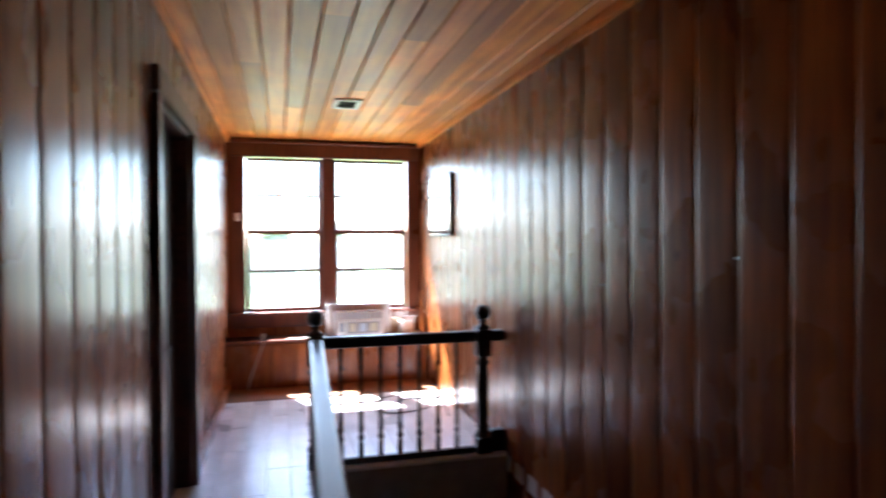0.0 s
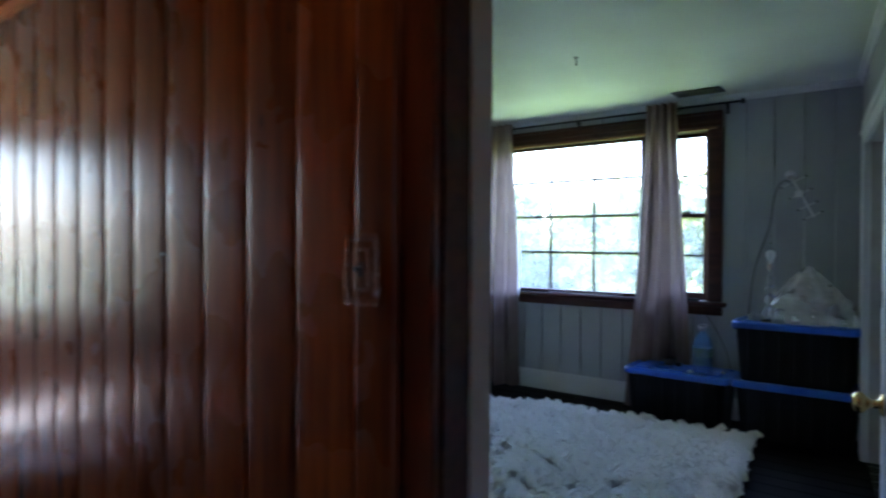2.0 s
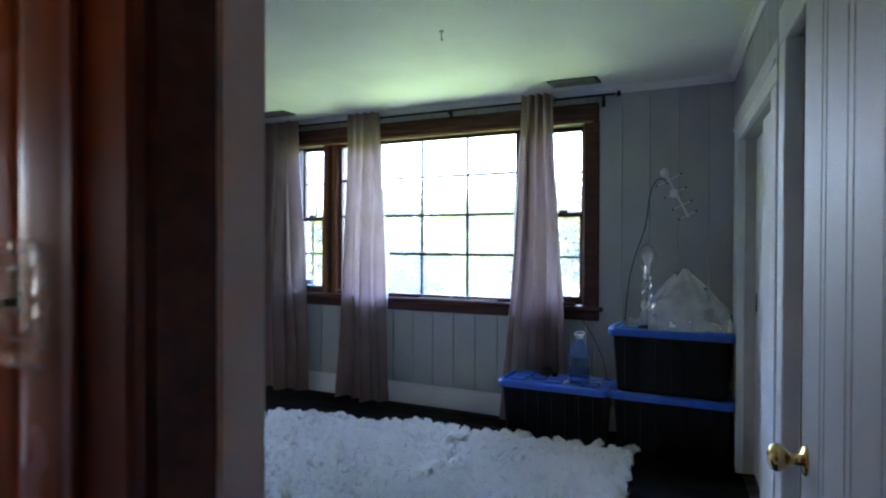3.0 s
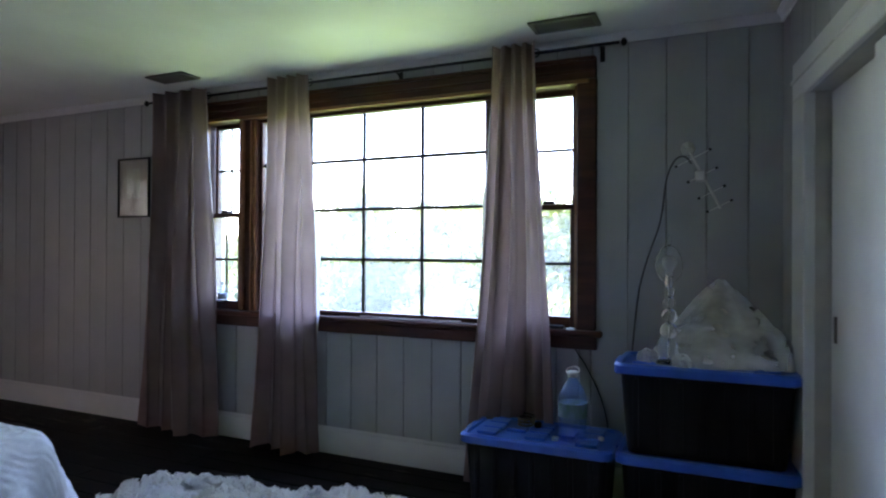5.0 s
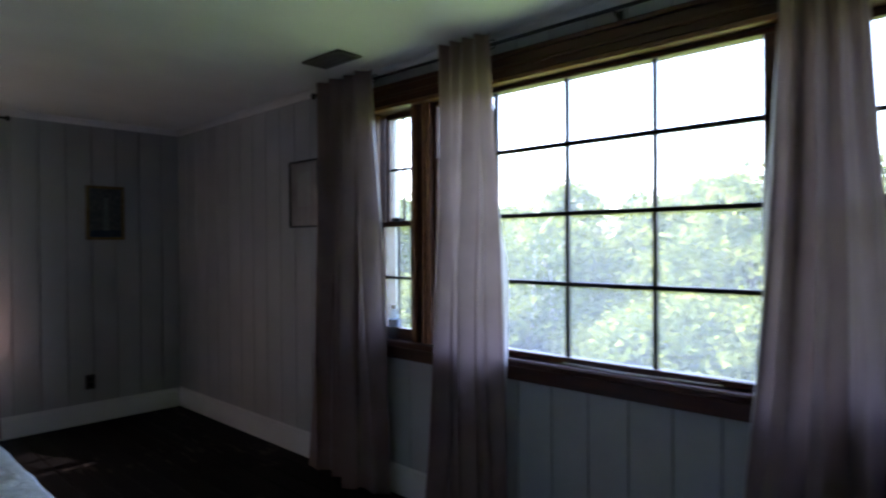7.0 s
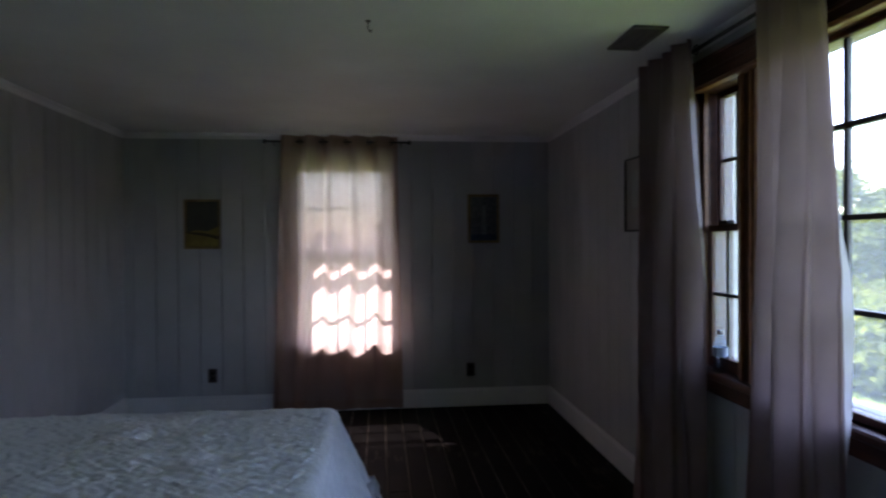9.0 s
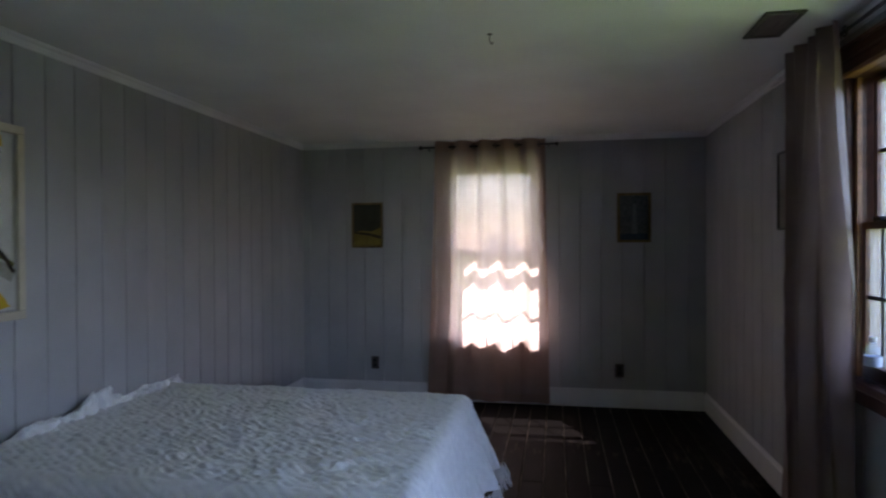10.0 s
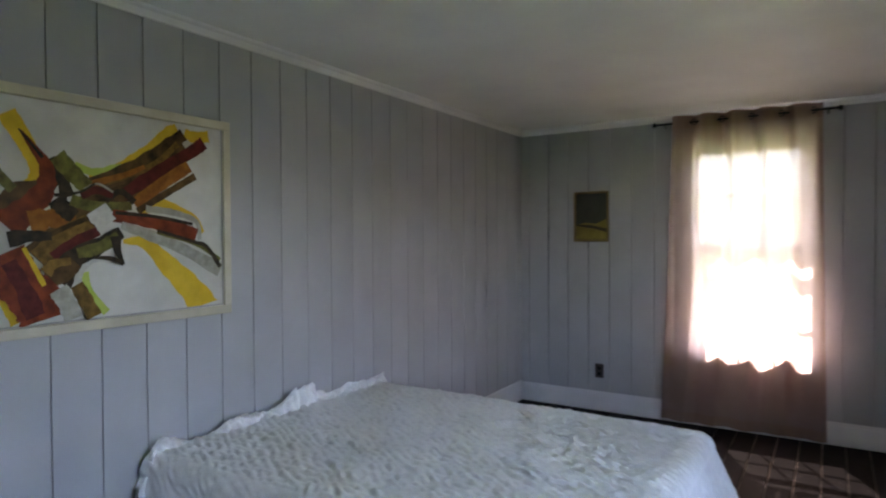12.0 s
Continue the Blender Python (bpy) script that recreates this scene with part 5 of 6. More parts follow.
def heap(w, l, h, seed):
    """A loose heap of cloth: a flat cushion pushed into lumps and creases."""
    def at(u, v):
        a, r = 6.2832 * u, math.sin(v * 1.5708)
        k = 1 + 0.16 * noise.noise((math.cos(a) * 1.6, math.sin(a) * 1.6, seed)) + 0.05 * math.sin(9 * a + seed)
        x, y = w * r * k * math.cos(a), l * r * k * math.sin(a)
        z = h * max(0.0, math.cos(v * 1.5708)) ** 0.55 * (1 + 0.5 * noise.noise((x * 13, y * 13, seed))) + 0.010 * noise.noise((x * 40, y * 40, seed + 2)) * (1 - v)
        return Vector((x, y, max(0.002, z)))
    return grid(64, 16, at)
part("cloth", heap(0.105, 0.185, 0.055, 4.0), CHENILLE, tray, smooth=True)
wad = thing("plastic_wrap", (4.815, 0.40, TOP2), "small crumpled wad of clear plastic wrap on the tote lid", "plastic wrap")
part("wrap", heap(0.045, 0.05, 0.05, 7.0), FILM, wad, smooth=True)
wad = thing("plastic_wrap", (4.88, 0.545, TOP2), "small crumpled wad of clear plastic wrap on the tote lid", "plastic wrap")
part("wrap", heap(0.05, 0.05, 0.055, 9.0), FILM, wad, smooth=True)
tip = thing("paper_cone", (4.90, 0.005, TOP2), "upright twist of white paper at the edge of the tote lid", "paper")
part("twist", lathe([(0.034, 0.0), (0.030, 0.03), (0.018, 0.07), (0.004, 0.105)], 9), CHENILLE, tip)

# antenna on the wall and its cable
SLAT_WHITE = mat("grey_white_plastic", ((0.62, 0.62, 0.61), (0.7, 0.7, 0.69)), 0.5)
ant = thing("tv_antenna", (XE - 0.05, 0.34, 1.63), "white wall-mounted yagi antenna with black-tipped rods", "antenna")
boom = [(0, 0.055, 0.13), (-0.004, -0.085, -0.15)]
part("boom", tube(boom, 0.007, n=8), WHITE_PLASTIC, ant)
part("mount", tube([(0.036, 0.062, 0.145), (0.0, 0.062, 0.145), (-0.012, 0.056, 0.13)], [0.034, 0.034, 0.02], n=8), SLAT_WHITE, ant)
part("driver_box", box((-0.018, -0.02, -0.02), (0.012, 0.03, 0.035), 0.008), WHITE_PLASTIC, ant)
dv = Vector((0, -0.14, -0.28)).normalized()
pv = Vector((0, 0.894, -0.447)) * -1
for f, l in ((0.12, 0.085), (0.42, 0.07), (0.72, 0.062), (0.96, 0.058)):
    c0 = Vector(boom[0]).lerp(Vector(boom[1]), f)
    rod = part("rod", tube([c0 - pv * l, c0 + pv * l], 0.003, n=6), WHITE_PLASTIC, ant)
    for s in (-1, 1):
        q = c0 + pv * l * s
        part("tip", tube([q - pv * 0.006, q + pv * 0.006], 0.0058, n=8), IRON, rod)
cab = thing("antenna_cable", (XE - 0.03, 0.5, 0.9), "thin dark cable hanging down the wall from the antenna", "cable")
part("cable", tube(arc_points([(-0.02, -0.115, 0.80), (-0.025, -0.085, 0.835), (-0.02, -0.04, 0.82), (0.0, 0.0, 0.73), (0.005, 0.03, 0.52), (0.005, 0.10, 0.30), (0.008, 0.14, 0.1), (0.008, 0.17, -0.3), (0.008, 0.18, -0.75)], 8), 0.0045, n=6), mat("grey_cable", ((0.06, 0.06, 0.065), (0.09, 0.09, 0.095)), 0.5), cab)
cab2 = thing("power_cord", (XE - 0.03, 0.75, 0.4), "thin black cord hanging from the window sill", "cable")
part("cord", tube(arc_points([(0.0, 0.22, 0.44), (0.008, 0.20, 0.36), (0.008, 0.14, 0.27), (0.008, 0.06, 0.10), (0.008, 0.02, -0.1), (0.01, 0.0, -0.38)], 8), 0.003, n=6), IRON, cab2)

# ---- bedroom: pictures ----
def picture(name, label, c, w, h, n, frame_mat, fw, mats, depth=0.018):
    """A framed picture on a wall. n: the way its face looks ('-y', '-x', '+x')."""
    rz = {"-y": 0, "-x": -90, "+x": 90}[n]
    p = thing(name, c, label, "picture", rz=rz)
    for lo, hi in (((-w / 2, -depth, -h / 2), (w / 2, 0, -h / 2 + fw)), ((-w / 2, -depth, h / 2 - fw), (w / 2, 0, h / 2)),
                   ((-w / 2, -depth, -h / 2 + fw + 0.0005), (-w / 2 + fw, 0, h / 2 - fw - 0.0005)), ((w / 2 - fw, -depth, -h / 2 + fw + 0.0005), (w / 2, 0, h / 2 - fw - 0.0005))):
        part("frame_side", box(lo, hi, 0.003), frame_mat, p)
    part("print", box((-w / 2 + fw, -depth * 0.45, -h / 2 + fw), (w / 2 - fw, -0.001, h / 2 - fw)), mats[0], p)
    return p


def patch(parent, name, pts, material, y):
    bm = bmesh.new()
    bm.faces.new([bm.verts.new((a, y, b)) for a, b in pts])
    bmesh.ops.recalc_face_normals(bm, faces=bm.faces[:])
    return part(name, bm, material, parent)


def paint(name, c, c2=None, rough=0.5, s=14):
    return mat(name, (c, c2 or [min(1, k * 1.35) for k in c]), rough, (s, s, s), 0.15, stain=0.2, spec=0.2)


GILT = paint("dull_gilt", (0.16, 0.11, 0.045), (0.26, 0.19, 0.08), 0.45)
p1 = picture("framed_picture", "small landscape in dark olive and ochre, thin gilt frame", (2.255, YN - 0.013, 1.62), 0.30, 0.42, "-y", GILT, 0.018, [paint("dark_olive", (0.045, 0.045, 0.035))])
patch(p1, "field", [(-0.13, -0.19), (0.13, -0.19), (0.13, -0.02), (0.04, -0.06), (-0.05, -0.05), (-0.13, -0.07)], paint("ochre_field", (0.17, 0.13, 0.03), (0.24, 0.19, 0.05)), -0.0095)
patch(p1, "hill", [(-0.13, -0.075), (-0.05, -0.09), (0.02, -0.10), (0.13, -0.13), (0.13, -0.10), (0.0, -0.07), (-0.13, -0.065)], paint("dark_hill", (0.04, 0.03, 0.015)), -0.0105)
p2 = picture("framed_picture", "small framed picture of a pale waterfall among dark trees", (4.662, YN - 0.013, 1.66), 0.285, 0.43, "-y", GILT, 0.022, [paint("dark_teal", (0.055, 0.07, 0.075), (0.11, 0.13, 0.135), 0.5, 40)])
patch(p2, "waterfall", [(-0.02, -0.14), (0.03, -0.14), (0.016, 0.12), (-0.008, 0.12)], paint("pale_water", (0.13, 0.16, 0.18), (0.22, 0.25, 0.27), 0.5, 40), -0.0095)
patch(p2, "pool", [(-0.115, -0.19), (0.115, -0.19), (0.115, -0.14), (0.0, -0.13), (-0.115, -0.145)], paint("blue_pool", (0.03, 0.05, 0.08)), -0.0092)
p3 = picture("framed_picture", "framed print with a pale mount and thin black frame", (XE - 0.0135, 4.237, 1.729), 0.33, 0.44, "-x", IRON, 0.012, [paint("rose_grey_mount", (0.44, 0.37, 0.345), (0.50, 0.42, 0.40))])
patch(p3, "sheet", [(-0.07, -0.08), (0.07, -0.08), (0.07, 0.14), (-0.07, 0.14)], paint("pale_sheet", (0.47, 0.42, 0.40), (0.54, 0.49, 0.47)), -0.0095)
gl = part("pane", box((-0.153, -0.014, -0.213), (0.153, -0.0125, 0.213)), PANE, p3)
gl.visible_shadow = False

# the large abstract painting over the bed
W, H = 1.22, 0.86
CREAM_FRAME = paint("cream_frame", (0.55, 0.51, 0.38), (0.62, 0.58, 0.45))
art = picture("abstract_painting", "large abstract painting in browns and yellow with a cream frame", (XW + 0.0045, 2.375, 1.545), W, H, "+x", CREAM_FRAME, 0.038, [paint("off_white_canvas", (0.60, 0.59, 0.54), (0.66, 0.65, 0.60))], 0.035)
ART = {"yellow": paint("chrome_yellow", (0.62, 0.40, 0.02), (0.75, 0.50, 0.04)), "umber": paint("umber", (0.025, 0.014, 0.006), (0.15, 0.08, 0.025), 0.5, 16), "rust": paint("rust_red", (0.12, 0.02, 0.008), (0.27, 0.05, 0.014), 0.45, 22),
       "olive": paint("olive", (0.07, 0.065, 0.015), (0.22, 0.21, 0.05), 0.5, 26), "black": paint("soft_black", (0.010, 0.009, 0.008), (0.06, 0.04, 0.02), 0.5, 30), "orange": paint("burnt_orange", (0.22, 0.07, 0.012), (0.40, 0.15, 0.02), 0.5, 24),
       "grey": paint("pale_grey_stroke", (0.34, 0.33, 0.27), (0.5, 0.49, 0.42), 0.5, 30), "lime": paint("lime", (0.4, 0.5, 0.08), (0.5, 0.6, 0.14)), "maroon": paint("dark_maroon", (0.07, 0.008, 0.008), (0.14, 0.02, 0.015), 0.45, 30), "ochre": paint("brown_ochre", (0.10, 0.055, 0.012), (0.27, 0.15, 0.03), 0.45, 34), "white": paint("chalk_white", (0.5, 0.49, 0.45), (0.62, 0.61, 0.56), 0.5, 30),
       "steel": paint("grey_liner", (0.3, 0.3, 0.29))}
AX, AZ = W / 2 - 0.04, H / 2 - 0.04
LEVEL = [0.0170]
def stroke(color, ctrl, w0, w1=None):
    """A brush stroke: a ribbon along control points given in the painting's own halves (-1..1)."""
    w1 = w0 if w1 is None else w1
    pts = [Vector((a * AX, 0, b * AZ)) for a, b in ctrl]
    run = arc_points(pts, 8) if len(pts) > 2 else [pts[0].lerp(pts[1], i / 8) for i in range(9)]
    LEVEL[0] += 0.00028
    bm = bmesh.new()
    rows = []
    for i, p in enumerate(run):
        d = (run[min(i + 1, len(run) - 1)] - run[max(i - 1, 0)]).normalized()
        n = Vector((-d.z, 0, d.x))
        f = i / (len(run) - 1)
        w = (w0 + (w1 - w0) * f) * (1 + 0.22 * noise.noise((i * 0.5, w0 * 90, LEVEL[0] * 3000)))
        q = []
        for s in (-1, 1):
            e = p + n * w * s
            e.x, e.z, e.y = max(-AX + 0.001, min(AX - 0.001, e.x)), max(-AZ + 0.001, min(AZ - 0.001, e.z)), -LEVEL[0]
            q.append(bm.verts.new(e))
        rows.append(q)
    for a, b in zip(rows, rows[1:]):
        bm.faces.new((a[0], a[1], b[1], b[0]))
    bmesh.ops.recalc_face_normals(bm, faces=bm.faces[:])
    part("brush_stroke", bm, ART[color], art)
stroke("yellow", [(-0.49, 0.85), (-0.39, 0.61), (-0.33, 0.4), (-0.36, 0.26), (-0.43, 0.21)], 0.033, 0.017)
stroke("yellow", [(-0.02, 0.35), (0.16, 0.43), (0.36, 0.62), (0.53, 0.84), (0.63, 0.92)], 0.024, 0.033)
stroke("yellow", [(0.68, 0.91), (0.76, 0.88), (0.89, 0.91)], 0.020, 0.027)
stroke("yellow", [(0.32, 0.05), (0.48, 0.13), (0.64, 0.06), (0.76, -0.02), (0.83, -0.17)], 0.024, 0.009)
stroke("yellow", [(0.2, -0.26), (0.36, -0.28), (0.52, -0.5), (0.71, -0.77), (0.86, -1.05)], 0.009, 0.069)
stroke("yellow", [(-0.53, -0.64), (-0.49, -0.78), (-0.44, -0.96)], 0.028, 0.028)
stroke("lime", [(-0.11, 0.46), (0.01, 0.4), (0.2, 0.47)], 0.011, 0.018)
stroke("lime", [(-0.06, -0.55), (-0.03, -0.74), (0.08, -0.95)], 0.014, 0.016)
stroke("white", [(-0.11, -0.7), (-0.09, -0.55), (-0.01, -0.44), (0.12, -0.45)], 0.016, 0.009)
stroke("umber", [(-0.33, -0.43), (-0.15, -0.17), (0.08, 0.17), (0.36, 0.39), (0.67, 0.77)], 0.067, 0.050)
stroke("umber", [(-0.06, 0.23), (0.28, 0.46), (0.53, 0.73), (0.67, 0.89)], 0.038, 0.024)
stroke("ochre", [(-0.02, 0.25), (0.22, 0.39), (0.44, 0.54), (0.62, 0.78)], 0.013, 0.013)
stroke("orange", [(-0, 0.29), (0.22, 0.4), (0.36, 0.5)], 0.013, 0.009)
stroke("umber", [(-0.53, -0.03), (-0.44, 0.15), (-0.31, 0.21), (-0.22, 0.37)], 0.044, 0.028)
stroke("black", [(-0.26, 0.49), (-0.19, 0.32), (-0.16, 0.15)], 0.020, 0.024)
stroke("olive", [(-0.22, 0.52), (-0.13, 0.38), (-0.04, 0.25)], 0.033, 0.029)
stroke("rust", [(-0.42, 0.71), (-0.35, 0.57), (-0.28, 0.41), (-0.29, 0.21), (-0.37, 0.06), (-0.5, -0.13)], 0.004, 0.053)
stroke("black", [(-0.43, 0.72), (-0.35, 0.58), (-0.3, 0.49)], 0.003, 0.007)
stroke("orange", [(-0.38, -0.09), (-0.26, -0.05), (-0.11, -0.03)], 0.040, 0.028)
stroke("black", [(-0.23, 0.13), (-0.18, 0.04), (-0.12, -0.03)], 0.033, 0.027)
stroke("maroon", [(0.2, 0.2), (0.44, 0.44), (0.74, 0.72), (0.84, 0.83)], 0.022, 0.028)
stroke("orange", [(0.28, 0.11), (0.49, 0.34), (0.71, 0.55)], 0.027, 0.027)
stroke("umber", [(0.3, 0.04), (0.53, 0.25), (0.76, 0.45)], 0.013, 0.016)
stroke("olive", [(-0.14, 0.13), (-0.02, 0.08), (0.26, 0.09)], 0.022, 0.016)
stroke("black", [(0.08, 0.13), (0.18, 0.23), (0.28, 0.13)], 0.011, 0.013)
stroke("maroon", [(-0.08, 0.17), (0.01, 0.23), (0.13, 0.19)], 0.017, 0.013)
stroke("grey", [(-0.06, 0.23), (0.03, 0.29), (0.13, 0.22)], 0.004, 0.004)
stroke("black", [(-0.24, 0.16), (-0.09, 0.2), (0.01, 0.29)], 0.006, 0.004)
stroke("ochre", [(-0.34, -0.41), (-0.18, -0.2), (-0.01, -0.07)], 0.038, 0.031)
stroke("maroon", [(-0.25, -0.41), (-0.11, -0.26), (0.03, -0.16)], 0.024, 0.018)
stroke("umber", [(-0.29, -0.21), (-0.15, -0.11), (-0.02, -0.03)], 0.009, 0.009)
stroke("grey", [(0.36, 0.07), (0.57, 0.04), (0.76, -0.05), (0.79, -0.25)], 0.014, 0.010)
stroke("rust", [(0.12, -0.01), (0.32, -0.04), (0.57, -0.12), (0.76, -0.21)], 0.022, 0.033)
stroke("black", [(0.14, 0.02), (0.44, -0.01), (0.73, -0.08)], 0.007, 0.007)
stroke("grey", [(0.18, -0.1), (0.4, -0.21), (0.66, -0.36), (0.97, -0.6)], 0.016, 0.029)
stroke("olive", [(0.44, -0.17), (0.76, -0.3), (0.97, -0.48)], 0.008, 0.010)
stroke("black", [(0.44, -0.15), (0.73, -0.27), (0.85, -0.33), (0.97, -0.56)], 0.006, 0.011)
stroke("black", [(-0.5, -0.24), (-0.39, -0.21), (-0.26, -0.21)], 0.027, 0.016)
stroke("black", [(-0.23, -0.62), (-0.13, -0.42), (0.03, -0.3), (0.18, -0.17)], 0.047, 0.024)
stroke("olive", [(-0.11, -0.37), (0.03, -0.32), (0.16, -0.21)], 0.022, 0.022)
stroke("umber", [(-0.31, -0.56), (-0.2, -0.54), (-0.13, -0.44)], 0.040, 0.033)
stroke("ochre", [(-0.3, -0.54), (-0.25, -0.46), (-0.15, -0.44)], 0.022, 0.013)
stroke("black", [(0.14, -0.21), (0.15, -0.35), (0.19, -0.49)], 0.022, 0.006)
stroke("black", [(-0.01, -0.41), (0.11, -0.43), (0.19, -0.48)], 0.007, 0.010)
stroke("rust", [(-0.53, -0.36), (-0.45, -0.6), (-0.34, -0.8), (-0.28, -0.99)], 0.069, 0.087)
stroke("maroon", [(-0.5, -0.43), (-0.42, -0.67), (-0.36, -0.92)], 0.024, 0.033)
stroke("yellow", [(-0.42, -0.31), (-0.37, -0.46), (-0.31, -0.65)], 0.007, 0.009)
stroke("grey", [(-0.23, -0.69), (-0.18, -0.82), (-0.14, -0.98)], 0.033, 0.033)
stroke("ochre", [(-0.12, -0.66), (-0.06, -0.83), (-0.01, -0.98)], 0.024, 0.029)
stroke("white", [(0.01, 0.05), (0.08, -0.1)], 0.042, 0.042)
stroke("olive", [(-0.57, 0.34), (-0.53, 0.28), (-0.47, 0.19)], 0.022, 0.016)
for a, b in (((-AX, -AZ), (AX, -AZ + 0.006)), ((AX - 0.006, -AZ), (AX, AZ))):
    part("liner", box((a[0], -0.0268, a[1]), (b[0], -0.0262, b[1])), ART["steel"], art)

# ---- bedroom: outlets, vents, hooks, small things ----
def outlet(at, rz, label="brown plastic wall outlet"):
    o = thing("wall_outlet", at, label + " in the panelled wall", "outlet", "wall outlets", rz)
    part("plate", box((-0.036, -0.006, -0.058), (0.036, 0, 0.058), 0.003), DUST, o)
    for s in (-1, 1):
        part("socket", lathe([(0.016, 0), (0.016, 0.003), (0.013, 0.0035)], 14), BLACK_PLASTIC, o).matrix_basis = pose(0, -0.006, 0.022 * s, 90, 0, 0)
outlet((2.323, YN - 0.0125, 0.332), 0)
outlet((4.54, YN - 0.0125, 0.325), 0)
outlet((XE - 0.0125, 4.10, 0.389), -90)
SLAT = mat("vent_grey", ((0.075, 0.070, 0.062), (0.115, 0.105, 0.095)), 0.45, spec=0.3)
def vent(at, w, l, z, rz=0.0):
    v = thing("ceiling_vent", (at[0], at[1], z), "brown-grey metal ceiling vent with slats", "vent", "ceiling vents", rz)
    part("backing", box((-w / 2 + 0.02, -l / 2 + 0.02, -0.004), (w / 2 - 0.02, l / 2 - 0.02, -0.001)), BLACK_PLASTIC, v)
    for lo, hi in (((-w / 2, -l / 2), (w / 2, -l / 2 + 0.025)), ((-w / 2, l / 2 - 0.025), (w / 2, l / 2)), ((-w / 2, -l / 2 + 0.0255), (-w / 2 + 0.025, l / 2 - 0.0255)), ((w / 2 - 0.025, -l / 2 + 0.0255), (w / 2, l / 2 - 0.0255))):
        part("frame_side", box((*lo, -0.012), (*hi, -0.0005), 0.003), SLAT, v)
    n = int(w / 0.018)
    for k in range(1, n - 1):
        x = -w / 2 + 0.02 + (w - 0.04) * k / (n - 1)
        s = part("slat", box((-0.006, -l / 2 + 0.026, -0.0006), (0.006, l / 2 - 0.026, 0.0006)), SLAT, v)
        s.matrix_basis = pose(x, 0, -0.008, 0, 35, 0)
vent((4.985, 0.955), 0.16, 0.33, ZC)
vent((4.92, 3.49), 0.16, 0.32, ZC)
hv = thing("ceiling_vent", (0.44, 4.60, HC), "small pale-framed vent with a dark opening in the pine ceiling", "vent")
for lo, hi in (((-0.10, -0.15), (0.10, -0.115)), ((-0.10, 0.115), (0.10, 0.15)), ((-0.10, -0.1145), (-0.065, 0.1145)), ((0.065, -0.1145), (0.10, 0.1145))):
    part("frame_side", box((*lo, -0.014), (*hi, -0.0005), 0.003), WHITE_PLASTIC, hv)
part("opening", box((-0.064, -0.114, -0.006), (0.064, 0.114, -0.0005)), BLACK_PLASTIC, hv)
for k in range(5):
    part("slat", box((-0.063, -0.088 + 0.044 * k, -0.012), (0.063, -0.084 + 0.044 * k, -0.0065)), BLACK_PLASTIC, hv)
for x, y in ((3.72, 1.31), (3.70, 3.38)):
    h = thing("ceiling_hook", (x, y, ZC), "small metal ceiling hook with a cut wire", "hook", "ceiling hooks")
    part("plate", lathe([(0.012, -0.004), (0.012, -0.0005)], 12), SLAT, h)
    part("hook", tube(arc_points([(0, 0, -0.003), (0, 0, -0.03), (0.008, 0.004, -0.045), (0.016, 0.0, -0.036)], 5), 0.0028, n=6), SLAT, h)
bt = thing("water_bottle", (XE + 0.0, 3.39, 0.861), "small clear plastic water bottle on the window sill", "bottle")
part("bottle", lathe([(0.02, 0), (0.031, 0.005), (0.032, 0.03), (0.030, 0.05), (0.032, 0.07), (0.032, 0.115), (0.024, 0.145), (0.013, 0.165), (0.012, 0.175)], 20), SILL_BOTTLE, bt, smooth=True)
part("label", lathe([(0.0326, 0.072), (0.0326, 0.112)], 20), mat("blue_label", ((0.25, 0.35, 0.55), (0.6, 0.66, 0.72)), 0.5), bt, "blue and white label")
part("cap", lathe([(0.014, 0.17), (0.014, 0.188), (0.011, 0.19)], 14), WHITE_PLASTIC, bt)
st = thing("blind_wand", (XE - 0.02, 1.78, 0.861), "thin white plastic rod lying on the window sill", "rod")
part("rod", tube([(0.03, -0.17, 0.006), (0.0, 0.2, 0.006), (0.02, 0.5, 0.006)], 0.005, n=6), WHITE_PLASTIC, st)
cr = thing("window_crank", (XE - 0.01, 1.06, 0.861), "small dark window crank on the sill", "crank")
part("body", box((-0.03, -0.05, 0), (0.02, 0.05, 0.018), 0.005), IRON, cr)
part("arm", tube([(0, 0.02, 0.018), (-0.01, 0.05, 0.05), (-0.01, 0.05, 0.12)], 0.004, n=6), IRON, cr)
kl = thing("tissue", (XE - 0.035, 0.97, 0.861), "crumpled white tissue on the window sill", "tissue")
bm = bmesh.new()
bmesh.ops.create_icosphere(bm, subdivisions=2, radius=0.022)
for v in bm.verts:
    v.co = v.co * (1 + 0.6 * noise.noise(v.co * 60))
    v.co.z = abs(v.co.z) * 0.5
part("wad", bm, WHITE_PLASTIC, kl)

# ---- hall ----
sw1 = thing("switch_plate", (HX1 - 0.028, 0.744, 1.228), "clear scalloped glass switch plate on the pine wall", "light switch", rz=-90)
PLATE = pane_glass("clear_cut_glass", 0.08)
PLATE.node_tree.nodes["Transparent BSDF"].inputs[0].default_value = (0.80, 0.76, 0.72, 1)
PLATE.node_tree.nodes["Glossy BSDF"].inputs["Roughness"].default_value = 0.09
CUT = pane_glass("moulded_glass", 0.10)
CUT.node_tree.nodes["Glossy BSDF"].inputs["Roughness"].default_value = 0.12
CUT.node_tree.nodes["Math.001"].inputs[2].default_value = 0.16
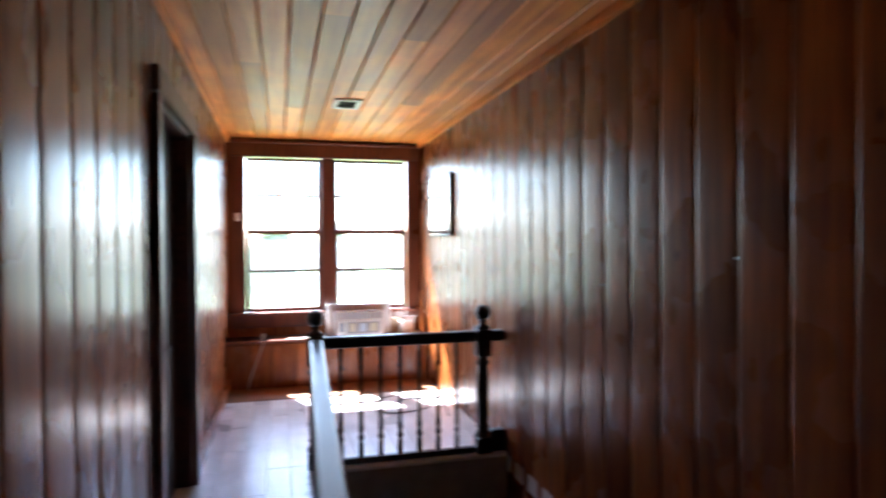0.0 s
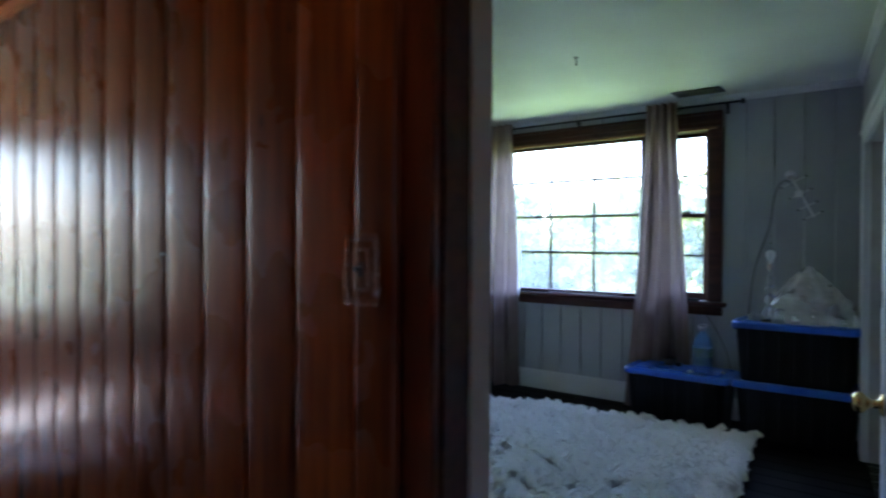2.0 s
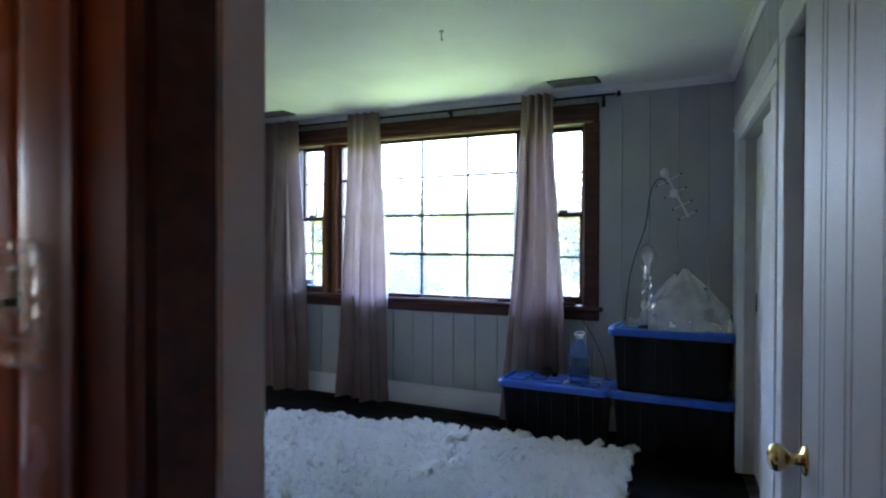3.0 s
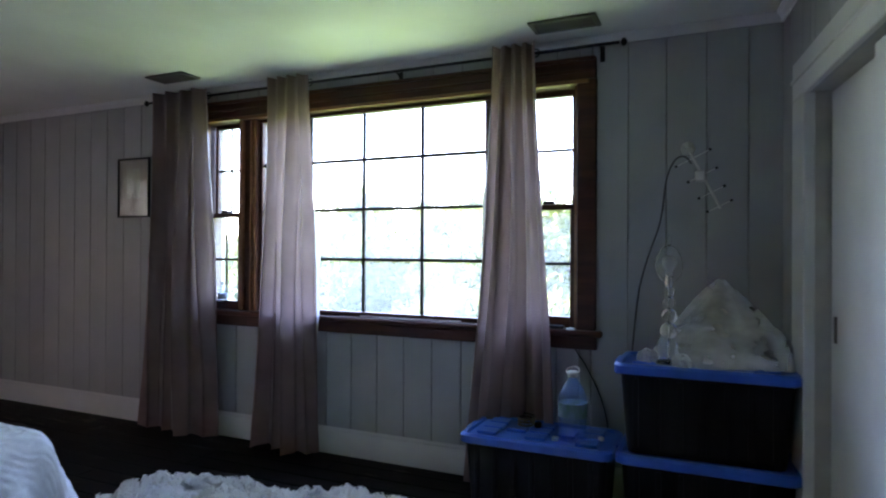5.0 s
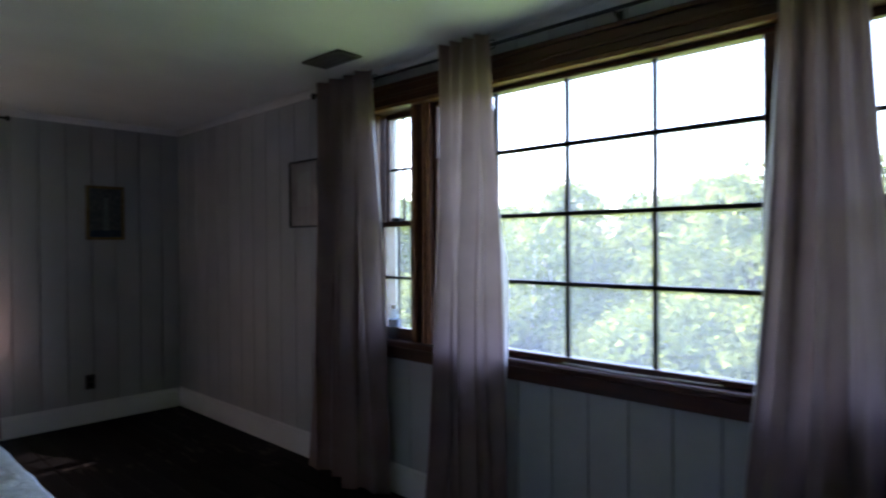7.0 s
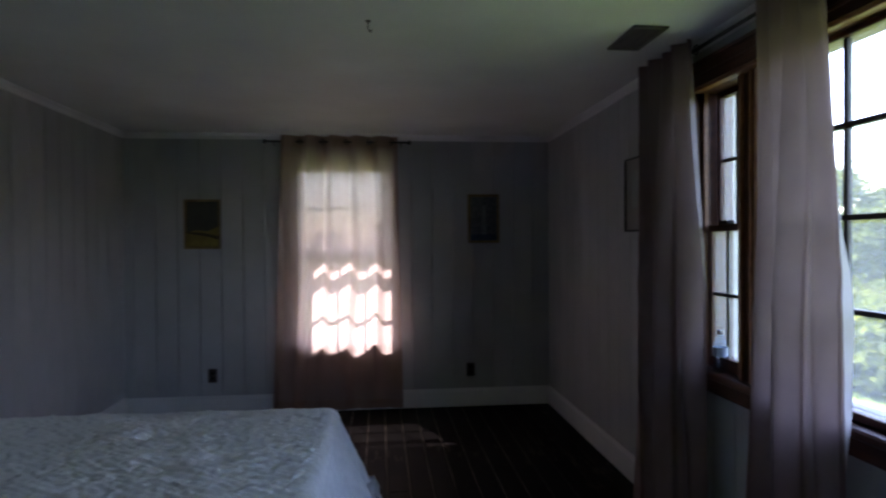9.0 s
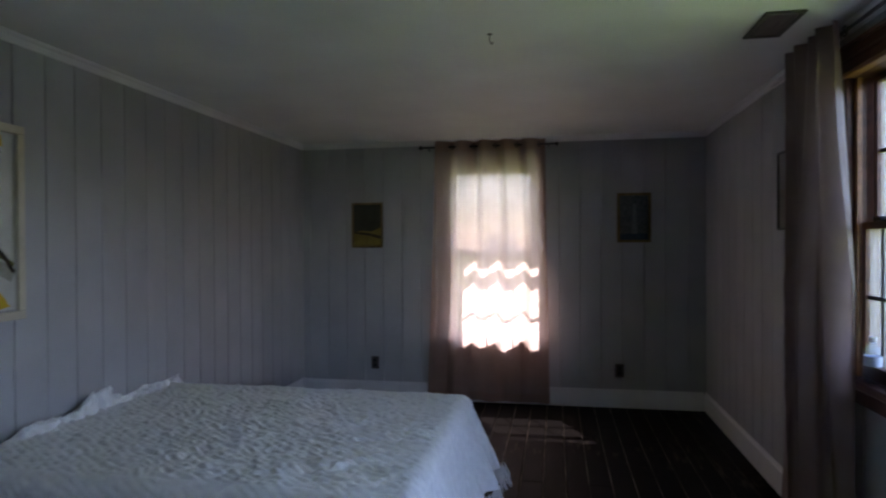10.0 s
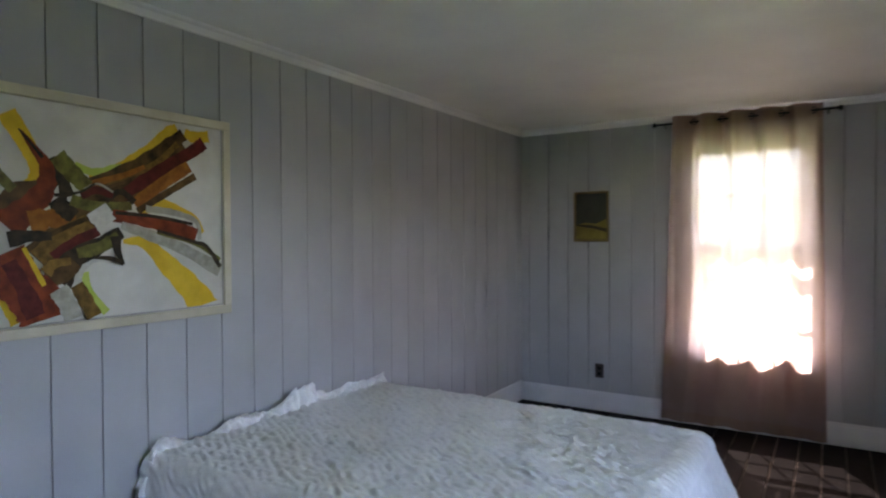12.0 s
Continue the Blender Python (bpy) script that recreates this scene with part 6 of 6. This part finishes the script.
def plate_ring(bm, w, h, y):
    """A rounded oblong outline with scallops; w and h are its half sizes."""
    vs = []
    for i in range(96):
        a = 6.2832 * i / 96
        c, s = math.cos(a), math.sin(a)
        q = 1 / (abs(c) ** 7 + abs(s) ** 7) ** (1 / 7)
        k = 1 + 0.050 * math.cos(a * 14)
        vs.append(bm.verts.new((w * c * q * k, y, h * s * q * k)))
    return vs
def plate_skin(rings, bm, cap):
    for a, b in zip(rings, rings[1:]):
        for k in range(96):
            bm.faces.new((a[k], a[(k + 1) % 96], b[(k + 1) % 96], b[k]))
    if cap:
        bm.faces.new(rings[-1])
    bmesh.ops.recalc_face_normals(bm, faces=bm.faces[:])
    return bm
bm = bmesh.new()
part("plate", plate_skin([plate_ring(bm, 0.054, 0.078, -0.001), plate_ring(bm, 0.054, 0.078, -0.004)], bm, True), PLATE, sw1)
bm = bmesh.new()
part("rim", plate_skin([plate_ring(bm, 0.058, 0.082, 0.0), plate_ring(bm, 0.059, 0.083, -0.007), plate_ring(bm, 0.054, 0.078, -0.013), plate_ring(bm, 0.046, 0.070, -0.012), plate_ring(bm, 0.041, 0.065, -0.0045)], bm, False), CUT, sw1, "scalloped raised glass rim")
bm = bmesh.new()
part("inner_bead", plate_skin([plate_ring(bm, 0.027, 0.050, -0.0045), plate_ring(bm, 0.025, 0.048, -0.0085), plate_ring(bm, 0.021, 0.044, -0.0085), plate_ring(bm, 0.019, 0.042, -0.0045)], bm, False), CUT, sw1)
part("slot", box((-0.006, -0.0062, -0.016), (0.006, -0.0045, 0.016), 0.0005), BLACK_PLASTIC, sw1)
part("toggle", box((-0.004, -0.026, -0.004), (0.004, -0.0063, 0.008), 0.002), DUST, sw1)

RY = 3.84
def newel(at, label):
    n = thing("newel_post", at, label, "newel post", "newel posts of the stair railing")
    part("foot", box((-0.052, -0.052, 0.0), (0.052, 0.052, 0.105), 0.006), BLACK_WOOD, n)
    part("shaft", lathe([(0.050, 0.106), (0.056, 0.116), (0.050, 0.13), (0.034, 0.155), (0.046, 0.175), (0.034, 0.195), (0.040, 0.215), (0.044, 0.42), (0.040, 0.50), (0.030, 0.575), (0.050, 0.60), (0.030, 0.625), (0.036, 0.644)], 20), BLACK_WOOD, n, smooth=True)
    part("block", box((-0.050, -0.050, 0.645), (0.050, 0.050, 0.825), 0.006), BLACK_WOOD, n)
    part("neck", lathe([(0.046, 0.825), (0.052, 0.838), (0.030, 0.853), (0.022, 0.868), (0.032, 0.887)], 18), BLACK_WOOD, n, smooth=True)
    part("ball", lathe([(0.052 * math.sin(a), 0.935 - 0.052 * math.cos(a)) for a in (math.pi * (0.1 + 0.88 * i / 10) for i in range(11))], 18), BLACK_WOOD, n, smooth=True)
newel((0.155, RY, HZ), "black turned newel post with a ball top at the railing corner")
newel((1.248, RY, HZ), "black turned newel post with a ball top against the pine wall")
newel((0.033, 0.70, HZ), "black turned newel post with ball top above the stairs")
railing = thing("stair_railing", (0.155, RY, HZ), "black painted stair railing with turned balusters", "railing")
part("handrail", box((0.051, -0.036, 0.742), (1.042, 0.036, 0.815), 0.014, seg=3), BLACK_WOOD, railing)
part("bottom_rail", box((0.053, -0.022, 0.004), (1.040, 0.022, 0.044), 0.006), BLACK_WOOD, railing)
part("handrail", box((1.144, -0.034, 0.742), (1.243, 0.034, 0.815), 0.010, seg=2), BLACK_WOOD, railing)
part("wall_block", box((1.144, -0.03, 0.004), (1.243, 0.03, 0.15), 0.006), BLACK_WOOD, railing)
side = pose(0, 0, 0, 0, 0, -2.2)                   # the long side runs a little askew
part("handrail", box((-0.040, -3.08, 0.742), (0.040, -0.052, 0.815), 0.014, seg=3), BLACK_WOOD, railing).matrix_basis = side
part("bottom_rail", box((-0.022, -3.08, 0.004), (0.022, -0.054, 0.044), 0.006), BLACK_WOOD, railing).matrix_basis = side
bal = [(0.017, 0.044), (0.017, 0.12), (0.011, 0.14), (0.021, 0.165), (0.012, 0.19), (0.018, 0.22), (0.013, 0.26), (0.011, 0.40), (0.014, 0.57), (0.010, 0.59), (0.020, 0.615), (0.011, 0.64), (0.016, 0.66), (0.016, 0.742)]
bme = mesh_of(lathe(bal, 12), BLACK_WOOD, True)
for k in range(7):
    shared("baluster", bme, railing, pose(0.153 + 0.1265 * k, 0, 0))
for k in range(20):
    shared("baluster", bme, railing, side @ pose(0, -0.20 - 0.145 * k, 0))
# edge of the stairwell and the stairs
FASCIA = mat("painted_fascia", ((0.24, 0.235, 0.23), (0.31, 0.305, 0.30)), 0.5)
trim("trim_stairwell", [((0.181, 3.771, HZ - 0.30), (1.399, 3.789, HZ - 0.016)), ((0.181, 0.751, HZ - 0.30), (0.199, 3.77, HZ - 0.016))], FASCIA, "painted fascia board round the stairwell")
trim("trim_stair_nosing", [((0.181, 3.755, HZ - 0.015), (1.399, 3.789, HZ + 0.002))], HALL_FLOOR, "floor nosing at the stairwell edge")
stairs = setting(thing("stairs", (0.79, 0.75, HZ), "wooden stairs going down in the stairwell", "stairs"))
for k in range(13):
    part("tread", box((-0.585, 0.24 * k, -0.19 * (k + 1) - 0.03), (0.585, 0.24 * k + 0.27, -0.19 * (k + 1)), 0.006), HALL_FLOOR, stairs)
    part("riser", box((-0.585, 0.24 * k + 0.001, -0.19 * (k + 1) + 0.001), (0.585, 0.24 * k + 0.018, -0.19 * k - 0.031), 0.002), FASCIA, stairs)

# the small warm lamp on the hall ceiling, by the bedroom door
GLOW = bpy.data.materials.new("warm_lit_glass")
GLOW.use_nodes = True
gb = GLOW.node_tree.nodes["Principled BSDF"]
gb.inputs["Base Color"].default_value = (0.8, 0.7, 0.5, 1)
gb.inputs["Emission Color"].default_value, gb.inputs["Emission Strength"].default_value = (1.0, 0.60, 0.22, 1), 0.42
cl2 = thing("ceiling_lamp", (0.62, 0.40, HC), "small lit ceiling lamp with a warm glass globe in the hall", "ceiling lamp")
part("canopy", lathe([(0.062, -0.001), (0.062, -0.012), (0.045, -0.024), (0.032, -0.030)], 20), BRASS, cl2, smooth=True)
part("globe", lathe([(0.030, -0.031), (0.055, -0.045), (0.076, -0.075), (0.078, -0.10), (0.062, -0.135), (0.030, -0.155), (0.002, -0.160)], 20), GLOW, cl2, "glowing warm glass globe", smooth=True)

# ledge under the hall window, with what stands on it
ledge = thing("window_bench", (0.42, 6.25, HZ), "built-in pine bench under the hall window", "bench")
part("front", box((-0.985, -0.155, 0.0), (0.985, -0.14, 0.43), 0.003), PINE, ledge)
part("seat", box((-0.985, -0.17, 0.431), (0.985, 0.145, 0.462), 0.006), REDWOOD, ledge)
for k in range(9):
    part("board", box((-0.98 + 0.218 * k, -0.162, 0.01), (-0.767 + 0.218 * k, -0.1555, 0.42), 0.003), PINE, ledge)
BZ = HZ + 0.462
ENAMEL = mat("aged_enamel", ((0.60, 0.60, 0.58), (0.68, 0.68, 0.66)), 0.45)
VENT_GREY = mat("grey_vent_panel", ((0.26, 0.26, 0.26), (0.33, 0.33, 0.33)), 0.5)
ac = thing("air_conditioner", (0.715, 6.22, BZ), "white window air conditioner with grey vents standing on the bench", "air conditioner")
part("housing", box((-0.245, -0.10, 0.0), (0.245, 0.14, 0.255), 0.014, seg=2), ENAMEL, ac)
for s in (-1, 1):
    acc = part("side_curtain", box((s * 0.285 - 0.036, -0.035, 0.0), (s * 0.285 + 0.036, 0.0, 0.315), 0.003), ENAMEL, ac, "white pleated filler panel")
    for k in range(4):
        part("pleat", box((s * 0.285 - 0.031 + 0.017 * k, -0.044, 0.01), (s * 0.285 - 0.021 + 0.017 * k, -0.0355, 0.305), 0.002), WHITE_PLASTIC, acc)
part("top_rail", box((-0.32, -0.03, 0.2555), (0.32, 0.02, 0.318), 0.004), ENAMEL, ac)
tv = part("top_vent", box((-0.225, -0.106, 0.175), (0.225, -0.1005, 0.238), 0.002), VENT_GREY, ac, "grey louvred outlet")
for k in range(9):
    part("louvre", box((-0.215 + 0.049 * k, -0.112, 0.18), (-0.209 + 0.049 * k, -0.1065, 0.233), 0.001), ENAMEL, tv)
fp = part("front_panel", box((-0.235, -0.114, 0.012), (0.235, -0.1005, 0.165), 0.005), ENAMEL, ac)
gr = part("filter_grille", box((-0.13, -0.118, 0.03), (0.20, -0.1145, 0.145), 0.002), VENT_GREY, fp)
part("control_strip", box((-0.205, -0.118, 0.05), (-0.155, -0.1145, 0.14), 0.002), mat("panel_blue_grey", ((0.22, 0.25, 0.30), (0.30, 0.33, 0.38)), 0.5), fp)
for x, w, m in ((-0.10, 0.05, (0.46, 0.40, 0.28)), (0.0, 0.06, (0.30, 0.36, 0.46)), (0.10, 0.07, (0.52, 0.48, 0.34))):
    part("sticker", box((x, -0.120, 0.05), (x + w, -0.1185, 0.13), 0.0005), mat("faded_sticker", (m, [c * 1.2 for c in m]), 0.6), fp)
for nm, cat, x, y, w, d, h, rot, m, lab in (("paper_box", "box", 1.20, 6.21, 0.14, 0.10, 0.13, 20, WHITE_PLASTIC, "small open white carton on the bench"), ("cardboard", "cardboard", 1.08, 6.23, 0.12, 0.015, 0.16, -12, mat("cardboard", ((0.42, 0.3, 0.18), (0.5, 0.37, 0.23)), 0.8), "piece of brown cardboard leaning on the air conditioner")):
    o = thing(nm, (x, y, BZ), lab, cat, rz=rot)
    part("body", box((-w / 2, -d / 2, 0.0), (w / 2, d / 2, h), 0.003), m, o)
    if nm == "paper_box":
        fl = part("flap", box((-w / 2, 0, 0), (w / 2, 0.002, 0.07)), m, o)
        fl.matrix_basis = pose(0, -d / 2, h, 40, 0, 0)
lean = thing("wood_strip", (1.33, 6.12, HZ), "pale wooden strip leaning in the corner by the window", "wood strip")
part("strip", tube([(0.0, -0.18, 0.0), (0.03, 0.05, 0.9)], 0.014, n=4), PINE, lean)
pap = thing("paper", (0.12, 6.2, BZ), "sheets of white paper on the bench", "paper")
part("sheet", box((-0.12, -0.09, 0.0), (0.12, 0.07, 0.004)), WHITE_PLASTIC, pap)
plug = thing("plug_adapter", (-0.22, 6.19, BZ), "white plug adapter with a trailing cord on the bench", "adapter")
part("body", box((-0.022, -0.02, 0), (0.022, 0.02, 0.05), 0.006), WHITE_PLASTIC, plug)
part("cord", tube(arc_points([(0, -0.02, 0.02), (0.0, -0.09, 0.015), (0.0, -0.135, -0.03), (-0.06, -0.14, -0.2), (-0.13, -0.15, -0.44), (0.0, -0.3, -0.458)], 8), 0.004, n=6), WHITE_PLASTIC, plug)
cord = thing("extension_cord", (0.95, 5.0, HZ), "thin dark cord lying in loops on the hall floor", "cable")
part("cord", tube(arc_points([(-0.5, 0.75, 0.006), (-0.2, 0.2, 0.006), (0.15, 0.35, 0.006), (0.2, 0.0, 0.006), (-0.15, -0.1, 0.008), (-0.25, 0.25, 0.008), (0.1, 0.5, 0.006), (0.35, 0.2, 0.006), (0.3, -0.3, 0.006)], 8), 0.005, n=6), IRON, cord)
hp = picture("framed_picture", "framed picture behind reflecting glass in a thin dark frame", (HX1 - 0.03, 5.44, 1.635), 0.74, 0.56, "-x", BLACK_WOOD, 0.02, [paint("pale_print", (0.5, 0.48, 0.45), (0.6, 0.58, 0.55))], 0.02)
gl = part("pane", box((-0.35, -0.016, -0.26), (0.35, -0.0145, 0.26)), PANE, hp)
gl.visible_shadow = False
th = thing("thermostat", (-0.46, HYN - 0.036, 1.56), "small white thermostat on the window casing", "thermostat")
part("case", box((-0.025, -0.02, -0.04), (0.025, 0, 0.04), 0.005), WHITE_PLASTIC, th)
for y, z in ((2.496, 1.105), (1.628, 1.251)):
    nl = thing("nail", (HX1 - 0.030, y, z), "bright nail head in the pine wall", "nail", "nails in the pine wall")
    part("head", lathe([(0.005, 0), (0.006, 0.002), (0.003, 0.004)], 8), WHITE_PLASTIC, nl).matrix_basis = pose(0, 0, 0, 0, -90, 0)
# ---- boards of the walls ----
planks(*EAST[:2], 0.0, ZC, -1, EAST[2], GREY_PAINT, 0.183, 0.012, seed=1, gap=0.002)
planks(*NORTH[:2], 0.0, ZC, 1, NORTH[2], GREY_PAINT, 0.183, 0.012, seed=2, gap=0.002)
planks(*SOUTH[:2], 0.0, ZC, -1, SOUTH[2], GREY_PAINT, 0.183, 0.012, seed=3, gap=0.002)
# west face of the bedroom: boards of the partition
rng = random.Random(9)
y, i = DOOR_Y1 + 0.1 - 0.02, 0
west = setting(link("wall_west", box((1.6005, DOOR_Y1 + 0.09, 0.0), (1.602, YN, ZC)), GROOVE), "grey-blue panelled bedroom wall beside the bed", "wall")
wm = mesh_of(box((0, -0.0895, 0.0), (0.01, 0.0895, ZC), 0.003), GREY_PAINT)
y = 2.23 - 0.182 * 8 - 0.091
while y < YN - 0.1:
    y += 0.182
    if y - 0.09 > DOOR_Y1 + 0.08:
        shared("plank", wm, west, pose(1.602, y, 0))
# pine boards of the hall
hall_e = setting(link("wall_hall_east", box((1.41, DOOR_Y1 + 0.02, -3.0), (1.4195, HYN, HC)), TRIM_BROWN), "varnished knotty pine board wall of the hall", "wall")
hall_s = setting(link("wall_hall_east_end", box((1.41, HYS, -3.0), (1.4195, DOOR_Y0 - 0.1, HC)), TRIM_BROWN), "varnished knotty pine board wall of the hall", "wall")
def pine(parent, x, y0, y1, z0, z1, face, w, first=None):
    me = {}
    y = y0 if first is None else first
    while y < y1 - 0.02:
        ww = min(w, y1 - y)
        if ww not in me:
            hwid = ww / 2 - 0.0015
            steps = (-1, -0.985, -0.96, -0.92, -0.84, -0.5, 0, 0.5, 0.84, 0.92, 0.96, 0.985, 1)
            prof = [(0.0, -hwid)] + [(face * (0.003 + 0.0012 * (1 - s * s) + 0.0055 * (1 - abs(s) ** 24)), hwid * s) for s in steps] + [(0.0, hwid)]
            bm = bmesh.new()
            lo = [bm.verts.new((a, b, z0)) for a, b in prof]
            hi = [bm.verts.new((a, b, z1)) for a, b in prof]
            for i in range(len(prof) - 1):
                f = bm.faces.new((lo[i], lo[i + 1], hi[i + 1], hi[i]))
                f.smooth = 0 < i < len(prof) - 2
            bmesh.ops.recalc_face_normals(bm, faces=bm.faces[:])
            m2 = bpy.data.meshes.new("plank")
            bm.to_mesh(m2)
            bm.free()
            m2.materials.append(PINE)
            me[ww] = m2
        shared("plank", me[ww], parent, pose(x, y + ww / 2, 0))
        y += w
pine(hall_e, 1.4095, 0.664, 0.79, -3.0, HC - 0.002, -1, 0.126)
pine(hall_e, 1.4095, 0.79, HYN, -3.0, HC - 0.002, -1, 0.2145)
pine(hall_s, 1.4095, HYS, DOOR_Y0 - 0.12, -3.0, HC - 0.002, -1, 0.2133)
hall_w = setting(link('wall_hall_west_face', box((HX0 - 0.0095, LD[1] + 0.1, HZ), (HX0 + 0.0004, HYN, HC)), TRIM_BROWN), 'varnished knotty pine board wall of the hall', 'wall')
pine(hall_w, HX0 + 0.0005, HYS, LD[0] - 0.065, HZ, HC - 0.002, 1, 0.2133)
pine(hall_w, HX0 + 0.0005, LD[1] + 0.12, HYN, HZ, HC - 0.002, 1, 0.2133)
pine(hall_w, HX0 + 0.0005, LD[0] - 0.065, LD[1] + 0.12, LD[2] + 0.111, HC - 0.002, 1, 0.2133)
